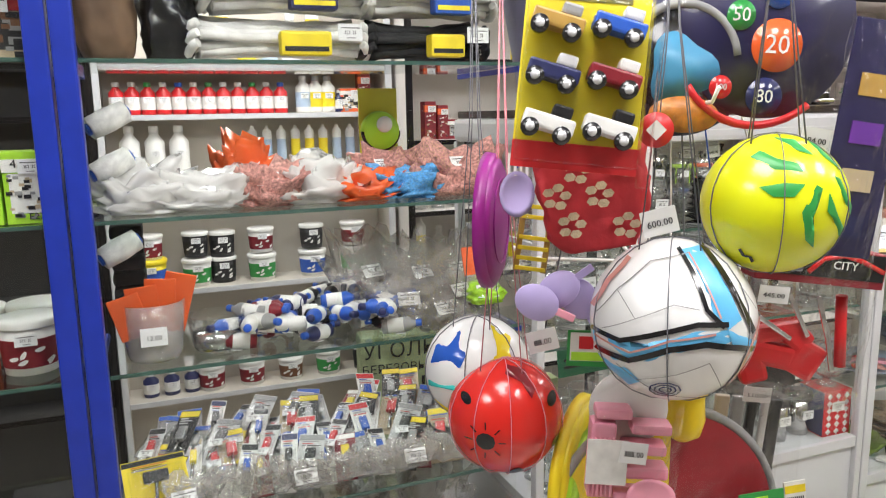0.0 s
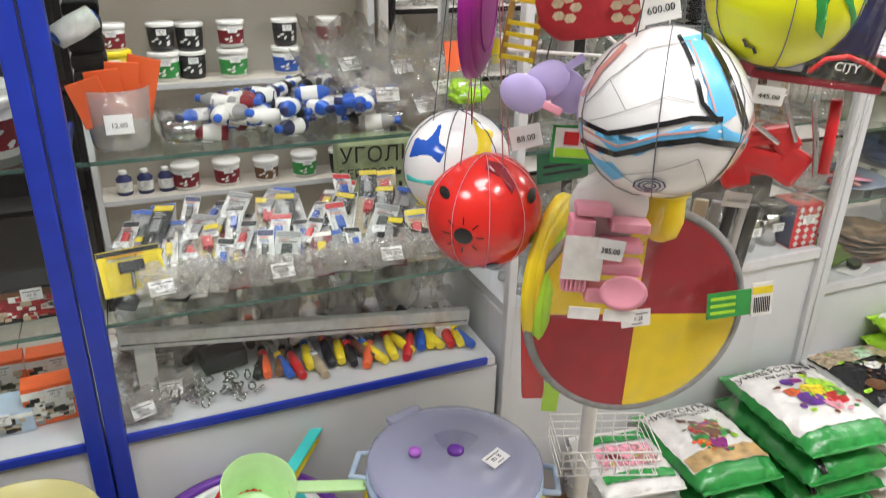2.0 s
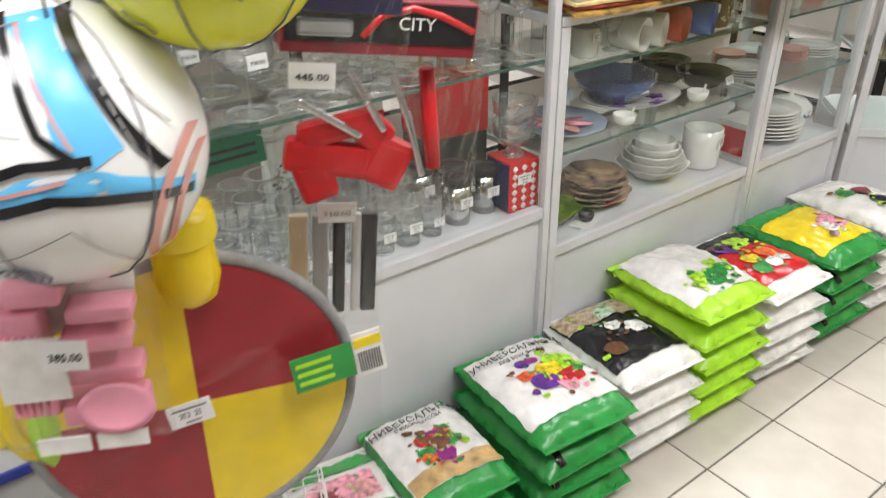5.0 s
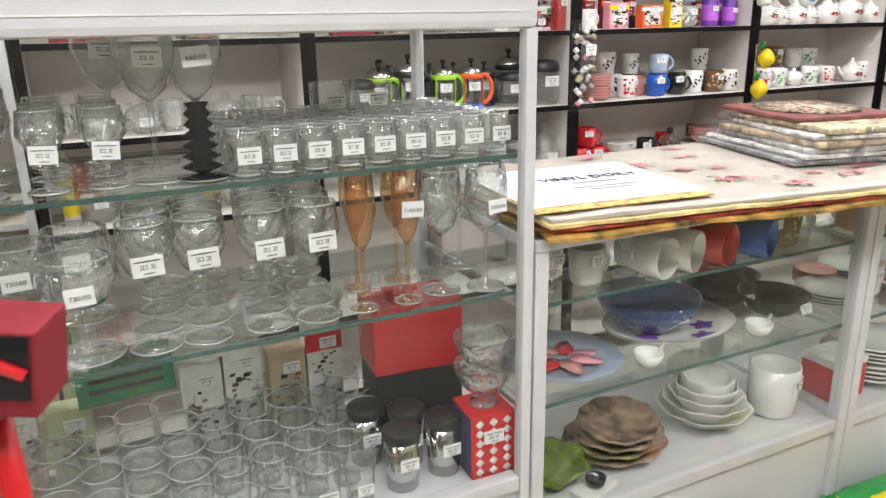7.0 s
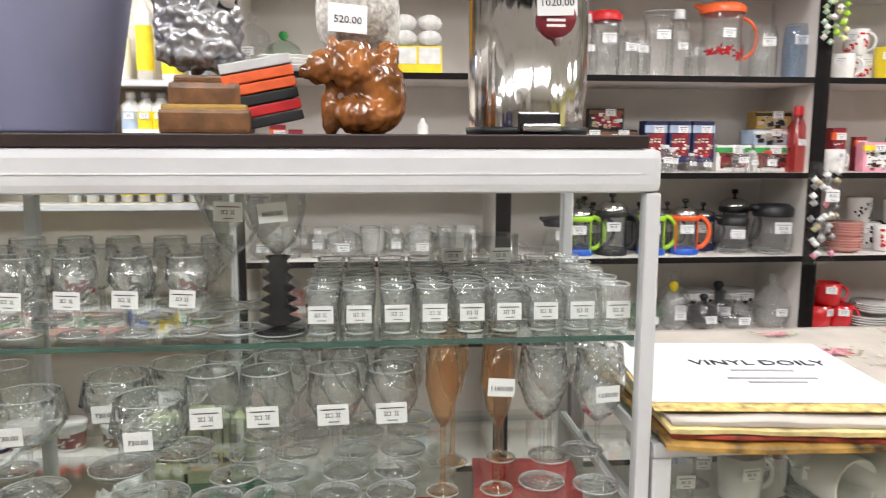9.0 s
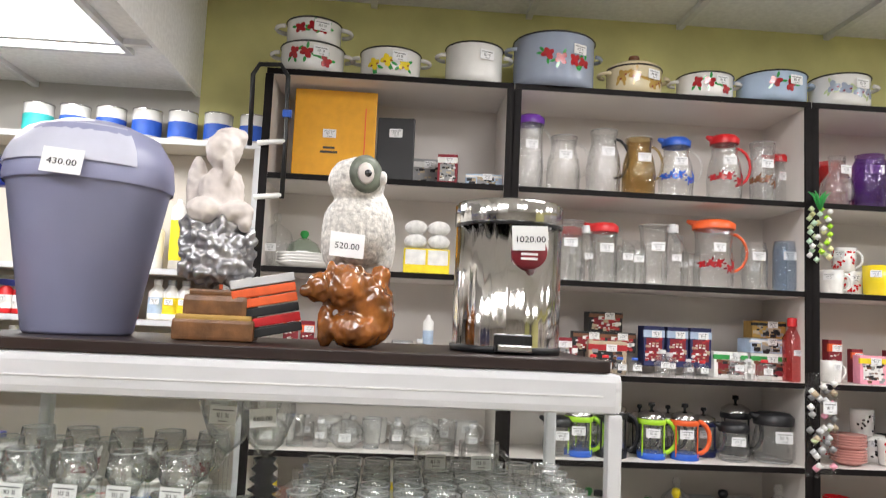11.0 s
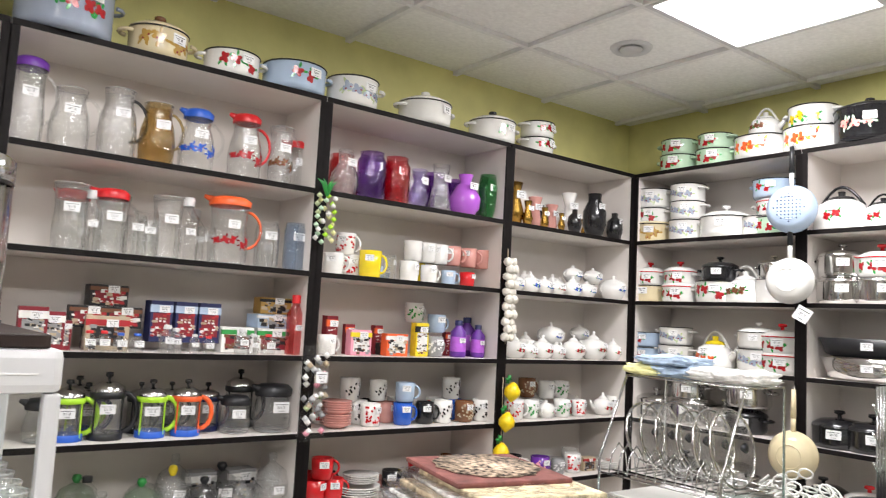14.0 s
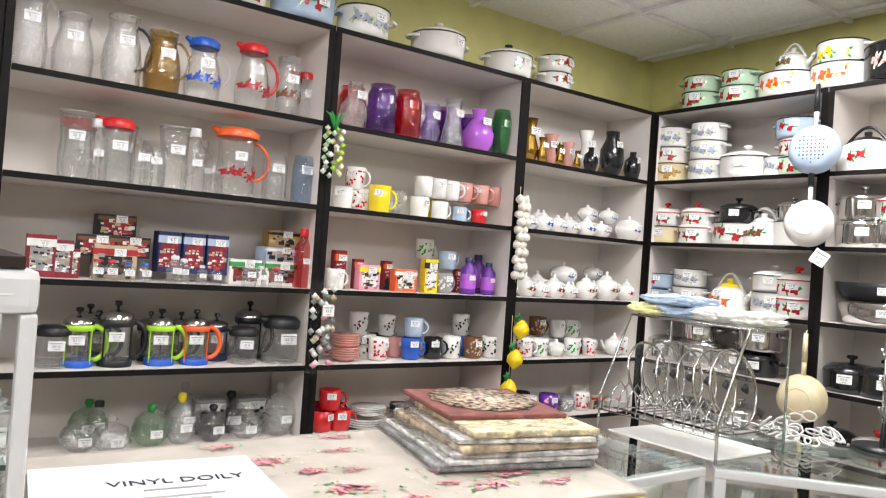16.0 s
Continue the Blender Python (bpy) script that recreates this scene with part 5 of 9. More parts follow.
put("p_dark", 3.040, 1.145, 0.851, -89, 1.12)
put("p_steel", 3.040, 0.900, 0.851, -88, 1.12)
put("p_dark", 3.040, 0.478, 0.851, -89, 1.12)
put("p_redrim", 3.040, 0.295, 0.851, -89, 1.12)


# ---- toy stand ----
SX, SYY = -0.980, -0.33
FACE = -24.0
MATTEWHITE = paint("white", "plastic")


def toy_stand():
    t = thing("display_stand", "white metal pole stand on four feet with a wire basket", "display stand", at=pose(SX, SYY, 0))
    part("pole", bm_tube([(0, 0, 0.03), (0, 0, 1.0), (0, 0, 1.95)], 0.015, 12), MATTEWHITE, t)
    for a in (8, 76, 148, 290):
        part("foot", bm_box(0.0, 0.28, -0.013, 0.013, 0.002, 0.028, 0.004), MATTEWHITE, t, at=pose(0, 0, 0, 0, 0, a))
    for z in (1.25, 1.5, 1.72, 1.9):
        for a in (20, 110, 200, 290):
            part("hook_arm", bm_tube([(0, 0, z), (0.20, 0, z + 0.01), (0.215, 0, z + 0.03)], 0.003, 6), MATTEWHITE, t, at=pose(0, 0, 0, 0, 0, a + z * 40))
    bk = part("wire_basket", bm_tube([(-0.16, -0.10, 0.53), (0.16, -0.10, 0.53), (0.16, 0.10, 0.53), (-0.16, 0.10, 0.53)], 0.004, 6, closed=True), MATTEWHITE, t, "white wire basket", at=pose(0.04, 0.0, 0.17, 0, 0, -20) @ Matrix.Scale(0.62, 4))
    for z in (0.44, 0.47, 0.50):
        part("wire", bm_tube([(-0.16, -0.10, z), (0.16, -0.10, z), (0.16, 0.10, z), (-0.16, 0.10, z)], 0.003, 5, closed=True), MATTEWHITE, bk)
    for k in range(8):
        x = -0.15 + k * 0.043
        part("wire", bm_tube([(x, -0.10, 0.53), (x, -0.10, 0.44), (x, 0.10, 0.44), (x, 0.10, 0.53)], 0.0025, 5), MATTEWHITE, bk)
    for k in range(2):
        part("wire_loop", bm_tube([(-0.1 + 0.1 * k, -0.1, 0.53), (-0.08 + 0.1 * k, -0.14, 0.50), (-0.06 + 0.1 * k, -0.1, 0.47)], 0.003, 5), MATTEWHITE, bk)


toy_stand()


def ball(name, label, r, at, base, turn=0):
    t = thing(name, label, "ball", "net-hung balls", at=at)
    bm = bmesh.new()
    bmesh.ops.create_uvsphere(bm, u_segments=40, v_segments=24, radius=r)
    for f in bm.faces:
        f.smooth = True
    part("skin", bm, base, t)
    return t


def on_ball(t, r, outline, m, name, label="", thick=0.0012):
    """A flat-coloured shape on a ball: outline points are (right, up) in radii as seen from the front (-y)."""
    bm = bmesh.new()
    n = len(outline)
    cx, cz = sum(p[0] for p in outline) / n, sum(p[1] for p in outline) / n

    def lift(u, v):
        q = min(u * u + v * v, 0.995)
        return Vector((u, -math.sqrt(1 - q), v)) * (r + thick)
    rings = [[bm.verts.new(lift(cx + (x - cx) * s, cz + (z - cz) * s)) for x, z in outline] for s in (0.25, 0.5, 0.75, 1.0)]
    mid = bm.verts.new(lift(cx, cz))
    for k in range(n):
        bm.faces.new((mid, rings[0][k], rings[0][(k + 1) % n])).smooth = True
        for a, b in zip(rings, rings[1:]):
            bm.faces.new((a[k], b[k], b[(k + 1) % n], a[(k + 1) % n])).smooth = True
    return part(name, bm, m, t, label)


def on_ball_line(t, r, pts, wide, m, name, label=""):
    """A drawn stroke over a ball, following points in radii seen from the front."""
    bm = bmesh.new()
    full = []
    for (a, b), (c, d) in zip(pts, pts[1:]):
        full += [(a + (c - a) * k / 5, b + (d - b) * k / 5) for k in range(5)]
    full.append(pts[-1])
    prev = None
    for i, (u, v) in enumerate(full):
        q = full[min(i + 1, len(full) - 1)]
        p = full[max(i - 1, 0)]
        dx, dz = q[0] - p[0], q[1] - p[1]
        l = math.hypot(dx, dz) or 1
        nx, nz = -dz / l * wide / 2, dx / l * wide / 2
        pair = []
        for s in (-1, 1):
            a, b = u + s * nx, v + s * nz
            qq = min(a * a + b * b, 0.99)
            pair.append(bm.verts.new(Vector((a, -math.sqrt(1 - qq), b)) * (r + 0.0018)))
        if prev:
            bm.faces.new((prev[0], prev[1], pair[1], pair[0])).smooth = True
        prev = pair
    return part(name, bm, m, t, label)


def net(t, r, m, top=0.5, n=5):
    """A string net: meridians round the ball drawn together above it."""
    for k in range(n):
        a = math.pi * k / n + 0.3
        pts = [((r + 0.002) * math.cos(u) * math.cos(a), (r + 0.002) * math.cos(u) * math.sin(a), (r + 0.002) * math.sin(u)) for u in [math.radians(x) for x in range(-90, 271, 15)]]
        part("net_string", bm_tube(pts, 0.0008, 4), m, t)
    for k in range(4):
        a = 1.57 * k + 0.5
        part("net_string", bm_tube([(0.5 * r * math.cos(a), 0.5 * r * math.sin(a), r * 0.87), (0.01 * math.cos(a), 0.02 + 0.01 * math.sin(a), r + top * 0.5), (0, 0.03, r + top)], 0.0011, 4), m, t)


STRING = mat("net_cord", (0.14, 0.14, 0.16), 0.6, vary=0.1)
PINKSTR = mat("pink_cord", (0.70, 0.25, 0.30), 0.6, vary=0.1)
BALLW = mat("white_leatherette", (0.80, 0.80, 0.79), 0.25, vary=0.03, scale=14, coat=0.3)
BALLY = mat("yellow_rubber", (0.72, 0.76, 0.01), 0.25, vary=0.05, scale=10, coat=0.2)
BALLR = mat("red_rubber", (0.72, 0.025, 0.018), 0.2, vary=0.06, scale=10, coat=0.3)

# the football: panel seams, then blue, black and red bands
R = 0.104
fb = ball("football", "white football with blue and black bands in a string net", R, pose(-1.126, -0.598, 1.236, -6, 0, FACE - 4), BALLW)
for pts in ([(-0.95, 0.1), (-0.72, 0.42), (-0.55, 0.12), (-0.88, -0.05)], [(-0.72, 0.42), (-0.35, 0.75), (0.1, 0.85)], [(-0.55, 0.12), (-0.15, 0.3), (0.12, 0.25)], [(-0.5, -0.62), (-0.2, -0.8), (0.25, -0.85)],
            [(0.25, -0.35), (0.5, -0.75)], [(0.62, 0.5), (0.85, 0.2)], [(0.5, 0.55), (0.7, 0.05)], [(-0.72, -0.45), (-0.5, -0.62), (-0.1, -0.5), (0.25, -0.35)]):
    on_ball_line(fb, R, pts, 0.010, paint("grey"), "panel_seam", "grey stitched seam")
SKY = mat("sky_blue_print", (0.12, 0.45, 0.75), 0.3, vary=0.05)
on_ball(fb, R, [(-0.97, -0.12), (-0.7, -0.22), (-0.3, -0.1), (0.1, 0.02), (0.45, 0.02), (0.6, -0.08), (0.35, -0.16), (0.0, -0.2), (-0.4, -0.36), (-0.75, -0.42), (-0.95, -0.25)], SKY, "blue_band", "sky blue band")
on_ball(fb, R, [(0.0, 0.88), (0.18, 0.55), (0.28, 0.2), (0.45, 0.02), (0.62, 0.12), (0.5, 0.4), (0.38, 0.7), (0.25, 0.92)], SKY, "blue_band", "sky blue band")
on_ball(fb, R, [(-0.9, -0.42), (-0.6, -0.5), (-0.45, -0.65), (-0.55, -0.75), (-0.8, -0.56)], SKY, "blue_band", "sky blue band")
on_ball(fb, R, [(0.45, 0.02), (0.75, -0.12), (0.93, -0.2), (0.9, -0.34), (0.68, -0.26), (0.5, -0.14)], SKY, "blue_band", "sky blue band")
for pts, w in (([(-0.98, -0.08), (-0.7, -0.15), (-0.3, -0.02), (0.1, 0.09), (0.45, 0.08)], 0.06), ([(-0.93, -0.32), (-0.6, -0.38), (-0.2, -0.2), (0.2, -0.13), (0.6, -0.2), (0.9, -0.28)], 0.07),
               ([(-0.02, 0.9), (0.1, 0.6), (0.2, 0.25), (0.4, 0.05)], 0.05), ([(0.28, 0.92), (0.45, 0.6), (0.6, 0.3), (0.8, -0.05)], 0.07)):
    on_ball_line(fb, R, pts, w, paint("black"), "black_band", "black curved band")
for pts, w in (([(-0.95, -0.16), (-0.6, -0.28), (-0.2, -0.1), (0.3, -0.02)], 0.025), ([(0.08, 0.85), (0.22, 0.5), (0.36, 0.15)], 0.02), ([(0.95, 0.15), (0.78, -0.2), (0.62, -0.6), (0.55, -0.8)], 0.05), ([(0.98, 0.02), (0.86, -0.25), (0.72, -0.6), (0.64, -0.75)], 0.035), ([(-0.97, 0.18), (-0.8, 0.5), (-0.55, 0.78)], 0.04)):
    on_ball_line(fb, R, pts, w, paint("rose"), "red_band", "faded red band")
for q in (0.05, 0.09, 0.13):
    on_ball_line(fb, R, [(-0.18 + q * 1.3 * math.cos(k * 0.7), -0.72 + q * 0.8 * math.sin(k * 0.7)) for k in range(10)], 0.018, paint("navy"), "printed_ring")
net(fb, R, STRING, 0.55, 3)

RY = 0.087
yb = ball("watermelon_ball", "yellow rubber ball with green brush strokes in a net", RY, pose(-1.010, -0.639, 1.382, 0, 0, FACE), BALLY)
for o in ([(-0.52, 0.7), (-0.4, 0.78), (0.0, 0.62), (0.05, 0.52), (-0.3, 0.55)], [(-0.5, 0.32), (-0.2, 0.38), (0.05, 0.36), (-0.1, 0.2), (-0.35, 0.2)], [(0.2, 0.35), (0.28, 0.3), (0.1, 0.0), (0.15, -0.3), (0.25, -0.5), (0.1, -0.38), (0.0, 0.0)],
          [(0.38, 0.25), (0.45, 0.1), (0.75, -0.3), (0.68, -0.4), (0.45, -0.1), (0.35, 0.0)], [(0.5, 0.45), (0.6, 0.4), (0.88, 0.0), (0.9, -0.12), (0.65, 0.1)], [(0.3, 0.9), (0.4, 0.85), (0.7, 0.5), (0.6, 0.55), (0.4, 0.7)], [(-0.15, 0.95), (0.1, 0.92), (0.25, 0.72), (0.05, 0.78)]):
    on_ball(yb, RY, o, paint("green", "plastic"), "green_stroke", "green brush stroke")
on_ball_line(yb, RY, [(-0.62, -0.55), (-0.55, -0.65), (-0.48, -0.66), (-0.42, -0.74)], 0.03, paint("black"), "printed_line")
net(yb, RY, STRING, 0.45, 3)

RR = 0.088
rb = ball("ladybird_ball", "red rubber ball with black dots in a net", RR, pose(-1.259, -0.380, 1.045, 0, 0, FACE + 5), BALLR)
for cx, cz, q in ((-0.42, -0.1, 0.15), (0.12, -0.78, 0.13), (0.82, -0.3, 0.12), (0.72, 0.45, 0.1), (-0.7, 0.5, 0.08)):
    on_ball(rb, RR, [(cx + q * math.cos(k * 0.628), cz + q * math.sin(k * 0.628)) for k in range(10)], paint("black"), "black_dot", "soft black dot")
on_ball(rb, RR, [(0.0, 0.97), (0.3, 0.9), (0.42, 0.65), (0.35, 0.55), (0.2, 0.78), (-0.05, 0.88)], paint("darkred"), "dark_patch")
for k in range(8):
    a = k * 0.785
    on_ball_line(rb, RR, [(-0.42 + 0.2 * math.cos(a), -0.1 + 0.2 * math.sin(a)), (-0.42 + 0.32 * math.cos(a), -0.1 + 0.32 * math.sin(a))], 0.02, paint("black"), "ray")
net(rb, RR, PINKSTR, 0.6)

R2 = 0.085
wb = ball("printed_ball", "white ball with blue and yellow panels behind the red one", R2, pose(-1.269, -0.300, 1.095, 0, 0, FACE), BALLW)
on_ball(wb, R2, [(-0.75, 0.55), (-0.3, 0.85), (-0.2, 0.5), (-0.3, 0.3), (-0.85, 0.25)], paint("blue"), "blue_panel")
on_ball(wb, R2, [(0.25, 0.92), (0.6, 0.72), (0.75, 0.2), (0.45, 0.1), (0.25, 0.4)], paint("yellow"), "yellow_panel")
on_ball(wb, R2, [(-0.8, -0.5), (-0.3, -0.45), (-0.2, -0.9), (-0.5, -0.8)], paint("yellow"), "yellow_panel")
on_ball(wb, R2, [(-0.9, -0.08), (-0.4, -0.02), (-0.4, -0.12), (-0.9, -0.2)], paint("teal"), "teal_mark")
net(wb, R2, STRING, 0.6, 3)


def film_bag(parent, w, h, d, at, seed=1):
    """A clear plastic sleeve: two creased sheets sealed at the sides."""
    bm = bmesh.new()
    N = 18
    for s in (-1, 1):
        g = []
        for i in range(N + 1):
            row = []
            for j in range(N + 1):
                u, v = i / N * 2 - 1, j / N * 2 - 1
                bulge = (1 - u * u) * (1 - v ** 4) * d / 2
                k = 0.007 * noise.noise(Vector((u * 3 + seed, v * 4, s * 9.0))) + 0.005 * noise.noise(Vector((u * 9, v * 3 + seed, s * 5.0))) + 0.004 * abs(noise.noise(Vector((u * 6 + v * 4, v * 2 + seed, s * 3.0))))
                row.append(bm.verts.new((u * w / 2, s * (bulge + 0.001) + k, v * h / 2)))
            g.append(row)
        for i in range(N):
            for j in range(N):
                bm.faces.new((g[i][j], g[i + 1][j], g[i + 1][j + 1], g[i][j + 1])).smooth = d < 0.03
    return part("plastic_bag", bm, FILM, parent, "clear creased plastic bag", at)


# the four-colour throwing disc in its bag
RW = 0.172
wh = thing("throwing_disc", "large red and yellow quartered disc in a clear bag", "toy disc", at=pose(-1.045, -0.50, 0.888, -3, 2, FACE + 8))
for k, c in ((0, "darkyellow"), (1, "red"), (2, "yellow"), (3, "red")):
    bm = bmesh.new()
    mid = [bm.verts.new((0, y, 0)) for y in (-0.006, 0.006)]
    arc = [[bm.verts.new(((RW - 0.006) * math.cos(math.radians(a)), y, (RW - 0.006) * math.sin(math.radians(a)))) for a in range(90 * k, 90 * k + 91, 6)] for y in (-0.006, 0.006)]
    for i in range(15):
        bm.faces.new((mid[0], arc[0][i], arc[0][i + 1]))
        bm.faces.new((mid[1], arc[1][i + 1], arc[1][i]))
    q = part("quarter", bm, mat("disc_red", (0.36, 0.018, 0.03), 0.5, vary=0.12, scale=40, bump=0.15) if k in (0, 2) else mat("disc_yellow", (0.88, 0.66, 0.01), 0.5, vary=0.06, scale=40, bump=0.15), wh, "quarter of coloured cloth")
part("rim", bm_tube([(RW * math.cos(math.radians(a)), 0, RW * math.sin(math.radians(a))) for a in range(0, 360, 6)], 0.0075, 8, closed=True), paint("grey", "cloth"), wh, "grey piping rim")
film_bag(wh, 0.42, 0.44, 0.05, pose(0, 0, -0.01), 3)
tag(wh, pose(-0.01, -0.030, 0.005, 0, -8), "", 0.046, 0.028)
lab = part("cardboard_label", bm_box(-0.045, 0.025, -0.034, -0.032, -0.022, 0.022), paint("green", "paper"), wh, "green hanging label", at=pose(0.145, 0, 0.03, 0, -8))
part("barcode_patch", bm_box(0.026, 0.06, -0.0345, -0.032, -0.026, 0.03), paint("white", "paper"), lab, "white barcode patch")
part("yellow_strip", bm_box(0.027, 0.059, -0.0352, -0.0346, 0.012, 0.024), paint("yellow", "paper"), lab)
bars = bmesh.new()
for k in range(9):
    bm_box(0.030 + 0.003 * k, 0.0313 + 0.003 * k, -0.0355, -0.0346, -0.02, 0.006, 0, bars)
tagged(part("barcode", bars, INK, lab, "black barcode lines"), kind="stuff")
for z in (0.012, 0.0, -0.012):
    part("printed_line", bm_box(-0.04, 0.0, -0.0348, -0.034, z - 0.0025, z + 0.0025), paint("lime", "paper"), lab)

# pink doll furniture in a bag
pk = thing("doll_furniture_set", "pink plastic doll furniture in a clear bag", "toy set", at=pose(-1.150, -0.545, 1.03, 0, 3, FACE))
PINK = paint("pink", "plastic")
for x0, x1, z0, z1, y in ((-0.055, -0.02, -0.06, 0.05, 0.0), (-0.02, 0.055, -0.075, -0.05, 0), (-0.015, 0.055, -0.03, -0.012, 0), (-0.01, 0.05, 0.005, 0.02, 0), (0.0, 0.055, 0.035, 0.05, 0), (-0.05, 0.0, 0.055, 0.07, 0)):
    part("pink_piece", bm_box(x0, x1, -0.018, 0.015, z0, z1, 0.005), PINK, pk)
for k in range(6):
    part("pink_slat", bm_box(-0.056 + 0.006 * k, -0.053 + 0.006 * k, -0.022, -0.018, -0.055, 0.03, 0.001), PINK, pk)
part("oval_tray", bm_lathe([(0, 0), (0.022, 0), (0.026, 0.006), (0.02, 0.004), (0, 0.003)], 20, sx=1.3), PINK, pk, at=pose(0.03, -0.024, -0.05, 80))
part("white_card", bm_box(-0.06, -0.005, -0.026, -0.024, -0.035, 0.03), paint("white", "paper"), pk, "white card")
for x in (-0.02, 0.03):
    part("paper_label", bm_box(x - 0.022, x + 0.022, -0.03, -0.028, -0.094, -0.076), paint("white", "paper"), pk)
part("backing_dome", bm_lathe([(0, 0), (0.055, 0), (0.055, 0.004), (0, 0.004)], 24), paint("white", "plastic"), pk, at=pose(0, 0.02, 0.06, 90))
film_bag(pk, 0.145, 0.22, 0.06, pose(0, 0, 0.0), 5)
tag(pk, pose(0.0, -0.036, 0.018, 0, 4), "385.00", 0.036, 0.03)

# yellow bat below the football
pin = thing("skittle", "yellow plastic toy skittle hanging upside down", "toy", at=pose(-1.034, -0.517, 1.063, 0, 0, FACE))
part("body", bm_lathe([(0, -0.045), (0.012, -0.044), (0.026, -0.034), (0.032, -0.012), (0.030, 0.02), (0.034, 0.06), (0, 0.065)], 24), mat("bright_yellow_plastic", (0.85, 0.62, 0.0), 0.3, vary=0.05), pin)
part("neck_band", bm_lathe([(0.0342, 0.03), (0.0355, 0.035), (0.0355, 0.05), (0.034, 0.055)], 20), paint("yellow", "plastic"), pin)

# blister card of toy trucks
cd = thing("toy_truck_card", "yellow blister card with six toy trucks", "toy set", at=pose(-1.267, -0.600, 1.537, -8, 6, FACE))
part("card", bm_box(-0.072, 0.072, 0.0, 0.003, -0.105, 0.125, 0.001), mat("yellow_card", (0.75, 0.62, 0.02), 0.45, vary=0.1, scale=30), cd)
part("red_foot", bm_box(-0.0725, 0.0725, -0.0012, 0.0, -0.106, -0.075), paint("red", "paper"), cd, "red printed strip")
part("dark_head", bm_box(-0.06, 0.05, -0.0012, 0.0, 0.088, 0.124), paint("black", "paper"), cd, "dark printed heading")
for i, (c1, c2) in enumerate((("gold", "grey"), ("blue", "silver"), ("navy", "silver"), ("darkred", "white"), ("white", "black"), ("white", "black"))):
    x, z = (-0.035 if i % 2 == 0 else 0.034), 0.056 - 0.057 * (i // 2)
    k = part("toy_truck", bm_box(-0.026, 0.026, -0.024, -0.002, -0.006, 0.010, 0.003), paint(c1, "plastic"), cd, "%s toy truck" % c1, at=pose(x, 0, z, 0, 12) @ Matrix.Scale(1.15, 4))
    part("cab", bm_box(0.0, 0.02, -0.022, -0.004, 0.010, 0.022, 0.003), paint(c2, "plastic"), k)
    for wx in (-0.017, 0.015):
        part("wheel", bm_lathe([(0, -0.004), (0.009, -0.004), (0.009, 0.004), (0, 0.004)], 14), paint("black"), k, at=pose(wx, -0.026, -0.008, 90))
        part("wheel_hub", bm_lathe([(0, 0), (0.005, 0), (0.004, 0.002), (0, 0.003)], 10), paint("silver"), k, at=pose(wx, -0.030, -0.008, 90))
bl = bm_box(-0.07, 0.07, -0.032, -0.001, -0.1, 0.086, 0.006)
part("blister", bl, FILM, cd, "clear plastic blister")
part("outer_blister", bm_box(0.072, 0.085, -0.02, 0.0, -0.12, 0.125, 0.004), FILM, cd)

# target board
tb = thing("target_board", "dark blue target board with round numbered fields in film", "game board", at=pose(-0.974, -0.520, 1.564, 0, 4, FACE + 6))
NAVY = mat("navy_print", (0.02, 0.018, 0.075), 0.35, vary=0.25, scale=25, coat=0.3)
disc = lambda r, y: bm_lathe([(0, 0), (r, 0), (r, y), (0, y)], 40)
part("board", disc(0.125, 0.004), NAVY, tb, at=pose(0.04, 0.0, 0.05, 90))
part("board_wing", disc(0.105, 0.004), NAVY, tb, at=pose(-0.075, 0.003, 0.0, 90))
part("pale_arc", bm_tube([(0.078 * math.cos(math.radians(a)), 0, 0.078 * math.sin(math.radians(a))) for a in range(10, 190, 10)], 0.007, 6), paint("grey", "plastic"), tb, at=pose(-0.075, -0.001, -0.005))
part("black_disc", disc(0.072, 0.002), paint("black"), tb, at=pose(-0.075, -0.0015, -0.005, 90))
part("blue_shape", bm_lathe([(0, 0), (0.045, 0), (0.047, 0.002), (0, 0.003)], 24, wave=lambda a, z: 1 + 0.18 * math.cos(3 * a)), mat("blue_print", (0.07, 0.30, 0.50), 0.4, vary=0.1), tb, "blue rounded shape", at=pose(-0.075, -0.002, -0.015, 90))
part("orange_shape", bm_lathe([(0, 0), (0.05, 0), (0.05, 0.002), (0, 0.002)], 24, sy=0.5), mat("orange_print", (0.55, 0.20, 0.03), 0.4, vary=0.3, scale=60), tb, at=pose(-0.065, -0.003, -0.075, 90))
for x, z, q, c, s, fs in ((0.0, 0.062, 0.020, "green", "50", 0.026), (0.055, 0.025, 0.036, "orange", "20", 0.036), (0.045, -0.045, 0.026, "navy", "80", 0.026), (-0.018, -0.035, 0.016, "red", "100", 0.012), (0.05, 0.095, 0.022, "blue", "30", 0.024)):
    p = part("number_field", disc(q, 0.0015), paint(c), tb, c + " round field", at=pose(x, -0.0045, z, 90))
    words(tb, s, fs, paint("white", "paper"), pose(x, -0.007, z), "number")
part("red_edge", bm_tube([(0.115 * math.cos(math.radians(a)), 0, 0.115 * math.sin(math.radians(a))) for a in range(215, 320, 9)], 0.006, 6), paint("red", "plastic"), tb, at=pose(0.03, -0.003, 0.03))
film_bag(tb, 0.33, 0.36, 0.04, pose(-0.01, 0, 0.03), 7)
tag(tb, pose(0.115, -0.03, -0.10, 0, 6), "94.00", 0.046, 0.032)

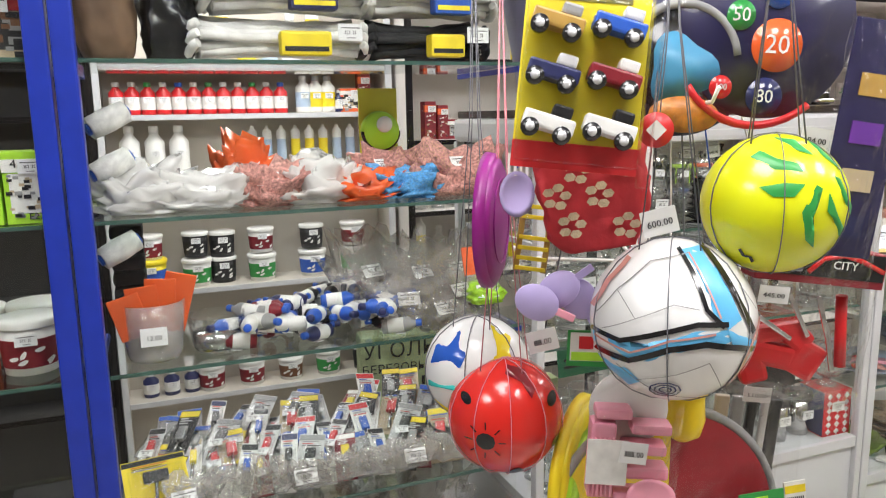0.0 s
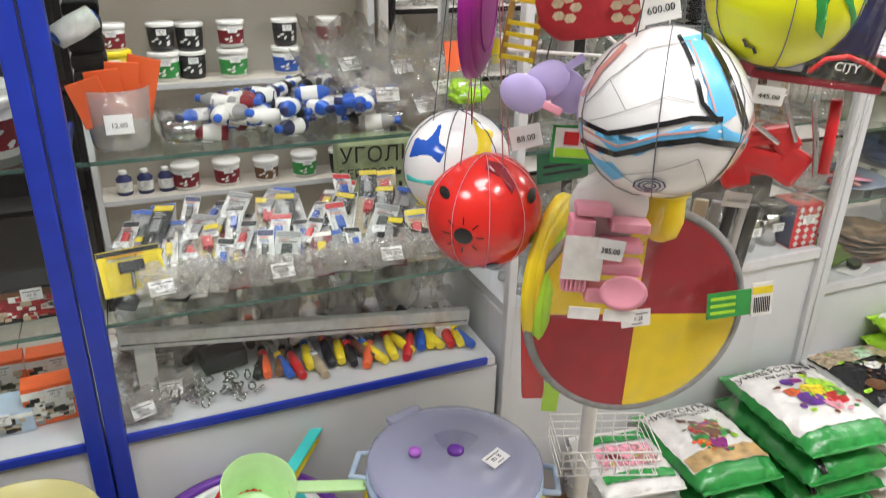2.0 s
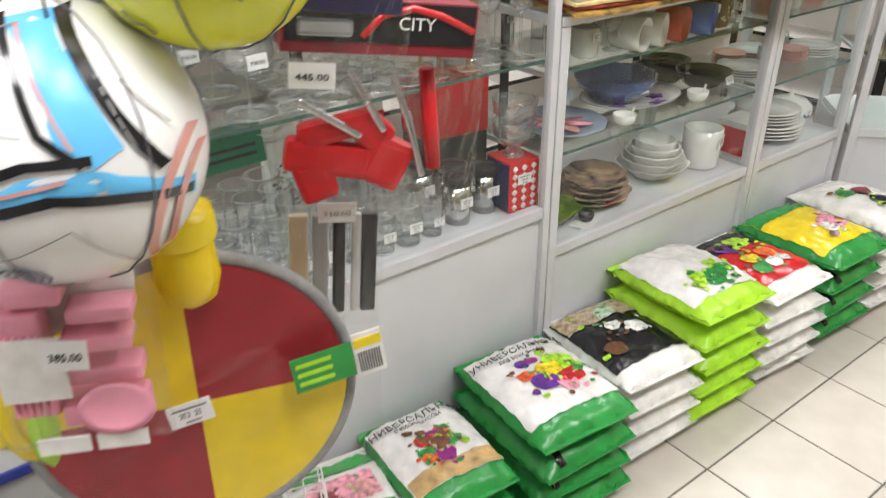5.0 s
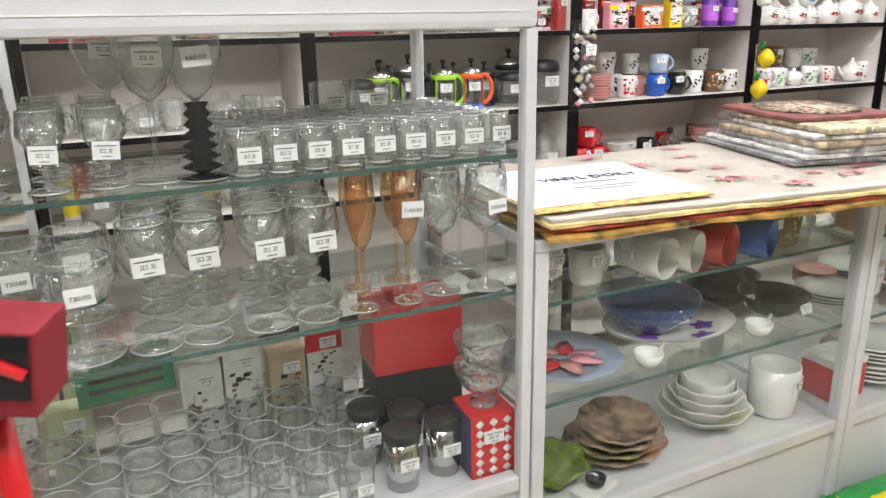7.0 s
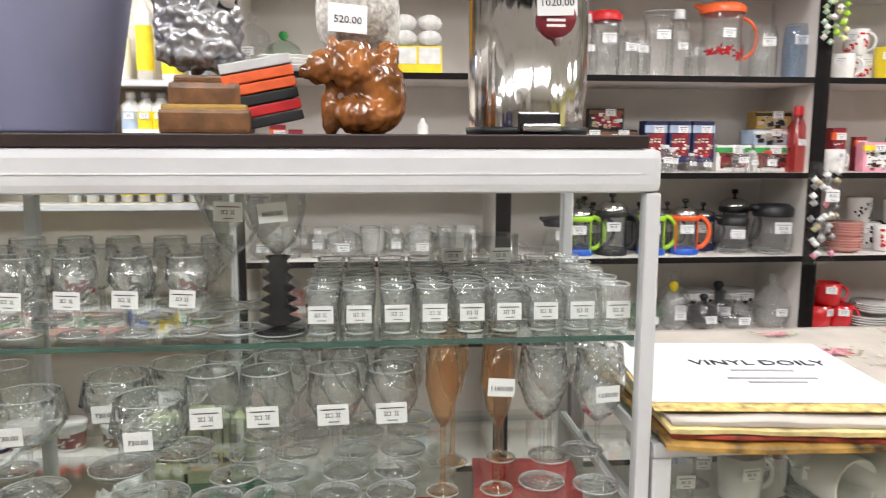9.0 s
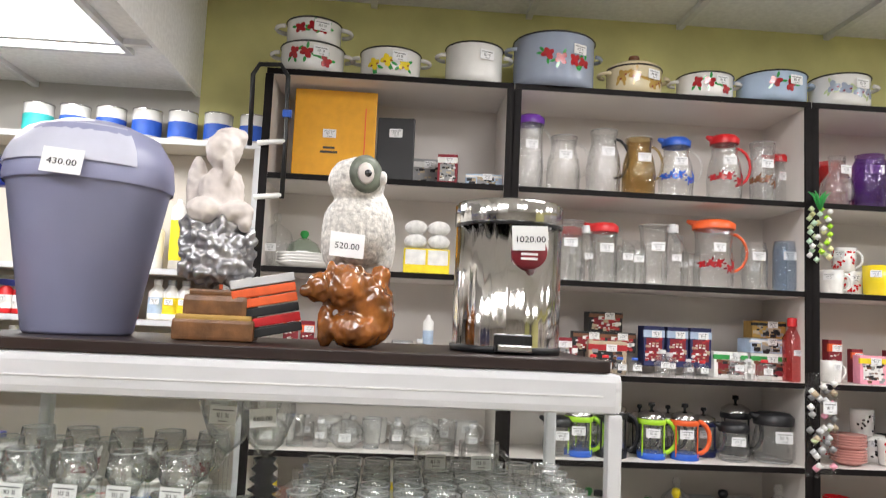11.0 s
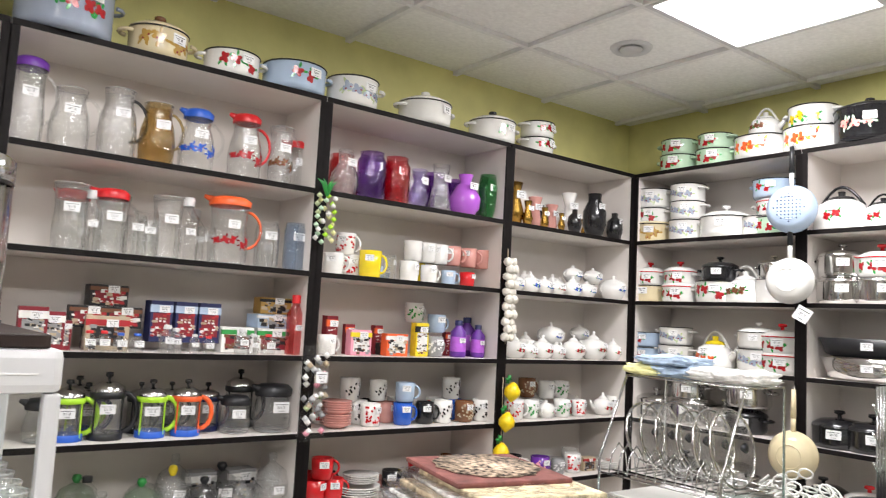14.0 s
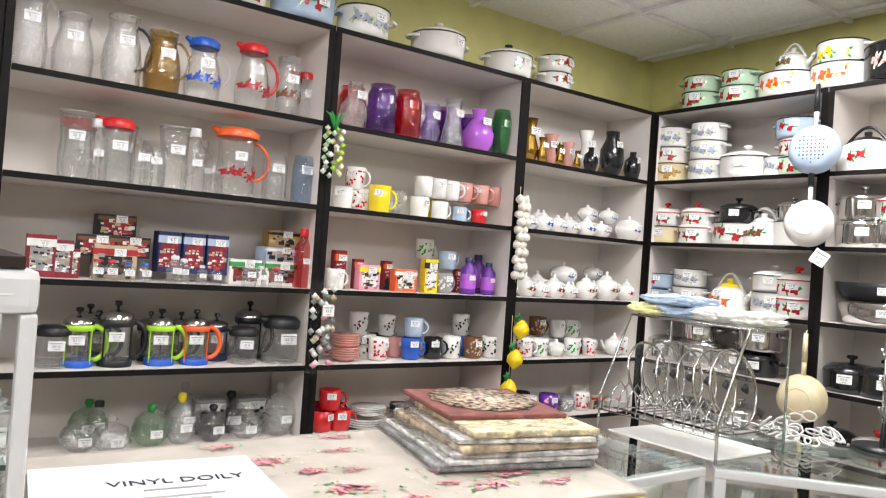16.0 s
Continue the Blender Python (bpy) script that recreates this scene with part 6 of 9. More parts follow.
# dark blue carded toy, tall
bc = thing("carded_toy", "dark blue backing card with small yellow pictures in film", "toy set", at=pose(-0.894, -0.660, 1.407, 0, 8, FACE + 10))
part("card", bm_box(-0.042, 0.042, 0, 0.003, -0.10, 0.20, 0.001), NAVY, bc)
for z, c in ((0.12, "gold"), (0.0, "beige"), (-0.06, "navy"), (0.06, "purple")):
    part("picture_square", bm_box(-0.022, 0.022, -0.0015, 0, z - 0.014, z + 0.014), paint(c, "paper"), bc)
film_bag(bc, 0.10, 0.34, 0.04, pose(0, 0, 0.03), 9)

# black and red box of a toy car
rc = thing("toy_car_box", "red and black toy car box with a window", "toy box", at=pose(-0.806, -0.540, 1.264, 0, 7, FACE + 4))
part("box_body", bm_box(-0.10, 0.10, 0.0, 0.05, -0.028, 0.026, 0.002), paint("darkred", "paper"), rc)
part("dark_panel", bm_box(-0.097, 0.097, -0.0012, 0.0, -0.016, 0.024), paint("black"), rc)
part("red_sweep", bm_tube([(-0.02, -0.002, -0.01), (0.0, -0.002, 0.012), (0.03, -0.002, 0.02), (0.06, -0.002, 0.014), (0.095, -0.002, 0.0)], 0.004, 6), paint("red"), rc)
part("car_picture", bm_box(-0.085, -0.03, -0.004, -0.001, -0.01, 0.006, 0.004), paint("grey"), rc)
words(rc, "CITY", 0.018, paint("white", "paper"), pose(0.035, -0.003, 0.004))
tag(rc, pose(-0.07, -0.01, -0.048), "445.00", 0.046, 0.026)

# red scoops and chrome toys in film
rs = thing("toy_kitchen_bag", "red and grey plastic toy pieces in a clear bag", "toy set", at=pose(-0.819, -0.470, 1.132, 0, 5, FACE))
for x, z, w, h, r in ((-0.02, -0.02, 0.05, 0.020, 8), (-0.035, -0.045, 0.022, 0.026, -20), (0.045, -0.025, 0.026, 0.030, 25), (-0.01, 0.015, 0.045, 0.014, -14), (0.03, 0.01, 0.02, 0.02, 40)):
    part("red_piece", bm_box(-w, w, -0.014, 0.012, -h, h, 0.009), paint("red", "plastic"), rs, at=pose(x, -0.01, z, 0, r))
for x, z, r in ((-0.02, 0.03, 30), (0.02, 0.05, 60), (0.06, 0.045, 70), (0.075, 0.0, 75)):
    part("grey_handle", bm_box(-0.04, 0.04, -0.03, -0.024, -0.004, 0.004, 0.003), paint("silver", "metal"), rs, at=pose(x, 0, z, 0, r))
part("red_tube", bm_tube([(0.085, -0.02, 0.085), (0.10, -0.02, -0.03)], 0.009, 8), paint("red", "plastic"), rs)
film_bag(rs, 0.20, 0.20, 0.08, pose(0.02, 0, 0.0), 11)
film_bag(rs, 0.12, 0.24, 0.05, pose(0.11, 0.02, 0.0, 0, 0, 15), 12)

kn = thing("toy_tool_bag", "grey and black toy tools in a clear sleeve", "toy set", at=pose(-0.821, -0.420, 0.957, 0, 5, FACE))
for x, c, w in ((-0.045, "beige", 0.012), (-0.018, "grey", 0.01), (0.006, "black", 0.008), (0.028, "silver", 0.006), (0.045, "black", 0.01)):
    part("toy_tool", bm_box(x - w, x + w, -0.006, 0.006, -0.085, 0.06, 0.004), paint(c, "plastic"), kn)
film_bag(kn, 0.13, 0.2, 0.04, pose(0, 0, -0.01), 13)
tag(kn, pose(0.0, -0.03, 0.075), "510.00", 0.046, 0.026)

# flowered pouch, purple dish, lilac bats and other small toys
pc = crumple(0.14, 0.03, 0.16, mat("red_flowered_cloth", (0.45, 0.02, 0.03), 0.7, vary=0.15, scale=30, bump=0.3), "toy_bag", "red fabric pouch printed with pale flowers", "toy bag", 5, tagtext=None, amp=0.2)
pc.matrix_basis = pose(-1.185, -0.520, 1.319, 0, -8, FACE)
for x, z in ((-0.035, 0.04), (0.005, 0.075), (0.035, 0.03), (-0.02, 0.11), (0.04, 0.11), (-0.05, 0.08)):
    b = bmesh.new()
    for k in range(5):
        a = k * 1.257
        vs = [b.verts.new((x + 0.012 * math.cos(a) + 0.008 * math.cos(j * 1.05), -0.018 - 0.0012 * k, z + 0.012 * math.sin(a) + 0.006 * math.sin(j * 1.05))) for j in range(6)]
        b.faces.new(vs)
    part("pale_flower", b, paint("beige", "cloth"), pc, "pale printed flower")
tag(pc, pose(0.075, -0.03, 0.03, 0, -6), "600.00", 0.046, 0.034)


def frisbee(r, c, label, at):
    t = thing("frisbee", label, "frisbee", "throwing discs", at=at)
    part("plate", bm_lathe([(0, 0.006), (r * 0.8, 0.004), (r * 0.93, -0.002), (r * 0.88, -0.004), (0, 0)], 36), paint(c, "plastic"), t)
    part("rim", bm_lathe([(r * 0.93, -0.002), (r * 0.985, -0.006), (r, -0.018), (r * 0.95, -0.017), (r * 0.89, -0.004)], 36), paint(c, "plastic"), t)
    part("groove", bm_tube([(r * 0.62 * math.cos(k * 0.2618), r * 0.62 * math.sin(k * 0.2618), 0.0055) for k in range(24)], 0.0012, 4, closed=True), paint(c, "plastic"), t)


frisbee(0.102, "magenta", "purple plastic throwing disc hanging edge-on", pose(-1.259, -0.360, 1.342, 90, 6, 54))
frisbee(0.125, "yellow", "yellow plastic disc behind the toys", pose(-1.125, -0.40, 0.93, 90, 0, 40))
frisbee(0.115, "lime", "lime plastic disc behind the toys", pose(-1.105, -0.42, 0.90, 90, 0, 30))
solid("red_toy_strip", bm_box(-0.02, 0.02, -0.01, 0.01, -0.09, 0.09, 0.005), paint("red", "plastic"), "red plastic toy blade", "toy", at=pose(-1.14, -0.36, 0.75, 0, -4, FACE))
solid("green_card", bm_box(-0.014, 0.014, -0.003, 0.003, -0.03, 0.05, 0.002), paint("lime", "paper"), "green and yellow printed toy card", "toy card", at=pose(-1.12, -0.40, 0.68, 0, 3, FACE))
for k, (x, y, rr, s) in enumerate(((985, 525, 25, 1.0), (1020, 545, -35, 0.8), (960, 545, 60, 0.9))):
    t = thing("toy_bat", "lilac plastic toy bat with a short handle", "toy bat", "toy bats", at=pose(-1.235, -0.500, 1.246, 0, 0, FACE) @ pose((k - 1) * 0.03, 0.01 * k, (k % 2) * 0.015, 0, rr) @ Matrix.Scale(0.66, 4))
    part("blade", bm_lathe([(0, -0.004), (0.036, -0.004), (0.038, 0), (0.036, 0.004), (0, 0.004)], 24, sx=1.25), paint("lilac", "plastic"), t, at=pose(0, 0, 0, 90))
    part("grip", bm_box(0.042, 0.085, -0.004, 0.004, -0.008, 0.008, 0.003), paint("pink" if k == 0 else "lilac", "plastic"), t)
ch = thing("toy_chair", "yellow wooden doll chair hanging in film", "toy chair", at=pose(-1.231, -0.420, 1.323, 0, 8, FACE))
for x in (-0.02, 0.02):
    part("leg", bm_box(x - 0.004, x + 0.004, -0.004, 0.004, -0.05, 0.05, 0.001), paint("gold", "paper"), ch)
for z in (-0.045, -0.03, -0.015, 0.0, 0.03, 0.045):
    part("slat", bm_box(-0.022, 0.022, -0.007, -0.004, z - 0.003, z + 0.003, 0.001), paint("yellow", "paper"), ch)
film_bag(ch, 0.08, 0.16, 0.03, pose(0, 0, 0.01), 15)
pf = thing("toy_forks", "pale pink plastic toy fork and spoon in film", "toy cutlery", at=pose(-1.274, -0.450, 1.401, 0, 0, FACE))
part("spoon", bm_lathe([(0, 0), (0.02, 0.002), (0.024, 0.01), (0.018, 0.004), (0, 0.003)], 18, sy=1.3), paint("lilac", "plastic"), pf, at=pose(0, 0, -0.01, 85))
for k in range(4):
    part("prong", bm_box(-0.012 + 0.008 * k, -0.008 + 0.008 * k, -0.004, 0, 0.015, 0.045, 0.001), paint("white", "plastic"), pf)
pic = thing("picture_card", "small green and white picture card", "card", at=pose(-1.180, -0.500, 1.173, 0, 2, FACE))
part("card", bm_box(-0.036, 0.036, 0, 0.002, -0.026, 0.026), paint("green", "paper"), pic)
part("white_field", bm_box(-0.032, 0.032, -0.001, 0, -0.018, 0.023), paint("white", "paper"), pic)
part("red_mark", bm_box(-0.02, 0.0, -0.002, -0.001, 0.0, 0.018, 0.0), paint("red", "paper"), pic)
part("green_mark", bm_box(-0.03, 0.03, -0.002, -0.001, -0.017, -0.005, 0.0), paint("lime", "paper"), pic)
tg = thing("hanging_tag", "white hanging price tag on a string", "price tag", at=pose(-1.205, -0.40, 1.16, 0, -14, FACE))
tag(tg, pose(0, 0, 0), "88.00", 0.046, 0.034)
hrt = solid("badge", bm_lathe([(0, 0), (0.022, 0), (0.022, 0.004), (0, 0.004)], 24), paint("red", "plastic"), "round red badge with a white heart shape", "badge", at=pose(-1.147, -0.580, 1.476, 90, 0, FACE))
part("white_heart", bm_box(-0.009, 0.009, -0.009, 0.009, 0.0042, 0.0055), paint("white", "paper"), hrt, at=pose(0, 0, 0, 0, 0, 45))

# strings that hold the toys
for k, (x, y, z) in enumerate(((-1.03, -0.517, 1.13), (-1.15, -0.545, 1.14), (-1.045, -0.50, 1.10), (-0.93, -0.47, 1.25), (-1.2, -0.40, 1.18), (-1.1, -0.46, 1.2), (-0.86, -0.5, 1.3), (-1.25, -0.40, 1.42), (-1.13, -0.55, 1.45), (-0.95, -0.5, 1.5))):
    solid("hanging_string", bm_tube([(x, y, z), (SX + (x - SX) * 0.5, SYY + (y - SYY) * 0.6, 1.6), (SX + (x - SX) * 0.3, SYY + (y - SYY) * 0.4, 1.92)], 0.0013, 5), (STRING, PINKSTR, paint("white", "plastic"), paint("blue", "plastic"))[k % 4], "thin cord holding a toy on the stand", "string", "hanging strings")


# ---- on the floor: basins, bowls and buckets ----
def basin(r, h, c, rimc, at, oval=1.0, name="basin", label="", holes=False, rim=0.016):
    t = thing(name, label or "%s plastic basin with a %s rim" % (c, rimc), "basin", "plastic basins", at=at)
    part("bowl", bm_lathe([(0, 0), (r * 0.68, 0), (r * 0.74, 0.01), (r * 0.95, h - 0.01), (r * 0.92, h - 0.01), (r * 0.70, 0.014), (0, 0.008)], 40, sy=oval), paint(c, "plastic"), t)
    part("rim", bm_lathe([(r * 0.92, h - 0.012), (r * 0.93, h), (r * 0.96, h + 0.004), (r + rim * 0.5, h - 0.002), (r + rim * 0.6, h - 0.016), (r * 0.98, h - 0.014)], 40, sy=oval), paint(rimc, "plastic"), t, rimc + " rolled rim")
    if holes:
        for k in range(9):
            a = math.radians(150 + 11 * k)
            part("rim_hole", bm_lathe([(0, 0), (0.006, 0), (0.006, 0.001), (0, 0.001)], 10), paint("white", "plastic"), t, at=pose((r + 0.001) * math.cos(a), (r + 0.001) * math.sin(a) * oval, h + 0.0035))
    return t


BX, BY = -1.645, -0.172
for k, (c, rc) in enumerate((("lightblue", "teal"), ("pink", "pink"), ("white", "orange"), ("white", "purple"), ("white", "teal"))):
    basin(0.175, 0.12, c, rc, pose(BX + 0.008 * (k % 2) + 0.01, BY - 0.004 * k, 0.002 + 0.036 * k, 0, 0, 3 * k - 6), 0.82, label="%s-rimmed plastic basin in a nested stack" % rc)
basin(0.184, 0.12, "white", "purple", pose(BX, BY + 0.006, 0.226, 5, 2, 0), 0.88, holes=True, label="large white basin with a punched purple rim, tipped forward", rim=0.022)
basin(0.146, 0.095, "white", "white", pose(BX + 0.002, BY + 0.008, 0.256, 5, 2, 0), 0.88, label="smaller white basin lying inside the purple-rimmed one")


def dipper(c, r, h, at, length=0.14, m=None):
    t = thing("dipper", "%s plastic dipper with a flat handle" % c, "dipper", "dippers", at=at)
    part("cup", shell([(r * 0.78, 0), (r * 0.85, 0.006), (r, h)], 28, 0.003), m or paint(c, "plastic"), t)
    part("handle", bm_box(r - 0.004, r + length, -0.012, 0.012, h - 0.014, h - 0.004, 0.003), m or paint(c, "plastic"), t)
    part("hang_eye", bm_tube([(r + length + 0.008 * math.cos(k * 0.785), 0.008 * math.sin(k * 0.785), h - 0.009) for k in range(8)], 0.004, 6, closed=True), m or paint(c, "plastic"), t)
    return t


SHEER = mat("sheer_green_plastic", (0.42, 0.66, 0.30), 0.3, vary=0.05)
dipper("yellow", 0.088, 0.085, pose(BX + 0.03, BY + 0.02, 0.275, 14, -6, 52), 0.16)
dipper("teal", 0.090, 0.085, pose(BX + 0.028, BY + 0.02, 0.302, 14, -6, 50), 0.16)
dipper("red", 0.076, 0.08, pose(BX + 0.025, BY + 0.015, 0.330, 10, 8, -55), 0.11)
gd = dipper("khaki", 0.072, 0.12, pose(BX + 0.02, BY + 0.02, 0.352, 18, 10, -8), 0.13, SHEER)
tag(gd, pose(0.0, -0.058, 0.05, -5, 0, 10))

CX, CY = -1.235, -0.255
basin(0.165, 0.27, "darkred", "darkred", pose(CX, CY, 0.002), name="bucket", label="dark red plastic bucket standing on the floor")
basin(0.175, 0.11, "black", "black", pose(CX, CY, 0.20), label="black plastic bowl nested in a bucket")
basin(0.178, 0.11, "lime", "green", pose(CX, CY, 0.245), label="bright green plastic bowl in the stack")
basin(0.174, 0.11, "yellow", "yellow", pose(CX, CY, 0.29), label="yellow plastic bowl in the stack")
lb = basin(0.170, 0.11, "lightblue", "lightblue", pose(CX, CY, 0.325), label="pale blue plastic bowl with loop handles")
for a in (-25, 150):
    part("loop_handle", bm_tube([(0.165, -0.04, 0.1), (0.205, -0.035, 0.095), (0.205, 0.035, 0.095), (0.165, 0.04, 0.1)], 0.007, 8), paint("lightblue", "plastic"), lb, at=pose(0, 0, 0, 0, 0, a))
basin(0.160, 0.10, "purple", "purple", pose(CX, CY, 0.352), label="purple plastic bowl in the stack")
HAZY = clear("milky_lid_plastic", (0.78, 0.80, 0.92), 0.25, 1.4, gain=0.8, haze=0.36, hazecol=(0.62, 0.64, 0.78))
ld = thing("round_cover", "milky lilac plastic lid with a purple valve", "lid", at=pose(CX, CY, 0.4575, 2, 0, 0))
part("plate", bm_lathe([(0, 0.026), (0.02, 0.026), (0.022, 0.02), (0.07, 0.02), (0.075, 0.014), (0.12, 0.018), (0.15, 0.012), (0.165, 0.004), (0.176, 0.0), (0.176, -0.004), (0.15, 0.004), (0, 0.008)], 40), HAZY, ld)
part("valve", bm_lathe([(0, 0.034), (0.012, 0.034), (0.017, 0.03), (0.017, 0.024), (0, 0.024)], 20), paint("purple"), ld, "dark purple valve")
part("vent", bm_lathe([(0, 0.026), (0.012, 0.026), (0.013, 0.018), (0, 0.018)], 16), paint("violet"), ld, "violet vent", at=pose(-0.075, 0.03, 0))
for a in (-75, 105):
    part("clip", bm_box(-0.04, 0.04, 0.165, 0.19, -0.012, 0.004, 0.004), HAZY, ld, at=pose(0, 0, 0, 0, 0, a - 90))
tag(ld, pose(0.07, -0.04, 0.0195, -88, 0, 25), "", 0.05, 0.034)

LEM = clear("sheer_yellow_plastic", (0.85, 0.84, 0.55), 0.2, 1.4, gain=0.8, haze=0.6, hazecol=(0.80, 0.76, 0.36))
for k, c in enumerate(("green", "brown", "orange", "blue")):
    basin(0.145, 0.16, c if k else "green", c, pose(-2.015, -0.215, 0.002 + 0.075 * k), label="%s plastic bucket nested in a stack" % c, name="bucket")
yk = thing("bucket", "sheer pale yellow plastic bucket on a stack", "basin", "plastic basins", at=pose(-2.015, -0.215, 0.285))
part("body", shell([(0.105, 0), (0.11, 0.01), (0.142, 0.22)], 36, 0.003), LEM, yk)
part("inner_tub", shell([(0.09, 0.012), (0.11, 0.02), (0.128, 0.15)], 32, 0.003), paint("palelemon", "plastic"), yk, "opaque pale yellow inner tub")
tag(yk, pose(0.01, -0.135, 0.1, 5, 0, 10))

# ---- on the floor: bags of potting soil ----
def bag_height(u, v, t, seed):
    k = (max(0, 1 - abs(u) ** 3.5) ** 0.5) * (max(0, 1 - abs(v) ** 3.0) ** 0.5)
    return t / 2 * k * (1 + 0.22 * noise.noise(Vector((u * 2 + seed, v * 2, seed))) + 0.10 * noise.noise(Vector((u * 6 + seed, v * 5, seed)))) + 0.004 * noise.noise(Vector((u * 7 + seed, v * 7, 1.0))) - 0.008 * (abs(u) ** 2 + abs(v) ** 2) * abs(noise.noise(Vector((u * 4 + v * 3 + seed, v * 5 - u * 4, 2.0))))


def soil_bag(w, l, t, body, seed, at, top=None, prints=(), text="", second="", bands=(), label="", textc="black"):
    """A filled plastic sack lying flat, long way along y, with seamed ends and a printed upper side."""
    th = thing("soil_bag", label, "soil bag", "stacked soil bags", at=at)
    bm = bmesh.new()
    N, M = 20, 26
    for s in (1, -1):
        g = [[bm.verts.new((u * w / 2 * (1 - 0.05 * abs(v) ** 3 + 0.05 * noise.noise(Vector((seed, v * 9, u)))), v * l / 2 * (1 + 0.07 * noise.noise(Vector((u * 9, seed, v)))), t / 2 + s * bag_height(u, v, t, seed))) for v in [j / M * 2 - 1 for j in range(M + 1)]] for u in [i / N * 2 - 1 for i in range(N + 1)]]
        for i in range(N):
            for j in range(M):
                bm.faces.new((g[i][j], g[i + 1][j], g[i + 1][j + 1], g[i][j + 1])).smooth = True
    bmesh.ops.remove_doubles(bm, verts=bm.verts, dist=0.0015)
    part("sack", bm, body, th)
    for e in (-1, 1):
        part("seam", bm_box(-w * 0.47, w * 0.47, e * l / 2 - 0.008, e * l / 2 + 0.010, t / 2 - 0.0015, t / 2 + 0.0015), body, th)

    def panel(u0, u1, v0, v1, m, name, lift=0.0015, lab=""):
        b = bmesh.new()
        n = 30
        g = [[b.verts.new(((u0 + (u1 - u0) * i / n) * w / 2 * (1 - 0.05 * abs(v0 + (v1 - v0) * j / n) ** 3), (v0 + (v1 - v0) * j / n) * l / 2, t / 2 + lift + bag_height(u0 + (u1 - u0) * i / n, v0 + (v1 - v0) * j / n, t, seed))) for j in range(n + 1)] for i in range(n + 1)]
        for i in range(n):
            for j in range(n):
                b.faces.new((g[i][j], g[i + 1][j], g[i + 1][j + 1], g[i][j + 1])).smooth = True
        return part(name, b, m, th, lab)
    if top:
        panel(-0.92, 0.92, -0.72, 0.86, top, "printed_face", 0.004, "printed upper face")
    for u0, u1, v0, v1, m in bands:
        panel(u0, u1, v0, v1, m, "print_band", 0.0062)
    rn = random.Random(seed)
    fine = [(cu + rn.uniform(-0.5, 0.5) * r * 3 / w * 2, cv + rn.uniform(-0.5, 0.5) * r * 3 / l * 2, r * rn.uniform(0.15, 0.34), rn.choice((c, c, c, "green", "lime", "brown"))) for cu, cv, r, c in prints for _ in range(6)]
    for cu, cv, r, c in list(prints) + fine:
        if abs(cu) > 0.85 or abs(cv) > 0.8:
            continue
        b = bmesh.new()
        ring = []
        for k in range(14):
            a = 2 * math.pi * k / 14
            u, v = cu + r * math.cos(a) * (1 + 0.12 * math.sin(a * 3 + rn.random())) * 2 / w, cv + r * math.sin(a) * (1 + 0.15 * math.cos(2 * a + rn.random())) * 2 / l
            ring.append(b.verts.new((u * w / 2, v * l / 2, t / 2 + 0.0078 + bag_height(u, v, t, seed))))
        mid = b.verts.new((cu * w / 2, cv * l / 2, t / 2 + 0.0085 + bag_height(cu, cv, t, seed)))
        for k in range(14):
            b.faces.new((mid, ring[k], ring[(k + 1) % 14])).smooth = True
        part("printed_fruit", b, mat(c + "_print", COLORS[c], 0.35, vary=0.45, scale=55) if (c, "print") not in CACHE else CACHE[(c, "print")], th, c + " printed fruit or flower")
    for line, size, cv in ((text, 0.029, 0.62), (second, 0.015, 0.47)):
        if line:
            o = words(th, line, size, paint(textc, "paper"), Matrix.Identity(4))
            o.matrix_basis = Matrix.Identity(4)
            for vt in o.data.vertices:
                x, y = vt.co.x, vt.co.y + cv * l / 2
                vt.co = (x, y, t / 2 + 0.0115 + vt.co.z + bag_height(2 * x / w, 2 * y / l, t, seed))
    return th


for c in ("green", "red", "yellow", "orange", "purple", "magenta", "pink", "brown", "beige", "lime", "black", "white", "mint", "darkred", "rose"):
    CACHE[(c, "print")] = mat(c + "_print", COLORS[c], 0.32, vary=0.45, scale=70)
GBAG, WBAG, KBAG, LBAG, TBAG = (paint(c, "bag") for c in ("green", "white", "black", "lime", "green"))
VEG = ((-0.3, 0.05, 0.022, "orange"), (0.05, 0.3, 0.016, "magenta"), (-0.15, 0.32, 0.016, "purple"), (0.15, 0.02, 0.032, "yellow"), (0.45, 0.12, 0.04, "lime"), (-0.1, -0.18, 0.034, "purple"), (0.42, -0.22, 0.032, "red"), (0.2, -0.36, 0.026, "pink"), (0.0, -0.05, 0.018, "green"), (0.6, -0.1, 0.02, "green"))
BASKET = ((0.05, 0.0, 0.04, "brown"), (-0.2, 0.05, 0.02, "red"), (0.05, 0.1, 0.022, "magenta"), (0.25, 0.05, 0.02, "orange"), (0.1, -0.12, 0.03, "beige"), (-0.3, -0.2, 0.02, "green"), (0.3, -0.1, 0.02, "green"), (0.0, -0.32, 0.024, "magenta"), (-0.3, -0.3, 0.02, "orange"), (0.3, 0.2, 0.016, "green"))
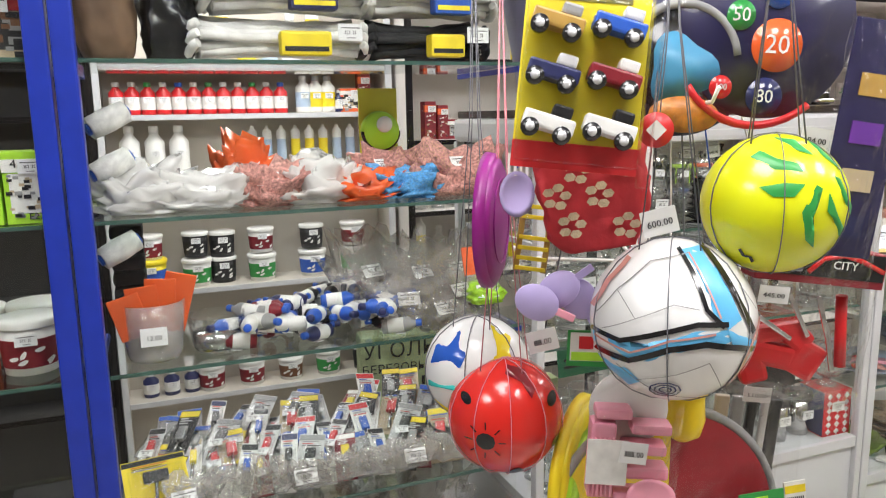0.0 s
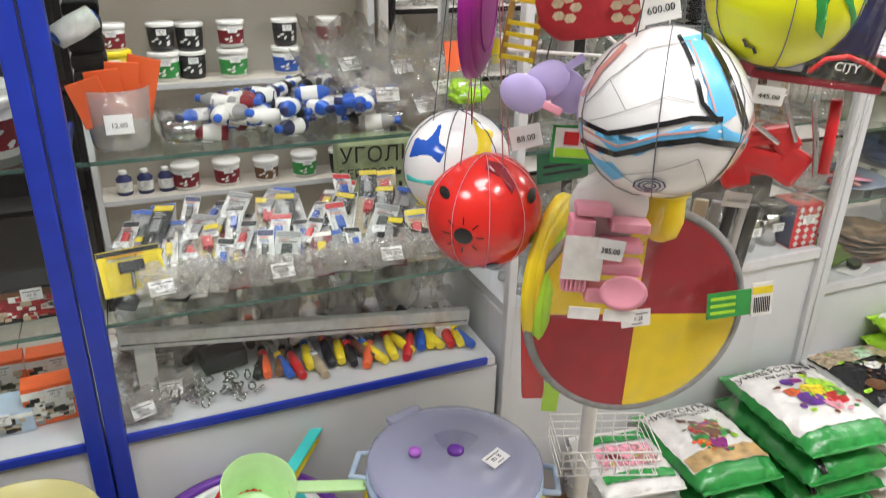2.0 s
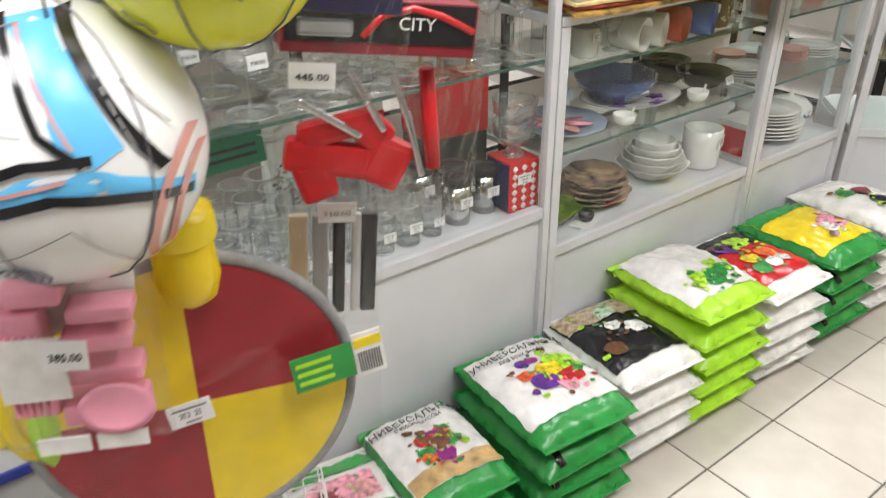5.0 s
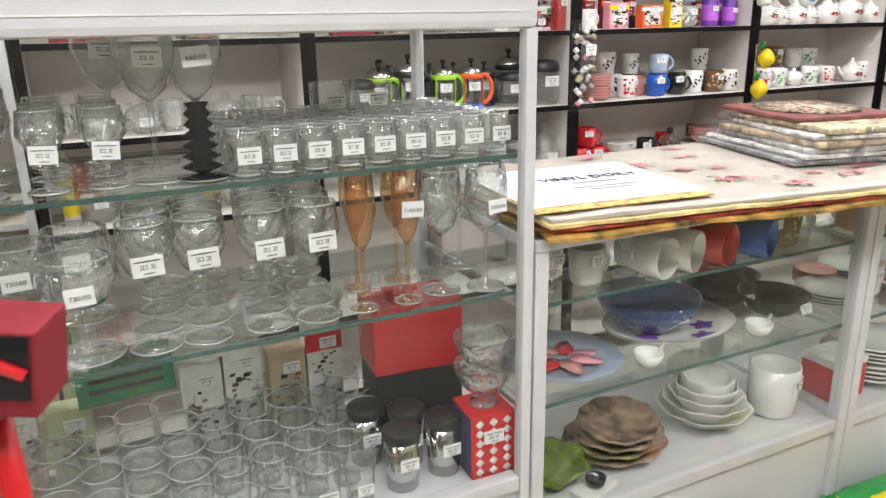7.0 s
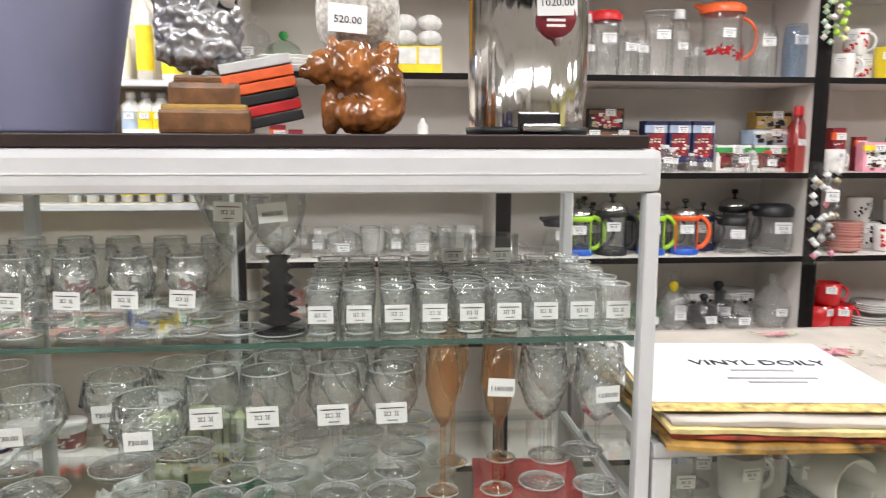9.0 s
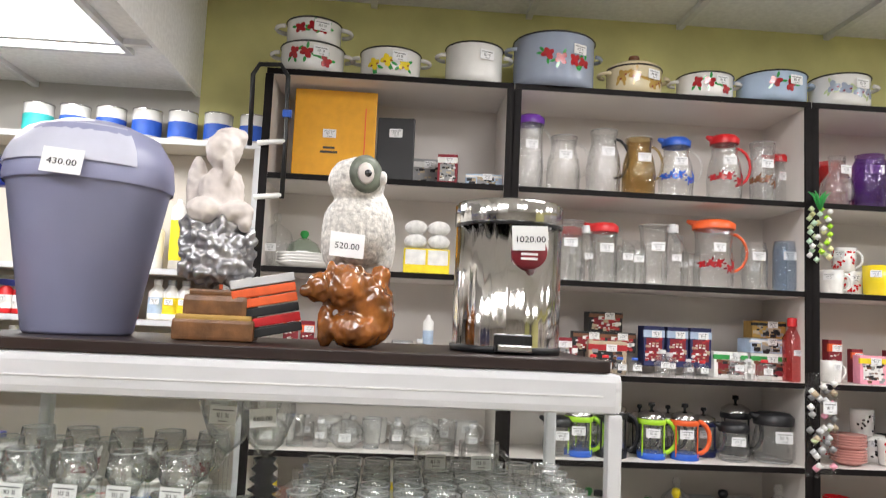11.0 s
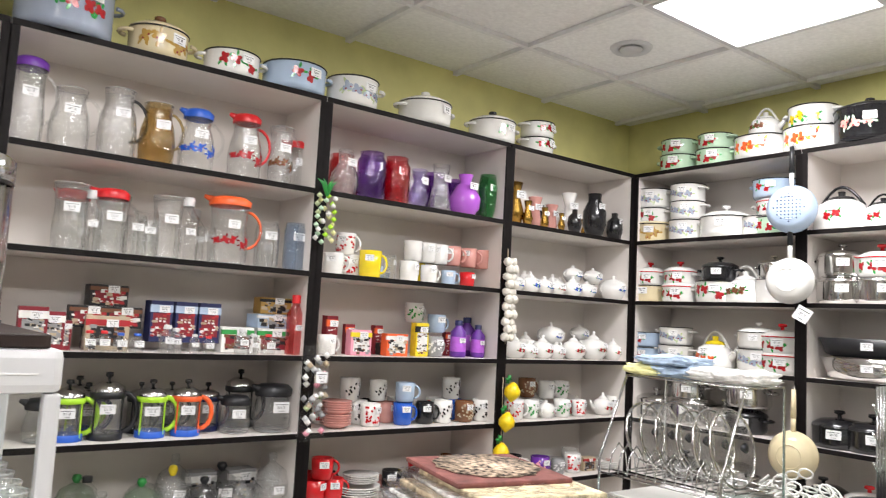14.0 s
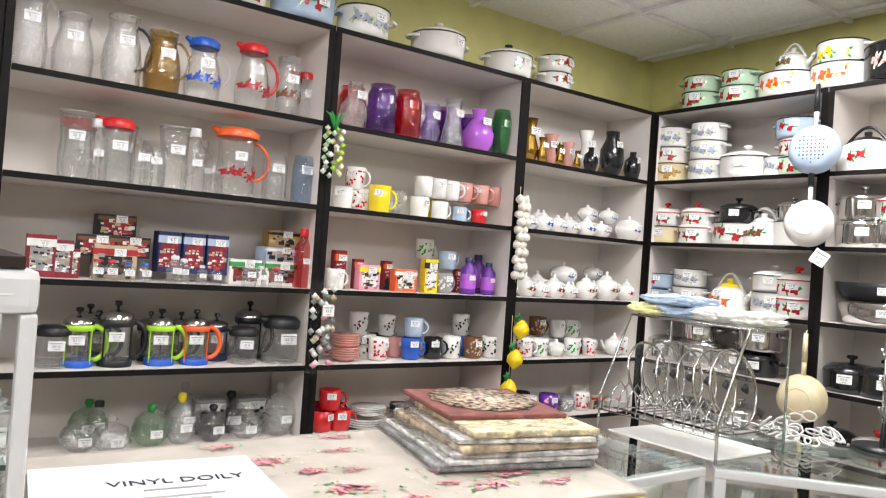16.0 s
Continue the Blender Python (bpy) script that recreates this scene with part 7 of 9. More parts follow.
stacks = (
    # x, y, count, thickness, width, length, body, top, prints, text, second, bands, turn, label
    (-0.70, -0.125, 5, 0.042, 0.22, 0.23, WBAG, None, ((0.1, 0.1, 0.02, "pink"), (-0.3, -0.1, 0.02, "darkred"), (0.35, -0.15, 0.02, "rose")), "", "", ((-0.85, 0.85, -0.78, -0.55, GBAG), (-0.85, 0.85, 0.45, 0.75, GBAG), (-0.7, 0.7, -0.4, 0.3, CACHE[("pink", "print")])), 8, "white and green bag of soil, stacked flat"),
    (-0.485, -0.165, 3, 0.078, 0.245, 0.31, GBAG, WBAG, BASKET, "УНИВЕРСАЛЬНЫЙ", "С БИОГУМУСОМ", ((-0.9, 0.9, -0.72, -0.42, mat("tan_print", (0.55, 0.36, 0.15), 0.4, vary=0.3)),), 6, "green and white soil bag printed with a vegetable basket"),
    (-0.19, -0.192, 4, 0.076, 0.285, 0.355, GBAG, WBAG, VEG, "УНИВЕРСАЛЬНЫЙ", "ДЛЯ ВСЕХ ВИДОВ", (), 5, "green and white soil bag printed with vegetables and flowers"),
    (0.115, -0.178, 4, 0.074, 0.27, 0.335, WBAG, KBAG, ((-0.3, 0.5, 0.03, "beige"), (0.1, 0.5, 0.03, "mint"), (0.5, 0.52, 0.03, "beige"), (-0.1, 0.1, 0.02, "white"), (0.3, -0.1, 0.03, "white"), (-0.5, -0.35, 0.03, "brown")), "", "", ((-0.9, 0.9, 0.35, 0.86, CACHE[("beige", "print")]),), 4, "black and cream soil bag on a white stack"),
    (0.375, -0.185, 5, 0.080, 0.28, 0.345, LBAG, WBAG, ((0.2, -0.35, 0.03, "green"), (-0.2, -0.3, 0.025, "lime"), (0.5, -0.3, 0.03, "green"), (0.0, -0.45, 0.035, "green"), (0.4, -0.1, 0.02, "lime"), (-0.4, -0.45, 0.02, "lime")), "", "", (), 3, "white soil bag with a grass print on a lime stack"),
    (0.67, -0.19, 5, 0.066, 0.29, 0.35, WBAG, paint("red", "bag"), ((-0.2, 0.4, 0.04, "purple"), (0.2, 0.45, 0.04, "lime"), (0.3, -0.1, 0.035, "orange"), (-0.2, -0.1, 0.03, "yellow"), (0.4, -0.35, 0.025, "white"), (0.1, -0.38, 0.025, "white"), (-0.3, -0.4, 0.03, "green")), "", "", ((-0.9, 0.9, 0.3, 0.86, KBAG),), 4, "colourful soil bag printed with tomatoes on a white stack"),
    (0.99, -0.19, 4, 0.085, 0.30, 0.36, TBAG, paint("yellow", "bag"), ((0.3, -0.2, 0.05, "pink"), (0.0, -0.3, 0.03, "white"), (0.5, 0.1, 0.03, "pink")), "", "", ((-0.92, 0.92, 0.5, 0.86, GBAG),), 2, "dark green and yellow soil bag printed with pink flowers"),
    (1.29, -0.19, 5, 0.07, 0.27, 0.36, WBAG, None, ((0.2, 0.1, 0.035, "darkred"), (-0.3, 0.2, 0.03, "green"), (0.1, -0.3, 0.03, "black")), "", "", (), 4, "white soil bag with a small fruit print"),
)
rn = random.Random(4)
for x, by, n, t, w, l, body, top, prints, text, second, bands, turn, label in stacks:
    for k in range(n):
        last = k == n - 1
        soil_bag(w, l, t * 1.12, body, 10 * x + k, pose(x + rn.uniform(-0.008, 0.008), by + rn.uniform(-0.008, 0.006), 0.013 + k * t * 0.93, -2 if last else 0, 0, -turn + rn.uniform(-2, 2)),
                 top if last else None, prints if last else (), text if last else "", second if last else "", bands if last else ((-0.66, -0.52, -0.97, -0.6, paint("black", "bag")),) if body is GBAG else (), label)
solid("cardboard_sheet", bm_box(-0.20, 0.17, -0.19, 0.19, 0.001, 0.007, 0.001), mat("brown_cardboard", (0.42, 0.27, 0.14), 0.8, vary=0.12, scale=20), "brown cardboard sheet under the bags", "cardboard", at=pose(-0.72, -0.175, 0, 0, 0, -8) @ Matrix.Scale(0.85, 4))


# ---- in the hardware case ----
HX0, HX1 = -1.83, -1.05


def coil(c, w, h, d, wrap, label, at):
    """A skein of rope: looped strands held by a printed paper wrap."""
    t = thing("rope_skein", label, "rope", "rope skeins", at=at)
    rn = random.Random(int(w * 1000))
    b = bmesh.new()
    for k in range(22):
        q, a = math.sqrt((k + 0.5) / 22), k * 2.4
        y, z = d * 0.42 * q * math.cos(a), h / 2 + h * 0.42 * q * math.sin(a)
        pts = []
        for j in range(9):
            u = j / 4 - 1
            pinch = 1 - 0.25 * (1 - u * u)
            pts.append((w / 2 * u * rn.uniform(0.96, 1.0) * (1 - 0.12 * q), y * pinch + rn.uniform(-0.003, 0.003), max(0.008, h / 2 + (z - h / 2) * pinch + rn.uniform(-0.003, 0.003))))
        bm_tube(pts, 0.0085, 6, b)
    for k in range(6):
        e = 1 if k % 2 else -1
        bm_tube([(e * (w * 0.44 + 0.02 * math.sin(math.pi * j / 8)), d * 0.4 * math.cos(math.pi * j / 8), h * (0.25 + 0.2 * (k // 2)) + 0.01 * math.sin(j)) for j in range(9)], 0.0085, 6, b)
    tagged(part("strands", b, mat(c + "_rope", COLORS[c], 0.85, vary=0.15, scale=40, bump=0.6, bscale=180), t), kind="stuff")
    wr = part("paper_wrap", bm_box(-w * 0.02, w * 0.26, -d * 0.49, -d * 0.30, h * 0.12, h * 0.62, 0.006), paint(wrap, "paper"), t, wrap + " printed wrap")
    part("dark_band", bm_box(0.0, w * 0.24, -d * 0.495, -d * 0.488, h * 0.2, h * 0.3), paint("black" if wrap == "yellow" else "yellow", "paper"), wr)
    tag(t, pose(w * 0.36, -d * 0.50, h * 0.6))
    return t


for x, z, c, wrp, w in ((-1.49, 1.601, "white", "yellow", 0.34), (-1.47, 1.683, "white", "navy", 0.32), (-1.20, 1.601, "black", "yellow", 0.26), (-1.19, 1.683, "white", "blue", 0.28)):
    coil(c, w, 0.088, 0.18, wrp, "%s rope skein in a %s paper wrap" % (c, wrp), pose(x, 0.14, z))
crumple(0.10, 0.14, 0.16, mat("brown_sack", (0.20, 0.12, 0.07), 0.7, vary=0.2, bump=0.4), "twine_roll", "brown twine roll in film with a price tag", "twine", 31, "", "208.00", amp=0.12).matrix_basis = pose(-1.79, 0.14, 1.601)
crumple(0.10, 0.14, 0.16, paint("black", "bag"), "black_bag", "black plastic refuse sack roll", "bag", 32, amp=0.2).matrix_basis = pose(-1.685, 0.15, 1.601)

# gloves and brushes on the second glass shelf
CLR0 = clear("milky_film_packet", (0.9, 0.9, 0.9), 0.12, 1.4, 1.0, 0.72, (0.84, 0.82, 0.80), 0.5)
GLOVER = mat("red_speckled_cloth", (0.62, 0.30, 0.26), 0.8, vary=0.5, scale=160, bump=0.4)
GLOVEB = mat("blue_speckled_cloth", (0.10, 0.35, 0.70), 0.8, vary=0.4, scale=160, bump=0.4)
for i, (x, w, h, m, lb) in enumerate(((-1.76, 0.17, 0.10, CLR0, "white packet of gloves"), (-1.64, 0.17, 0.075, CLR0, "pale packet with a barcode"), (-1.52, 0.14, 0.085, GLOVER, "red speckled work gloves in film"), (-1.43, 0.15, 0.095, CLR0, "white folded packet"), (-1.34, 0.14, 0.07, paint("orange", "bag"), "orange packet of gloves"),
                                      (-1.24, 0.15, 0.065, GLOVEB, "blue speckled work gloves"), (-1.13, 0.18, 0.11, GLOVER, "pile of red speckled work gloves"), (-1.55, 0.12, 0.13, paint("orange", "bag"), "orange packet standing behind the gloves"), (-1.25, 0.16, 0.10, GLOVER, "red knitted gloves in film"))):
    crumple(w, 0.14, h * 0.85, m, "glove_packet", lb + " on the glass shelf", "gloves", 40 + i, "glove packets", amp=0.55).matrix_basis = pose(x, 0.13 if i < 7 else 0.25, 1.331)
tp = thing("tape_measure_card", "yellow card with a round tape measure", "tape measure", at=pose(-1.245, 0.30, 1.40))
part("card", bm_box(-0.045, 0.045, 0, 0.003, -0.01, 0.16), mat("lime_card", (0.70, 0.70, 0.05), 0.5), tp)
part("tape_body", bm_lathe([(0, 0), (0.042, 0), (0.045, 0.008), (0.04, 0.03), (0, 0.03)], 28), paint("lime", "plastic"), tp, at=pose(0, 0, 0.065, 90))
part("dark_ring", bm_tube([(0.04 * math.cos(k * 0.2618), -0.02, 0.065 + 0.04 * math.sin(k * 0.2618)) for k in range(12, 25)], 0.007, 6), paint("black"), tp)
part("white_hub", bm_lathe([(0, 0), (0.018, 0), (0.018, 0.004), (0, 0.004)], 18), paint("white"), tp, at=pose(0.005, -0.03, 0.08, 90))

# roller heads and brushes hung at the post
for z in (1.50, 1.42, 1.27):
    t = thing("paint_roller", "white roller head with a blue plastic core", "roller", "paint rollers", at=pose(-1.80, 0.09, z, 0, 65, 20))
    part("sleeve", bm_lathe([(0.008, -0.035), (0.02, -0.035), (0.022, 0), (0.02, 0.035), (0.008, 0.035)], 16), paint("white", "cloth"), t)
    part("core", bm_lathe([(0, -0.04), (0.011, -0.04), (0.011, 0.04), (0, 0.04)], 12), paint("blue", "plastic"), t)
for k in range(5):
    solid("black_pad", bm_box(-0.03, 0.03, -0.04, 0.04, 0, 0.026, 0.008), paint("black", "cloth"), "black folded cloth pad", "pad", "black pads", at=pose(-1.79, 0.2, 1.056 + 0.03 * k + 0.1))

# markers, tubs and clear bags on the third shelf
t = thing("clear_tub", "clear plastic tub holding orange scrapers with a price tag", "tub", at=pose(-1.755, 0.11, 1.056))
part("tub", shell([(0.045, 0), (0.05, 0.01), (0.06, 0.11)], 4 * 6, 0.002), clear("milky_tub", (0.9, 0.9, 0.9), 0.15, 1.4, 1.0, 0.3, (0.75, 0.72, 0.7)), t)
for k in range(4):
    part("orange_scraper", bm_box(-0.028, 0.028, -0.002, 0.002, 0.05, 0.135 + 0.01 * k, 0.002), paint("orange", "plastic"), t, at=pose(0.01 * k - 0.015, 0.012 * k - 0.02, 0, 8, 10 * k - 15))
tag(t, pose(0, -0.062, 0.055), "12.00", 0.046, 0.034)
t = thing("clear_tub", "clear plastic tub half full of small fittings", "tub", at=pose(-1.64, 0.12, 1.056))
part("tub", shell([(0.042, 0), (0.048, 0.01), (0.055, 0.07)], 24, 0.002), FILM, t)
part("fittings", bm_lathe([(0, 0.004), (0.044, 0.004), (0.046, 0.035), (0, 0.04)], 16), paint("silver", "metal"), t)
rn = random.Random(8)
cols = ("blue", "navy", "black", "white", "navy", "black", "grey", "darkred", "blue")
for k in range(64):
    x, lay = rn.uniform(-1.60, -1.24), rn.randrange(3)
    c = cols[k % 9]
    key = "marker_" + c
    if key not in MAKERS:
        MAKERS[key] = (lambda c=c: bottle(c, 0.015, 0.082, "blue" if c != "blue" else "navy", "white", "glue_tube", "%s glue tube lying in a heap" % c, cat="tube", grp="glue tubes"))
    put(key, x, 0.07 + rn.uniform(0, 0.2), 1.070 + 0.021 * lay, rn.uniform(0, 360), 1.0, 84)
for k, (x, y, w, h) in enumerate(((-1.26, 0.12, 0.14, 0.09), (-1.20, 0.2, 0.16, 0.14), (-1.13, 0.12, 0.15, 0.10), (-1.30, 0.22, 0.15, 0.15), (-1.10, 0.24, 0.14, 0.13), (-1.18, 0.1, 0.1, 0.06))):
    crumple(w, 0.13, h, CLR, "fittings_bag", "clear crumpled bag of small plastic fittings", "bag", 60 + k, "fittings bags", amp=0.7).matrix_basis = pose(x, y, 1.056)
    for j in range(7):
        solid("small_fitting", bm_tube([(0, 0, 0), (0.015, 0, 0.008), (0.02, 0.01, 0.02)], 0.005, 6), paint(("grey", "black", "brown", "white")[j % 4], "plastic"), "small plastic pipe fitting in a bag", "fitting", "pipe fittings", at=pose(x + rn.uniform(-0.04, 0.04), y + rn.uniform(-0.04, 0.03), 1.06 + rn.uniform(0.0, h * 0.6), rn.uniform(0, 90), rn.uniform(0, 90), rn.uniform(0, 360)))
solid("red_card", bm_box(-0.04, 0.04, 0, 0.002, 0, 0.06), paint("orange", "paper"), "orange header card of a packet", "card", at=pose(-1.09, 0.08, 1.16, -15, 0, 5))
crumple(0.08, 0.08, 0.04, paint("lime", "bag"), "green_packet", "crumpled green packet on the glass shelf", "packet", 77).matrix_basis = pose(-1.09, 0.07, 1.10)


def blister(c, m2, w=0.05, h=0.13, seed=0):
    t = thing("tool_blister", "%s blister card with a small tool under film" % c, "blister pack", "blister packs")
    part("card", bm_box(-w / 2, w / 2, -0.001, 0.001, 0, h), paint(c, "paper"), t)
    part("header", bm_box(-w / 2 + 0.001, w / 2 - 0.001, -0.002, -0.001, h * 0.88, h * 0.98), paint(m2, "paper"), t, m2 + " printed header")
    rn2 = random.Random(seed)
    part("tool_head", bm_box(-w * 0.2, w * 0.2, -0.012, -0.001, h * 0.45, h * 0.68, 0.003), paint(("red", "blue", "grey", "black", "yellow")[seed % 5], "plastic"), t)
    part("tool_shaft", bm_tube([(rn2.uniform(-0.01, 0.01), -0.006, h * 0.08), (0, -0.006, h * 0.5)], 0.004, 6), paint("silver", "metal"), t)
    part("film", bm_box(-w * 0.42, w * 0.42, -0.016, -0.001, h * 0.05, h * 0.74, 0.004), FILM, t, "clear blister")
    for q in range(3):
        part("print_line", bm_box(-w * 0.36, w * rn2.uniform(0.0, 0.36), -0.0026, -0.002, h * (0.76 + 0.04 * q), h * (0.775 + 0.04 * q)), paint(("black", "red", "grey", "blue")[(seed + q) % 4] if c not in ("black", "darkred") else "white", "paper"), t)
    if seed % 4 == 0:
        tag(t, pose(0, -0.017, h * 0.35, 0, rn2.uniform(-20, 20)), "", 0.03, 0.02)
    return t


for k, (a, b) in enumerate((("silver", "black"), ("white", "red"), ("grey", "blue"), ("white", "navy"), ("darkred", "white"), ("beige", "yellow"), ("white", "black"), ("black", "yellow"), ("silver", "grey"), ("white", "beige"))):
    MAKERS["bl%d" % k] = (lambda a=a, b=b, k=k: blister(a, b, 0.036 + 0.010 * (k % 3), 0.15 + 0.025 * (k % 2), k))
for row, (y, n) in enumerate(((0.045, 18), (0.12, 18), (0.20, 18), (0.27, 17))):
    for k in range(n):
        put("bl%d" % rn.randrange(10), HX0 + 0.03 + k * 0.0435 + rn.uniform(-0.01, 0.01), y + 0.02, 0.746 + rn.uniform(0, 0.006) + row * 0.010, rn.uniform(-34, -2), 1.0, -73 + rn.uniform(-8, 6), rn.uniform(-8, 8))
big = blister("yellow", "black", 0.12, 0.10, 3)
big.matrix_basis = pose(-1.77, 0.09, 0.765, -50, 0, 8)
for k in range(9):
    crumple(rn.uniform(0.06, 0.10), 0.08, rn.uniform(0.03, 0.05), CLR, "fittings_bag", "clear crumpled bag of metal fittings", "bag", 90 + k, "fittings bags", tagtext="" if k % 3 == 0 else None, amp=0.7).matrix_basis = pose(-1.72 + 0.075 * k, 0.07, 0.765)

# tools on the case floor
DK = 0.4955
lev = thing("aluminium_rule", "long bare aluminium straightedge lying across the tools", "straightedge", at=pose(-1.43, 0.155, DK + 0.085, 0, 6.0, -2))
part("bar", bm_box(-0.40, 0.40, -0.01, 0.012, -0.018, 0.022, 0.001), mat("brushed_aluminium", (0.78, 0.78, 0.78), 0.5, metal=0.7, vary=0.12, scale=60), lev)
part("groove", bm_box(-0.395, 0.395, -0.0115, -0.01, -0.008, -0.005), paint("grey", "metal"), lev)
part("paper_label", bm_box(-0.3, -0.26, -0.0112, -0.0102, 0.004, 0.018), TAGP, lev)
solid("rule_block", bm_box(-0.02, 0.02, -0.03, 0.03, 0, 0.03, 0.004), paint("white", "plastic"), "white plastic block under the straightedge", "block", at=pose(-1.10, 0.16, DK))
solid("rule_block", bm_box(-0.02, 0.02, -0.03, 0.03, 0, 0.105, 0.004), paint("white", "plastic"), "tall white plastic block under the straightedge", "block", at=pose(-1.78, 0.16, DK))


def tool(c1, c2, l):
    t = thing("hand_tool", "hand tool with a %s and %s grip" % (c1, c2), "tool", "hand tools")
    part("grip", bm_tube([(0, 0, 0), (0.0, 0.004, l * 0.25), (0, 0, l * 0.5)], [0.010, 0.013, 0.009], 8), paint(c1, "plastic"), t)
    part("collar", bm_tube([(0, 0, l * 0.48), (0, 0, l * 0.58)], 0.010, 8), paint(c2, "plastic"), t)
    part("blade", bm_box(-0.009, 0.009, -0.002, 0.002, l * 0.56, l, 0.001), STEEL, t)
    return t


for k, (a, b) in enumerate((("black", "red"), ("brown", "black"), ("red", "black"), ("beige", "silver"), ("yellow", "red"), ("orange", "black"), ("blue", "yellow"), ("yellow", "blue"), ("black", "orange"))):
    MAKERS["tool%d" % k] = (lambda a=a, b=b, k=k: tool(a, b, 0.15 + 0.02 * (k % 3)))
for k in range(22):
    x = -1.56 + 0.024 * k
    put("tool%d" % ((k * 5) % 9 if k < 12 else (4, 6, 7, 4, 2)[k % 5]), x, 0.075 + rn.uniform(-0.02, 0.03), DK + 0.014, rn.uniform(-25, 25), 1.0, -86)
for k in range(12):
    put("tool%d" % (0, 1, 3, 8)[k % 4], -1.70 + 0.05 * k, 0.22 + rn.uniform(-0.03, 0.05), DK + 0.014, rn.uniform(-60, 60), 1.1, -86)
for k in range(5):
    crumple(0.09, 0.08, 0.04, CLR, "fittings_bag", "clear crumpled bag of metal fittings", "bag", 120 + k, "fittings bags", amp=0.7).matrix_basis = pose(-1.79 + 0.05 * (k % 2), 0.07 + 0.06 * k, DK)
for k in range(10):
    crumple(0.10, 0.08, 0.10 + 0.05 * (k % 3), CLR if k % 2 else CLR0, "fittings_bag", "clear bag of pale plastic parts at the back of the case", "bag", 140 + k, "fittings bags", tagtext=None, amp=0.6).matrix_basis = pose(-1.78 + 0.078 * k, 0.32, DK)
RING = STEEL
for k in range(46):
    solid("chain_link", bm_tube([(0.013 * math.cos(j * 0.785), 0.008 * math.sin(j * 0.785), 0) for j in range(8)], 0.0022, 5, closed=True), RING, "small bright steel shackle in a heap", "shackle", "steel shackles", at=pose(rn.uniform(-1.74, -1.55), rn.uniform(0.05, 0.14), DK + rn.uniform(0.006, 0.025), rn.uniform(-50, 50), rn.uniform(-50, 50), rn.uniform(0, 180)))
solid("black_case", bm_box(-0.05, 0.05, -0.03, 0.03, 0, 0.045, 0.008), paint("black", "plastic"), "black plastic tool case", "case", at=pose(-1.62, 0.2, DK, 0, 0, 10))
t = thing("belt_roll", "black rubber strap wound in a flat roll", "roll", at=pose(-1.115, 0.17, 0.7415))
for k in range(4):
    part("winding", bm_lathe([(0.075 - 0.012 * k, 0), (0.08 - 0.012 * k, 0), (0.08 - 0.012 * k, 0.05), (0.075 - 0.012 * k, 0.05), (0.075 - 0.012 * k, 0)], 30), paint("black", "plastic"), t)
for k in range(7):
    solid("white_tube", bm_tube([(-0.07, 0, 0.01), (0, 0.005, 0.012), (0.07, 0, 0.01)], 0.009, 8), paint("white", "plastic"), "white plastic wrapped tube", "tube", "white tubes", at=pose(-1.45 + 0.05 * k, 0.24 - 0.01 * k, DK + 0.0 + 0.018 * (k % 2), 0, 0, rn.uniform(-20, 30)))

# ---- shelves behind the hardware case ----
hb = lambda z: z + 0.001
for k in range(12):
    put(("btl_red", "btl_red", "btl_green", "btl_red", "btl_blue", "btl_red", "btl_green")[k % 7], -1.83 + 0.053 * k, 1.60, hb(1.515))
for k, kd in enumerate(("btl_glue", "btl_sp", "btl_sp", "btl_ink", "b_orange", "b_tall", "b_gold")):
    put(kd, -1.16 + 0.048 * k, 1.60, hb(1.515))
for k, kd in enumerate(("btl_white", "btl_white", "btl_white")):
    put(kd, -1.80 + 0.085 * k, 1.60, hb(1.295))
for k in range(9):
    put(("cart_w", "cart_w", "cart_w", "cart", "cart", "cart")[k % 6], -1.36 + 0.055 * k, 1.62, hb(1.295), 0, 0.75)
for x, lo, up in ((-1.765, "tub_yel", "tub_red"), (-1.60, "tub_green", "tub_dk"), (-1.355, "tub_green", "tub_red"), (-1.155, "tub_blue", "tub_dk"), (-0.985, "tub_green", "tub_red")):
    put(lo, x, 1.60, hb(0.87), 0, 1.05)
    put(up, x, 1.60, hb(0.87) + 0.112, 0, 0.95)
put("tub_dk", -1.50, 1.63, hb(0.87)), put("tub_dk", -1.50, 1.63, hb(0.97))
for k, kd in enumerate(("btl_ink", "btl_ink", "btl_ink", "tub_red", "tub_red", "tub_or", "tub_green", "tub_dk")):
    put(kd, -1.80 + (0.075 * k if k < 3 else 0.225 + 0.155 * (k - 3)), 1.60, hb(0.45), 0, 1.0 if k > 2 else 1.1)
for k in range(7):
    put("tin_t" if k == 0 else "tin", -1.62 + 0.125 * k, 1.60, hb(2.142), 40 * k)
for k in range(9):
    put(("btl_glue", "btl_white", "cart", "btl_sp")[k % 4], -1.62 + 0.085 * k, 1.61, hb(1.69), 0, 1.1)
ug = thing("charcoal_bag", "green paper sack of birch charcoal standing on the floor", "paper sack", at=pose(-0.905, 1.30, 0.001, 0, 0, -6))
part("sack", bm_box(-0.15, 0.15, -0.06, 0.06, 0, 0.68, 0.02), mat("pale_green_paper", (0.36, 0.42, 0.24), 0.8, vary=0.3, scale=14, bump=0.3), ug)
words(ug, "УГОЛЬ", 0.085, paint("black", "paper"), pose(0, -0.0615, 0.62))
words(ug, "БЕРЕЗОВЫЙ", 0.048, paint("black", "paper"), pose(0, -0.0615, 0.55))
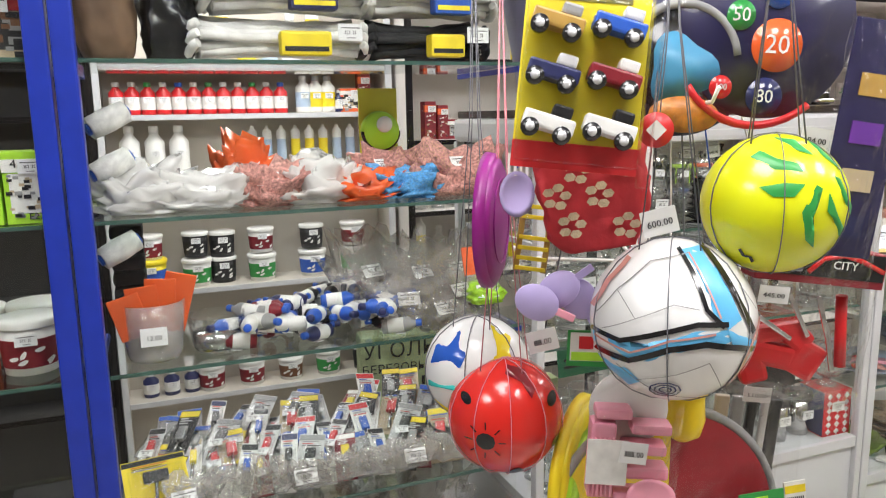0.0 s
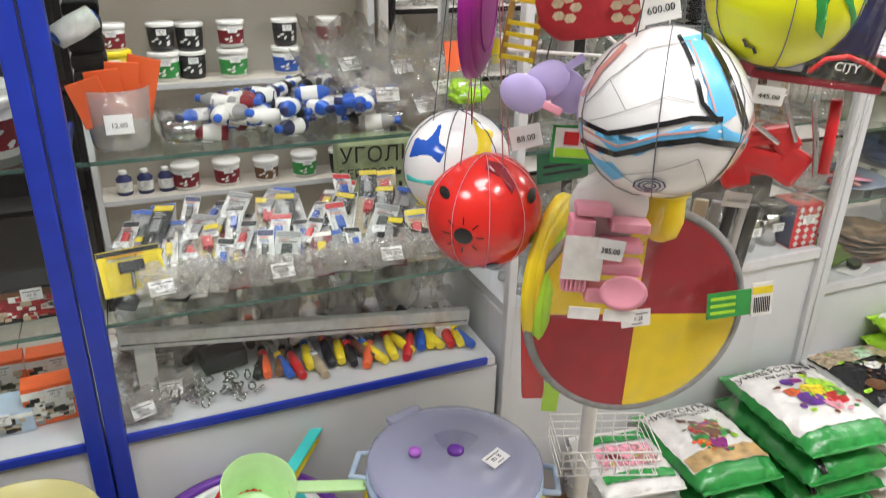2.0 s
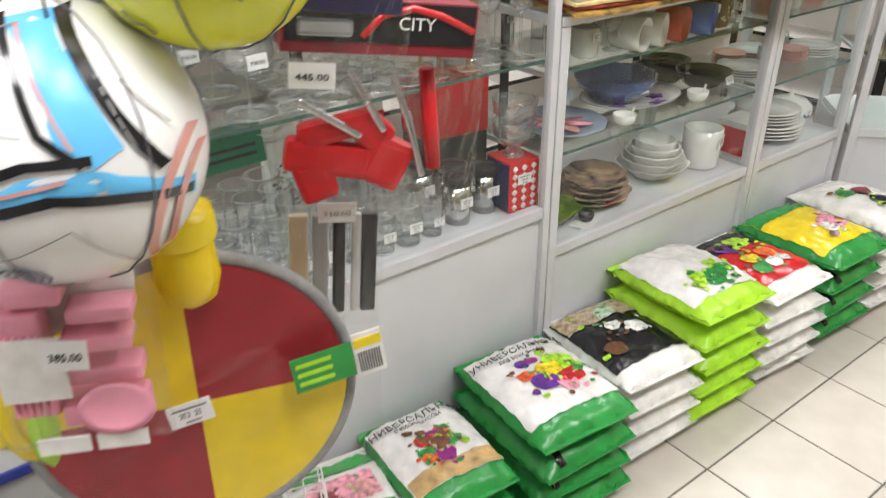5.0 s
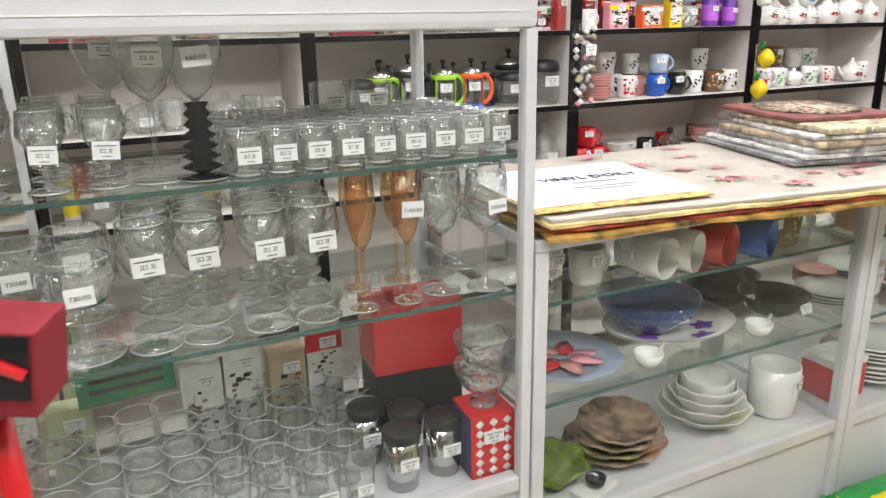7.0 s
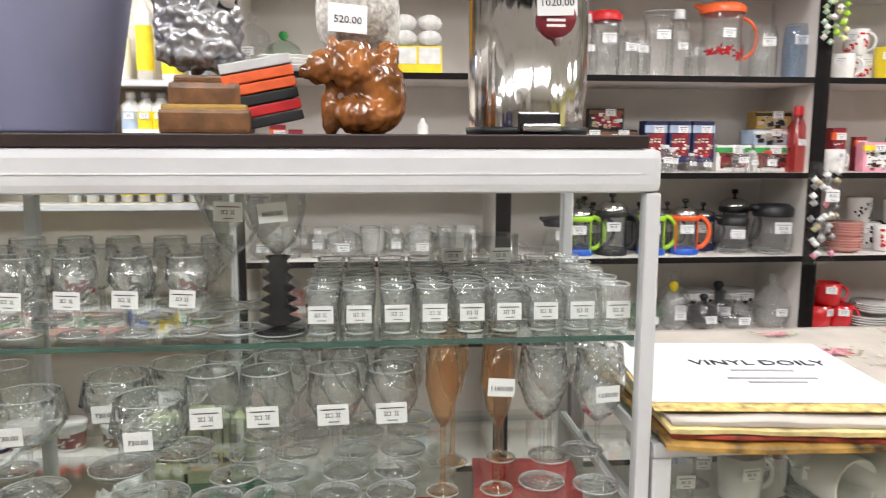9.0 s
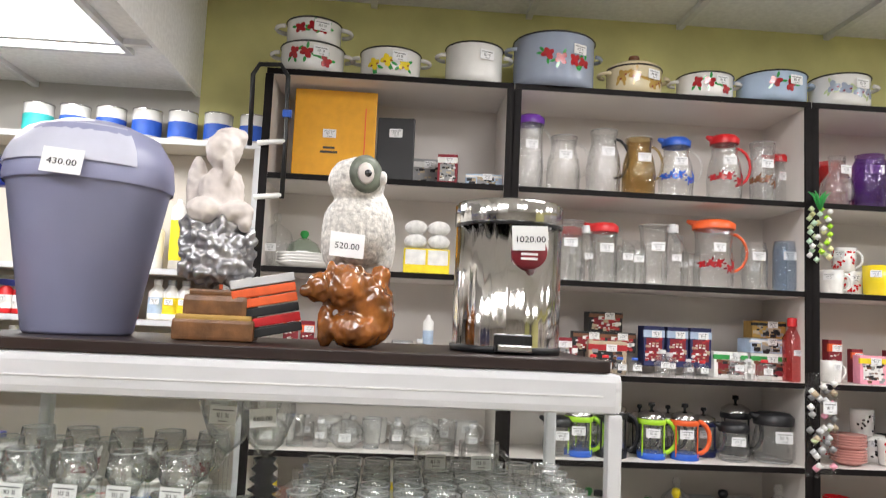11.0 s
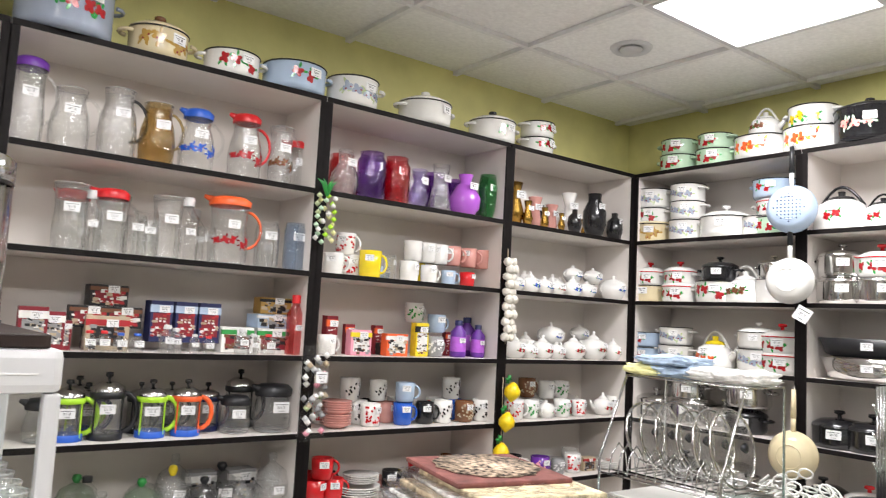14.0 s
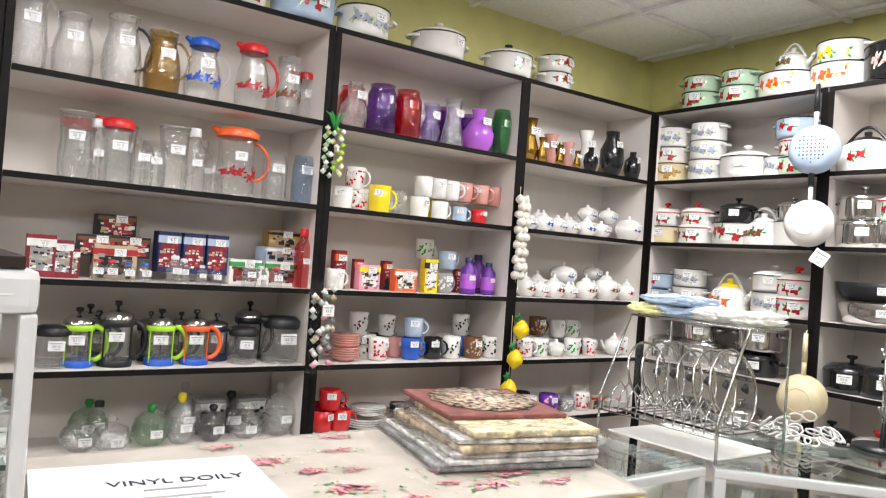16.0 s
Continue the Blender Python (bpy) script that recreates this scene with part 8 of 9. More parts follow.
for x, h in ((-0.09, 0.05), (-0.04, 0.10), (0.03, 0.07), (0.09, 0.11), (0.0, 0.04)):
    part("printed_tree", bm_box(x - 0.006, x + 0.006, -0.0613, -0.06, 0.40, 0.40 + h), paint("black", "paper"), ug)

# ---- in the second blue case ----
for z, kinds in ((0.741, ("b_grey", "bl3", "b_dark", "bl1", "b_orange")), (1.056, ("tub_red", "tub_dk", "b_orange", "tub_red")), (1.331, ("b_lime", "b_lime", "b_lime")), (1.601, ("b_white", "b_white", "b_orange")), (0.4965, ("b_orange", "b_dark", "b_bluew", "b_orange"))):
    for k in range(8):
        put(kinds[k % len(kinds)], -2.70 + 0.105 * k, 0.13, z, rn.uniform(-6, 6))
        if z in (1.056, 0.4965):
            put(kinds[(k + 1) % len(kinds)], -2.70 + 0.105 * k, 0.25, z, rn.uniform(-6, 6))
for k in range(2):
    p = box("lime", 0.07, 0.06, 0.12, "white", "green and white light bulb box priced 42.00", "bulb_box", "white")
    p.matrix_basis = pose(-2.005 + 0.075 * k, 0.08, 1.331)
    words(p, "42.00", 0.02, INK, pose(0, -0.0325, 0.1))
    words(p, "E27", 0.016, INK, pose(0.01, -0.0325, 0.012))
tagged(PROTO["b_lime"][0], "green and white light bulb box")


# ---- in the tall case ----
rn = random.Random(21)
S1, S2, S0 = 1.2305, 0.9885, 0.620
for k in range(5):
    for y, kd in ((0.09, "g_smallp"), (0.19, "g_small"), (0.30, "g_small")):
        put(kd, -0.94 + 0.075 * k, y, S1)
put("g_big", -0.575, 0.10, S1), put("g_bigblack", -0.515, 0.085, S1), put("g_big", -0.62, 0.25, S1, 0, 1.05), put("g_big", -0.56, 0.27, S1)
for k in range(9):
    for y, kd in ((0.07, "g_shotp"), (0.13, "g_shot"), (0.20, "g_shot"), (0.27, "g_shot"), (0.34, "g_shot")):
        put(kd, -0.455 + 0.052 * k, y, S1)
for x in (-0.25, -0.17):
    put("g_mugsm", x, 0.30, S1)
for x, y in ((-0.70, 0.09), (-0.78, 0.20), (-0.70, 0.26), (-0.88, 0.12)):
    put("g_wide", x, y, S2)
for k, x in enumerate((-0.61, -0.535, -0.44, -0.36)):
    for j, y in enumerate((0.075, 0.15, 0.23, 0.31, 0.37)):
        put("g_winep" if j == 0 else "g_wine", x + 0.012 * j, y, S2, 0, 1.12)
for x, kd, y in ((-0.285, "g_flute", 0.07), (-0.205, "g_1160", 0.07), (-0.26, "g_flute", 0.17), (-0.18, "g_flute", 0.18), (-0.134, "g_cut", 0.09), (-0.055, "g_1250", 0.07), (-0.10, "g_cut", 0.18), (-0.04, "g_cut", 0.2), (-0.94, "g_wine", 0.2), (-0.94, "g_wine", 0.1)):
    put(kd, x, y, S2, 0, 0.9 if kd in ("g_cut", "g_1250") else 1.0)
for i in range(11):
    for j in range(5):
        if -0.92 + 0.068 * i < -0.28 + 0.03 * j:
            put("g_tump" if j == 0 else "g_tum", -0.92 + 0.068 * i, 0.075 + 0.075 * j, S0, 0, 0.85 + 0.15 * ((i * 7) % 3) / 2 + 0.06 * j)
for k, (x, y) in enumerate(((-0.22, 0.09), (-0.18, 0.16), (-0.25, 0.2), (-0.13, 0.1))):
    t = thing("steel_tumbler", "steel thermo mug with a black lid", "thermo mug", "thermo mugs", at=pose(x, y, S0))
    part("body", bm_lathe([(0, 0), (0.03, 0), (0.034, 0.10), (0, 0.10)], 20), STEEL, t)
    part("lid", bm_lathe([(0.035, 0.098), (0.036, 0.115), (0.03, 0.12), (0, 0.12)], 20), paint("black", "plastic"), t)
    tag(t, pose(0, -0.036, 0.06), "", 0.036, 0.024)
t = thing("dinnerware_box", "red gift box with a window", "box", at=pose(-0.12, 0.27, S0, 0, 0, -6))
part("body", bm_box(-0.09, 0.09, -0.06, 0.06, 0, 0.16, 0.003), paint("black", "paper"), t)
part("red_top", bm_box(-0.092, 0.092, -0.062, 0.062, 0.16, 0.30, 0.003), paint("red", "gloss"), t, "glossy red upper box")
t = thing("patterned_box", "red box printed with a white folk pattern", "box", at=pose(-0.055, 0.08, S0, 0, 0, -4))
part("body", bm_box(-0.045, 0.045, -0.045, 0.045, 0, 0.13, 0.002), paint("red", "paper"), t)
for zz in range(6):
    for xx in range(3):
        part("white_motif", bm_lathe([(0, 0), (0.009, 0), (0.009, 0.0008), (0, 0.0008)], 4), paint("white", "paper"), t, at=pose(-0.028 + 0.028 * xx, -0.0455, 0.014 + 0.02 * zz, 90))
part("dark_side", bm_box(-0.0465, -0.045, -0.043, 0.043, 0.004, 0.126), paint("navy", "paper"), t)
tag(t, pose(0.0, -0.047, 0.085), "", 0.04, 0.026)
for k in range(2):
    t = thing("ice_bowl", "cut-glass dessert bowl on a foot", "bowl", "dessert bowls", at=pose(-0.055, 0.08, S0 + 0.132 + 0.055 * k))
    part("bowl", shell([(0.012, 0.02), (0.03, 0.03), (0.05, 0.055), (0.055, 0.085)], 40, 0.003, lambda a, z: 1 + 0.03 * math.cos(14 * a)), CRYSTAL, t)
    part("foot", bm_lathe([(0, 0), (0.028, 0), (0.026, 0.005), (0.01, 0.012), (0.012, 0.022)], 20), CRYSTAL, t)
gs = thing("handwritten_card", "dark green card with handwritten lines", "card", at=pose(-0.655, 0.36, 0.83, -8, 0, 4))
part("card", bm_box(-0.085, 0.085, 0, 0.002, -0.05, 0.05), mat("green_card", (0.03, 0.22, 0.11), 0.6, vary=0.1), gs)
words(gs, "3 кг", 0.028, INK, pose(0, -0.001, 0.026))
for z in (-0.004, -0.024):
    part("handwriting", bm_box(-0.065, 0.065, -0.001, 0, z - 0.004, z + 0.004), INK, gs)
for x, c, h in ((-0.52, "white", 0.19), (-0.44, "white", 0.22), (-0.35, "beige", 0.18), (-0.27, "white", 0.23), (-0.94, "white", 0.20), (-0.85, "white", 0.17), (-0.76, "khaki", 0.15)):
    b = box(c, 0.075, 0.05, h, "red" if x > -0.30 else None, "%s cardboard box behind the glasses" % c)
    b.matrix_basis = pose(x, 0.405, S0)
for k, (x, z, w) in enumerate(((-0.53, 0.19, 0.13), (-0.43, 0.22, 0.10), (-0.28, 0.23, 0.09), (-0.84, 0.17, 0.10))):
    crumple(w, 0.06, 0.07, paint("white", "bag"), "white_packet", "crumpled white plastic packet lying on a box", "packet", 300 + k, "white packets", amp=0.5).matrix_basis = pose(x, 0.40, S0 + z)

# ---- in the low counters ----
L1, L2, L0 = 0.9505, 0.7455, 0.4955
for x, kd, rz in ((0.334, "m_white", 15), (0.40, "m_white", 25), (0.50, "m_red", 20), (0.60, "m_blue", 25)):
    put(kd, x - 0.03, 0.11, L1 + 0.042, rz, 1.05, 90)
for k in range(6):
    put(("g_tump", "g_smallp", "m_white")[k % 3], 0.08 + 0.05 * k, 0.09 + 0.05 * (k % 2), L1, 0, 0.85)
    put(("m_black", "m_brown", "g_tump")[k % 3], 0.66 + 0.055 * (k % 4), 0.09 + 0.1 * (k // 3), L1, 40 * k, 0.9)
    put(("jar", "g_tum")[k % 2], 0.10 + 0.12 * k, 0.30, L1, 0, 0.6)
t = thing("oval_platter", "large white oval platter with purple flowers", "plate", at=pose(0.50, 0.19, L2, 0, 0, -4))
part("platter", bm_lathe([(0, 0.004), (0.10, 0.004), (0.13, 0.010), (0.165, 0.022), (0.166, 0.026), (0.128, 0.015), (0.10, 0.009), (0, 0.009)], 48, sy=0.72), paint("white"), t)
part("rim_line", bm_tube([(0.1655 * math.cos(k * 0.13), 0.119 * math.sin(k * 0.13), 0.0255) for k in range(48)], 0.0014, 5, closed=True), paint("grey"), t, "thin grey rim line")
for x, y in ((-0.085, -0.035), (0.03, -0.085), (0.07, -0.03)):
    part("printed_flower", bm_lathe([(0, 0), (0.018, 0), (0.018, 0.0012), (0, 0.0015)], 18, sx=1.5, wave=lambda a, z: 1 + 0.3 * math.cos(5 * a)), paint("purple", "paper"), t, "purple printed flower", at=pose(x, y, 0.0125 if y > -0.08 else 0.0150, 0, 0, 40 * x))
t = thing("blue_glass_plate", "blue pressed glass scalloped salad bowl", "bowl", at=pose(0.46, 0.22, L2 + 0.012, 0, 0, 0))
part("bowl", shell([(0.05, 0), (0.075, 0.010), (0.105, 0.045), (0.118, 0.075)], 48, 0.004, lambda a, z: 1 + 0.04 * math.cos(16 * a)), clear("blue_pressed_glass", (0.55, 0.70, 0.90), 0.05, 1.55, 1.4, 0.42, (0.05, 0.13, 0.40), 0.9), t)
tag(t, pose(0.02, -0.085, 0.040, -50), "", 0.04, 0.026)
t = thing("pink_plate", "clear glass plate with red and pink flowers under film", "plate", at=pose(0.18, 0.16, L2))
part("plate", bm_lathe([(0, 0.002), (0.08, 0.002), (0.125, 0.018), (0.126, 0.022), (0.08, 0.007), (0, 0.007)], 40, wave=lambda a, z: 1 + 0.02 * math.cos(10 * a)), paint("greyblue"), t)
for k in range(7):
    a = k * 0.9
    part("printed_petal", bm_lathe([(0, 0), (0.034, 0), (0.036, 0.002), (0, 0.004)], 18, sy=0.6, wave=lambda a, z: 1 + 0.12 * math.cos(3 * a)), paint(("pink", "red", "rose")[k % 3], "gloss"), t, "%s petal" % ("pink", "red", "rose")[k % 3], at=pose(0.05 * math.cos(a), 0.05 * math.sin(a), 0.009 + 0.0015 * k, 0, 0, math.degrees(a)))
for x, y in ((0.335, 0.07), (0.66, 0.075)):
    t = thing("sauce_dish", "small white porcelain sauce dish with a handle", "dish", "sauce dishes", at=pose(x, y, L2))
    part("dish", shell([(0.02, 0), (0.028, 0.01), (0.032, 0.03)], 20, 0.003), paint("white"), t)
    part("handle", bm_tube([(0.028, 0, 0.025), (0.05, 0.01, 0.035)], 0.004, 6), paint("white"), t)
for x, y, r in ((0.80, 0.16, 0.085), (0.73, 0.27, 0.09), (0.82, 0.32, 0.08)):
    t = thing("black_bowl", "glossy black serving bowl", "bowl", "black bowls", at=pose(x, y, L2))
    part("bowl", shell([(r * 0.5, 0), (r * 0.7, 0.01), (r, 0.05)], 28, 0.004), paint("black"), t)
    tag(t, pose(0.02, -r * 0.95, 0.03, -20), "", 0.036, 0.024)
MARBLE = mat("brown_marbled_glaze", (0.30, 0.19, 0.12), 0.2, vary=0.8, scale=24, coat=0.4)
t = thing("brown_plate_stack", "stack of brown marbled scalloped serving plates", "plates", at=pose(0.33, 0.16, L0))
for k in range(4):
    part("plate", bm_lathe([(0, 0.002), (0.07, 0.002), (0.125 - 0.006 * k, 0.024), (0.126 - 0.006 * k, 0.028), (0.07, 0.008), (0, 0.007)], 40, wave=lambda a, z: 1 + 0.035 * math.cos(9 * a), sy=0.85), MARBLE, t, at=pose(0.004 * k, 0, 0.016 * k, 0, 0, 15 * k))
ws = thing("bowl_stack", "nested stack of white fluted porcelain bowls", "bowls", at=pose(0.60, 0.16, L0))
for k in range(5):
    part("bowl", shell([(0.04, 0), (0.06, 0.008), (0.105 - 0.011 * k, 0.045), (0.112 - 0.013 * k, 0.05)], 40, 0.003, lambda a, z: 1 + 0.03 * math.cos(8 * a)), paint("white"), ws, at=pose(0.002 * k, 0, 0.018 * k, 0, 0, 22 * k))
put("tureen", 0.70, 0.29, L0, 0, 0.85)
put("m_white", 0.79, 0.12, L0, 10, 1.5)
t = thing("leaf_bowl", "green leaf-shaped ceramic bowl", "bowl", at=pose(0.13, 0.13, L0))
part("bowl", shell([(0.03, 0), (0.06, 0.015), (0.085, 0.05)], 36, 0.005, lambda a, z: 1 + 0.09 * math.cos(7 * a)), mat("leaf_green_glaze", (0.16, 0.22, 0.04), 0.25, vary=0.4, scale=40), t)
t = thing("square_dish", "white square saucer with a small black cup", "dish", at=pose(0.20, 0.055, L0, 0, 0, 20))
part("saucer", bm_box(-0.05, 0.05, -0.03, 0.03, 0, 0.008, 0.003), paint("white"), t)
part("cup", shell([(0.014, 0.008), (0.02, 0.015), (0.022, 0.03)], 18, 0.003), paint("black"), t)
for k in range(7):
    put(("m_pink", "m_dots", "m_white", "sugar")[k % 4], 0.97 + 0.068 * k, 0.10 + 0.06 * (k % 2), L1, 30 * k)
    put(("wbowl", "rbowl", "m_white")[k % 3], 0.98 + 0.07 * k, 0.14 + 0.1 * (k % 2), L2, 0, 0.9)
t = thing("red_box", "red and white boxed casserole", "box", at=pose(1.01, 0.12, L0))
part("body", bm_box(-0.06, 0.06, -0.05, 0.05, 0, 0.11, 0.003), paint("red", "paper"), t)
part("lid_band", bm_box(-0.061, 0.061, -0.051, 0.051, 0.09, 0.112, 0.003), paint("white", "paper"), t)
put("wbowl", 1.20, 0.15, L0, 0, 1.4), put("wbowl", 1.20, 0.15, L0 + 0.05, 0, 1.2), put("tureen", 1.36, 0.16, L0, 0, 0.9)

# ---- tablecloths on the counter ----
LINEN = mat("oilcloth_cream", (0.46, 0.42, 0.37), 0.45, vary=0.10, scale=14, bump=0.08)


def cloth(x0, x1, y0, y1, z, thick, m, name, label, seed, droop=0.0):
    bm = bmesh.new()
    N, M = 40, 22
    rows = []
    for s in (1, 0):
        g = []
        for i in range(N + 1):
            r = []
            for j in range(M + 1):
                u, v = i / N, j / M
                x, y = x0 + (x1 - x0) * u + 0.16 * u * v, y0 + (y1 - y0) * v - 0.145 * u * (1 - v)
                d = droop * max(0, 1 - v * 9) ** 2 * (0.6 + 0.6 * noise.noise(Vector((u * 5, seed, 0))))
                k = 0.003 * noise.noise(Vector((x * 9, y * 9, seed))) + 0.002
                if j == 0:
                    y += 0.006 * noise.noise(Vector((x * 14, seed, 3.0)))
                r.append(bm.verts.new((x, y, z + s * (thick + max(k, 0)) - d)))
            g.append(r)
        rows.append(g)
    a, b = rows
    for i in range(N):
        for j in range(M):
            bm.faces.new((a[i][j], a[i + 1][j], a[i + 1][j + 1], a[i][j + 1])).smooth = True
            bm.faces.new((b[i][j], b[i][j + 1], b[i + 1][j + 1], b[i + 1][j]))
    for i in range(N):
        bm.faces.new((a[i][0], b[i][0], b[i + 1][0], a[i + 1][0]))
        bm.faces.new((a[i][M], a[i + 1][M], b[i + 1][M], b[i][M]))
    for j in range(M):
        bm.faces.new((a[0][j], a[0][j + 1], b[0][j + 1], b[0][j]))
        bm.faces.new((a[N][j], b[N][j], b[N][j + 1], a[N][j + 1]))
    return solid(name, bm, m, label, "tablecloth", "tablecloths")


cloth(0.01, 1.03, -0.030, 0.44, 1.091, 0.005, mat("brown_yellow_oilcloth", (0.42, 0.24, 0.05), 0.45, vary=0.7, scale=26), "tablecloth", "brown and yellow patterned oilcloth at the bottom of a pile", 1, 0.012)
cloth(0.02, 1.04, -0.022, 0.44, 1.100, 0.004, mat("red_oilcloth", (0.36, 0.05, 0.03), 0.45, vary=0.6, scale=30), "tablecloth", "red patterned oilcloth in a pile", 2, 0.006)
cloth(0.015, 1.04, -0.026, 0.45, 1.108, 0.004, mat("yellow_print_oilcloth", (0.70, 0.56, 0.25), 0.45, vary=0.4, scale=22), "tablecloth", "pale yellow printed oilcloth in a pile", 3, 0.004)
top = cloth(0.02, 1.05, -0.018, 0.46, 1.116, 0.004, LINEN, "tablecloth", "cream oilcloth printed with roses and leaves", 4, 0.003)
ZC = 1.1255


def rose(x, y, s, seed):
    r2 = random.Random(seed)
    for c, n, sp, q in (("green", 10, 1.7, 0.16), ("khaki", 12, 1.9, 0.14), ("cherry", 9, 0.8, 0.18), ("pink", 16, 0.8, 0.22), ("rose", 14, 1.0, 0.20)):
        b = bmesh.new()
        for k in range(n):
            a, d = r2.uniform(0, 6.28), r2.uniform(0.1, 1) * s * sp
            cx, cy, t, w = x + d * math.cos(a) * 1.4, y + d * math.sin(a) * 0.7, r2.uniform(0, 3.14), s * q * r2.uniform(0.6, 1.2)
            z = ZC + {"green": 0, "khaki": 0.0003, "cherry": 0.0006, "pink": 0.0012, "rose": 0.0009}[c]
            vs = [b.verts.new((cx + w * math.cos(j * 0.785) * math.cos(t) - 0.5 * w * math.sin(j * 0.785) * math.sin(t), cy + w * math.cos(j * 0.785) * math.sin(t) + 0.5 * w * math.sin(j * 0.785) * math.cos(t), z)) for j in range(8)]
            b.faces.new(vs)
        tagged(part("rose_print", b, mat(c + "_rose_print", COLORS[c], 0.45, vary=0.3, scale=50), top, "printed roses"), kind="stuff")


for i, (x, y, s) in enumerate(((0.52, 0.06, 0.045), (0.44, 0.27, 0.04), (0.62, 0.30, 0.03), (0.74, 0.10, 0.04), (0.86, 0.03, 0.045), (0.58, 0.16, 0.022), (0.40, 0.40, 0.028), (0.70, 0.02, 0.025), (0.66, 0.40, 0.03), (0.78, -0.02, 0.04), (0.60, -0.03, 0.035), (0.92, -0.05, 0.03), (0.50, 0.18, 0.03))):
    rose(x, y, s, i)
dl = thing("vinyl_doily", "white vinyl doily in a printed clear packet", "doily", at=pose(0.19, 0.14, ZC + 0.001, 0, 0, -6))
part("yellow_sheet", bm_box(-0.17, 0.20, -0.155, 0.02, 0.0, 0.0015), mat("yellow_lace_print", (0.70, 0.50, 0.18), 0.5, vary=0.5, scale=60), dl, "yellow lace-printed sheet")
part("packet", bm_box(-0.165, 0.21, -0.125, 0.19, 0.002, 0.004, 0.0005), paint("white", "paper"), dl)
part("doily_disc", bm_lathe([(0, 0.005), (0.17, 0.005), (0.175, 0.004)], 40, sy=0.8), mat("bluish_white_vinyl", (0.72, 0.74, 0.80), 0.4, vary=0.03), dl, at=pose(0.02, 0.03, 0))
words(dl, "VINYL DOILY", 0.038, INK, pose(0.06, 0.06, 0.0062, -90))
for y, w in ((0.02, 0.05), (-0.02, 0.07), (-0.04, 0.045)):
    part("small_print", bm_box(0.05 - w, 0.05 + w, y - 0.004, y + 0.004, 0.0052, 0.006), paint("grey", "paper"), dl)
# folded, wrapped cloths
z = ZC + 0.001
for k, (c, h, tw) in enumerate((("grey", 0.012, -14), ("white", 0.010, -12), ("silver", 0.012, -14), ("beige", 0.014, -10), ("white", 0.011, -16), ("cream", 0.014, -12))):
    t = thing("wrapped_tablecloth", "folded %s patterned tablecloth wrapped in clear film" % c, "tablecloth", "wrapped tablecloths", at=pose(0.95 + 0.006 * (k % 3), 0.225 - 0.008 * k, z, 0, 0, tw))
    part("fold", bm_box(-0.19 + 0.008 * k, 0.17 - 0.004 * k, -0.20 + 0.006 * k, 0.20 - 0.01 * k, 0, h, 0.005), mat(c + "_lace", COLORS[c], 0.8, vary=0.5, scale=45, bump=0.3), t)
    film_bag(t, 0.40 - 0.01 * k, 0.43 - 0.01 * k, h * 1.25, pose(-0.01, 0, h * 0.55, 90), k)
    z += h + 0.0015
t = thing("wrapped_tablecloth", "brown and cream lace tablecloth folded on top", "tablecloth", "wrapped tablecloths", at=pose(0.965, 0.245, z, 1, 0, -12))
part("fold", bm_box(-0.15, 0.14, -0.13, 0.15, 0, 0.012, 0.005), mat("maroon_cloth", (0.20, 0.07, 0.06), 0.8, vary=0.3, scale=30), t)
part("lace_panel", bm_lathe([(0, 0), (0.12, 0), (0.125, 0.003), (0, 0.004)], 30, wave=lambda a, zz: 1 + 0.05 * math.cos(12 * a)), mat("tan_lace", (0.50, 0.38, 0.28), 0.8, vary=0.9, scale=70), t, "tan lace panel", at=pose(0.0, 0.02, 0.012))

# ---- on the tall case ----
board = solid("top_plank", bm_box(-0.99, -0.02, 0.0, 0.44, 1.4885, 1.506, 0.002), BROWN, "dark brown plank on the tall case", "plank")
ZB = 1.507
LILAC = mat("grey_lilac_plastic", (0.27, 0.28, 0.42), 0.4, vary=0.04, scale=8, bump=0.05, bscale=200)
bn = thing("waste_bin", "grey-lilac plastic swing-lid waste bin with a price tag", "waste bin", at=pose(-0.845, 0.19, ZB, 0, 0, -12) @ Matrix.Scale(0.87, 4))
part("body", bm_lathe([(0, 0), (0.092, 0), (0.096, 0.006), (0.142, 0.27), (0.146, 0.275), (0.142, 0.28), (0, 0.28)], 44), LILAC, bn)
part("lid", bm_lathe([(0.148, 0.272), (0.150, 0.285), (0.145, 0.33), (0.12, 0.37), (0.07, 0.392), (0, 0.398)], 44), LILAC, bn, "domed lid")
flap = bmesh.new()
N = 12
g = []
for i in range(N + 1):
    r = []
    for j in range(7):
        a, b = math.radians(-62 + 124 * i / N), 0.30 + 0.075 * j / 6
        rad = (0.150, 0.148, 0.145, 0.139, 0.131, 0.121, 0.105)[j]
        r.append(flap.verts.new((rad * math.sin(a) * 1.015, -rad * math.cos(a) * 1.015, b + 0.002)))
    g.append(r)
for i in range(N):
    for j in range(6):
        flap.faces.new((g[i][j], g[i + 1][j], g[i + 1][j + 1], g[i][j + 1])).smooth = True
part("flap", flap, mat("pale_lilac_plastic", (0.50, 0.51, 0.60), 0.35, vary=0.03), bn, "paler swing flap")
tag(bn, pose(0.045, -0.152, 0.295, -8, 4, 14), "430.00", 0.068, 0.044)

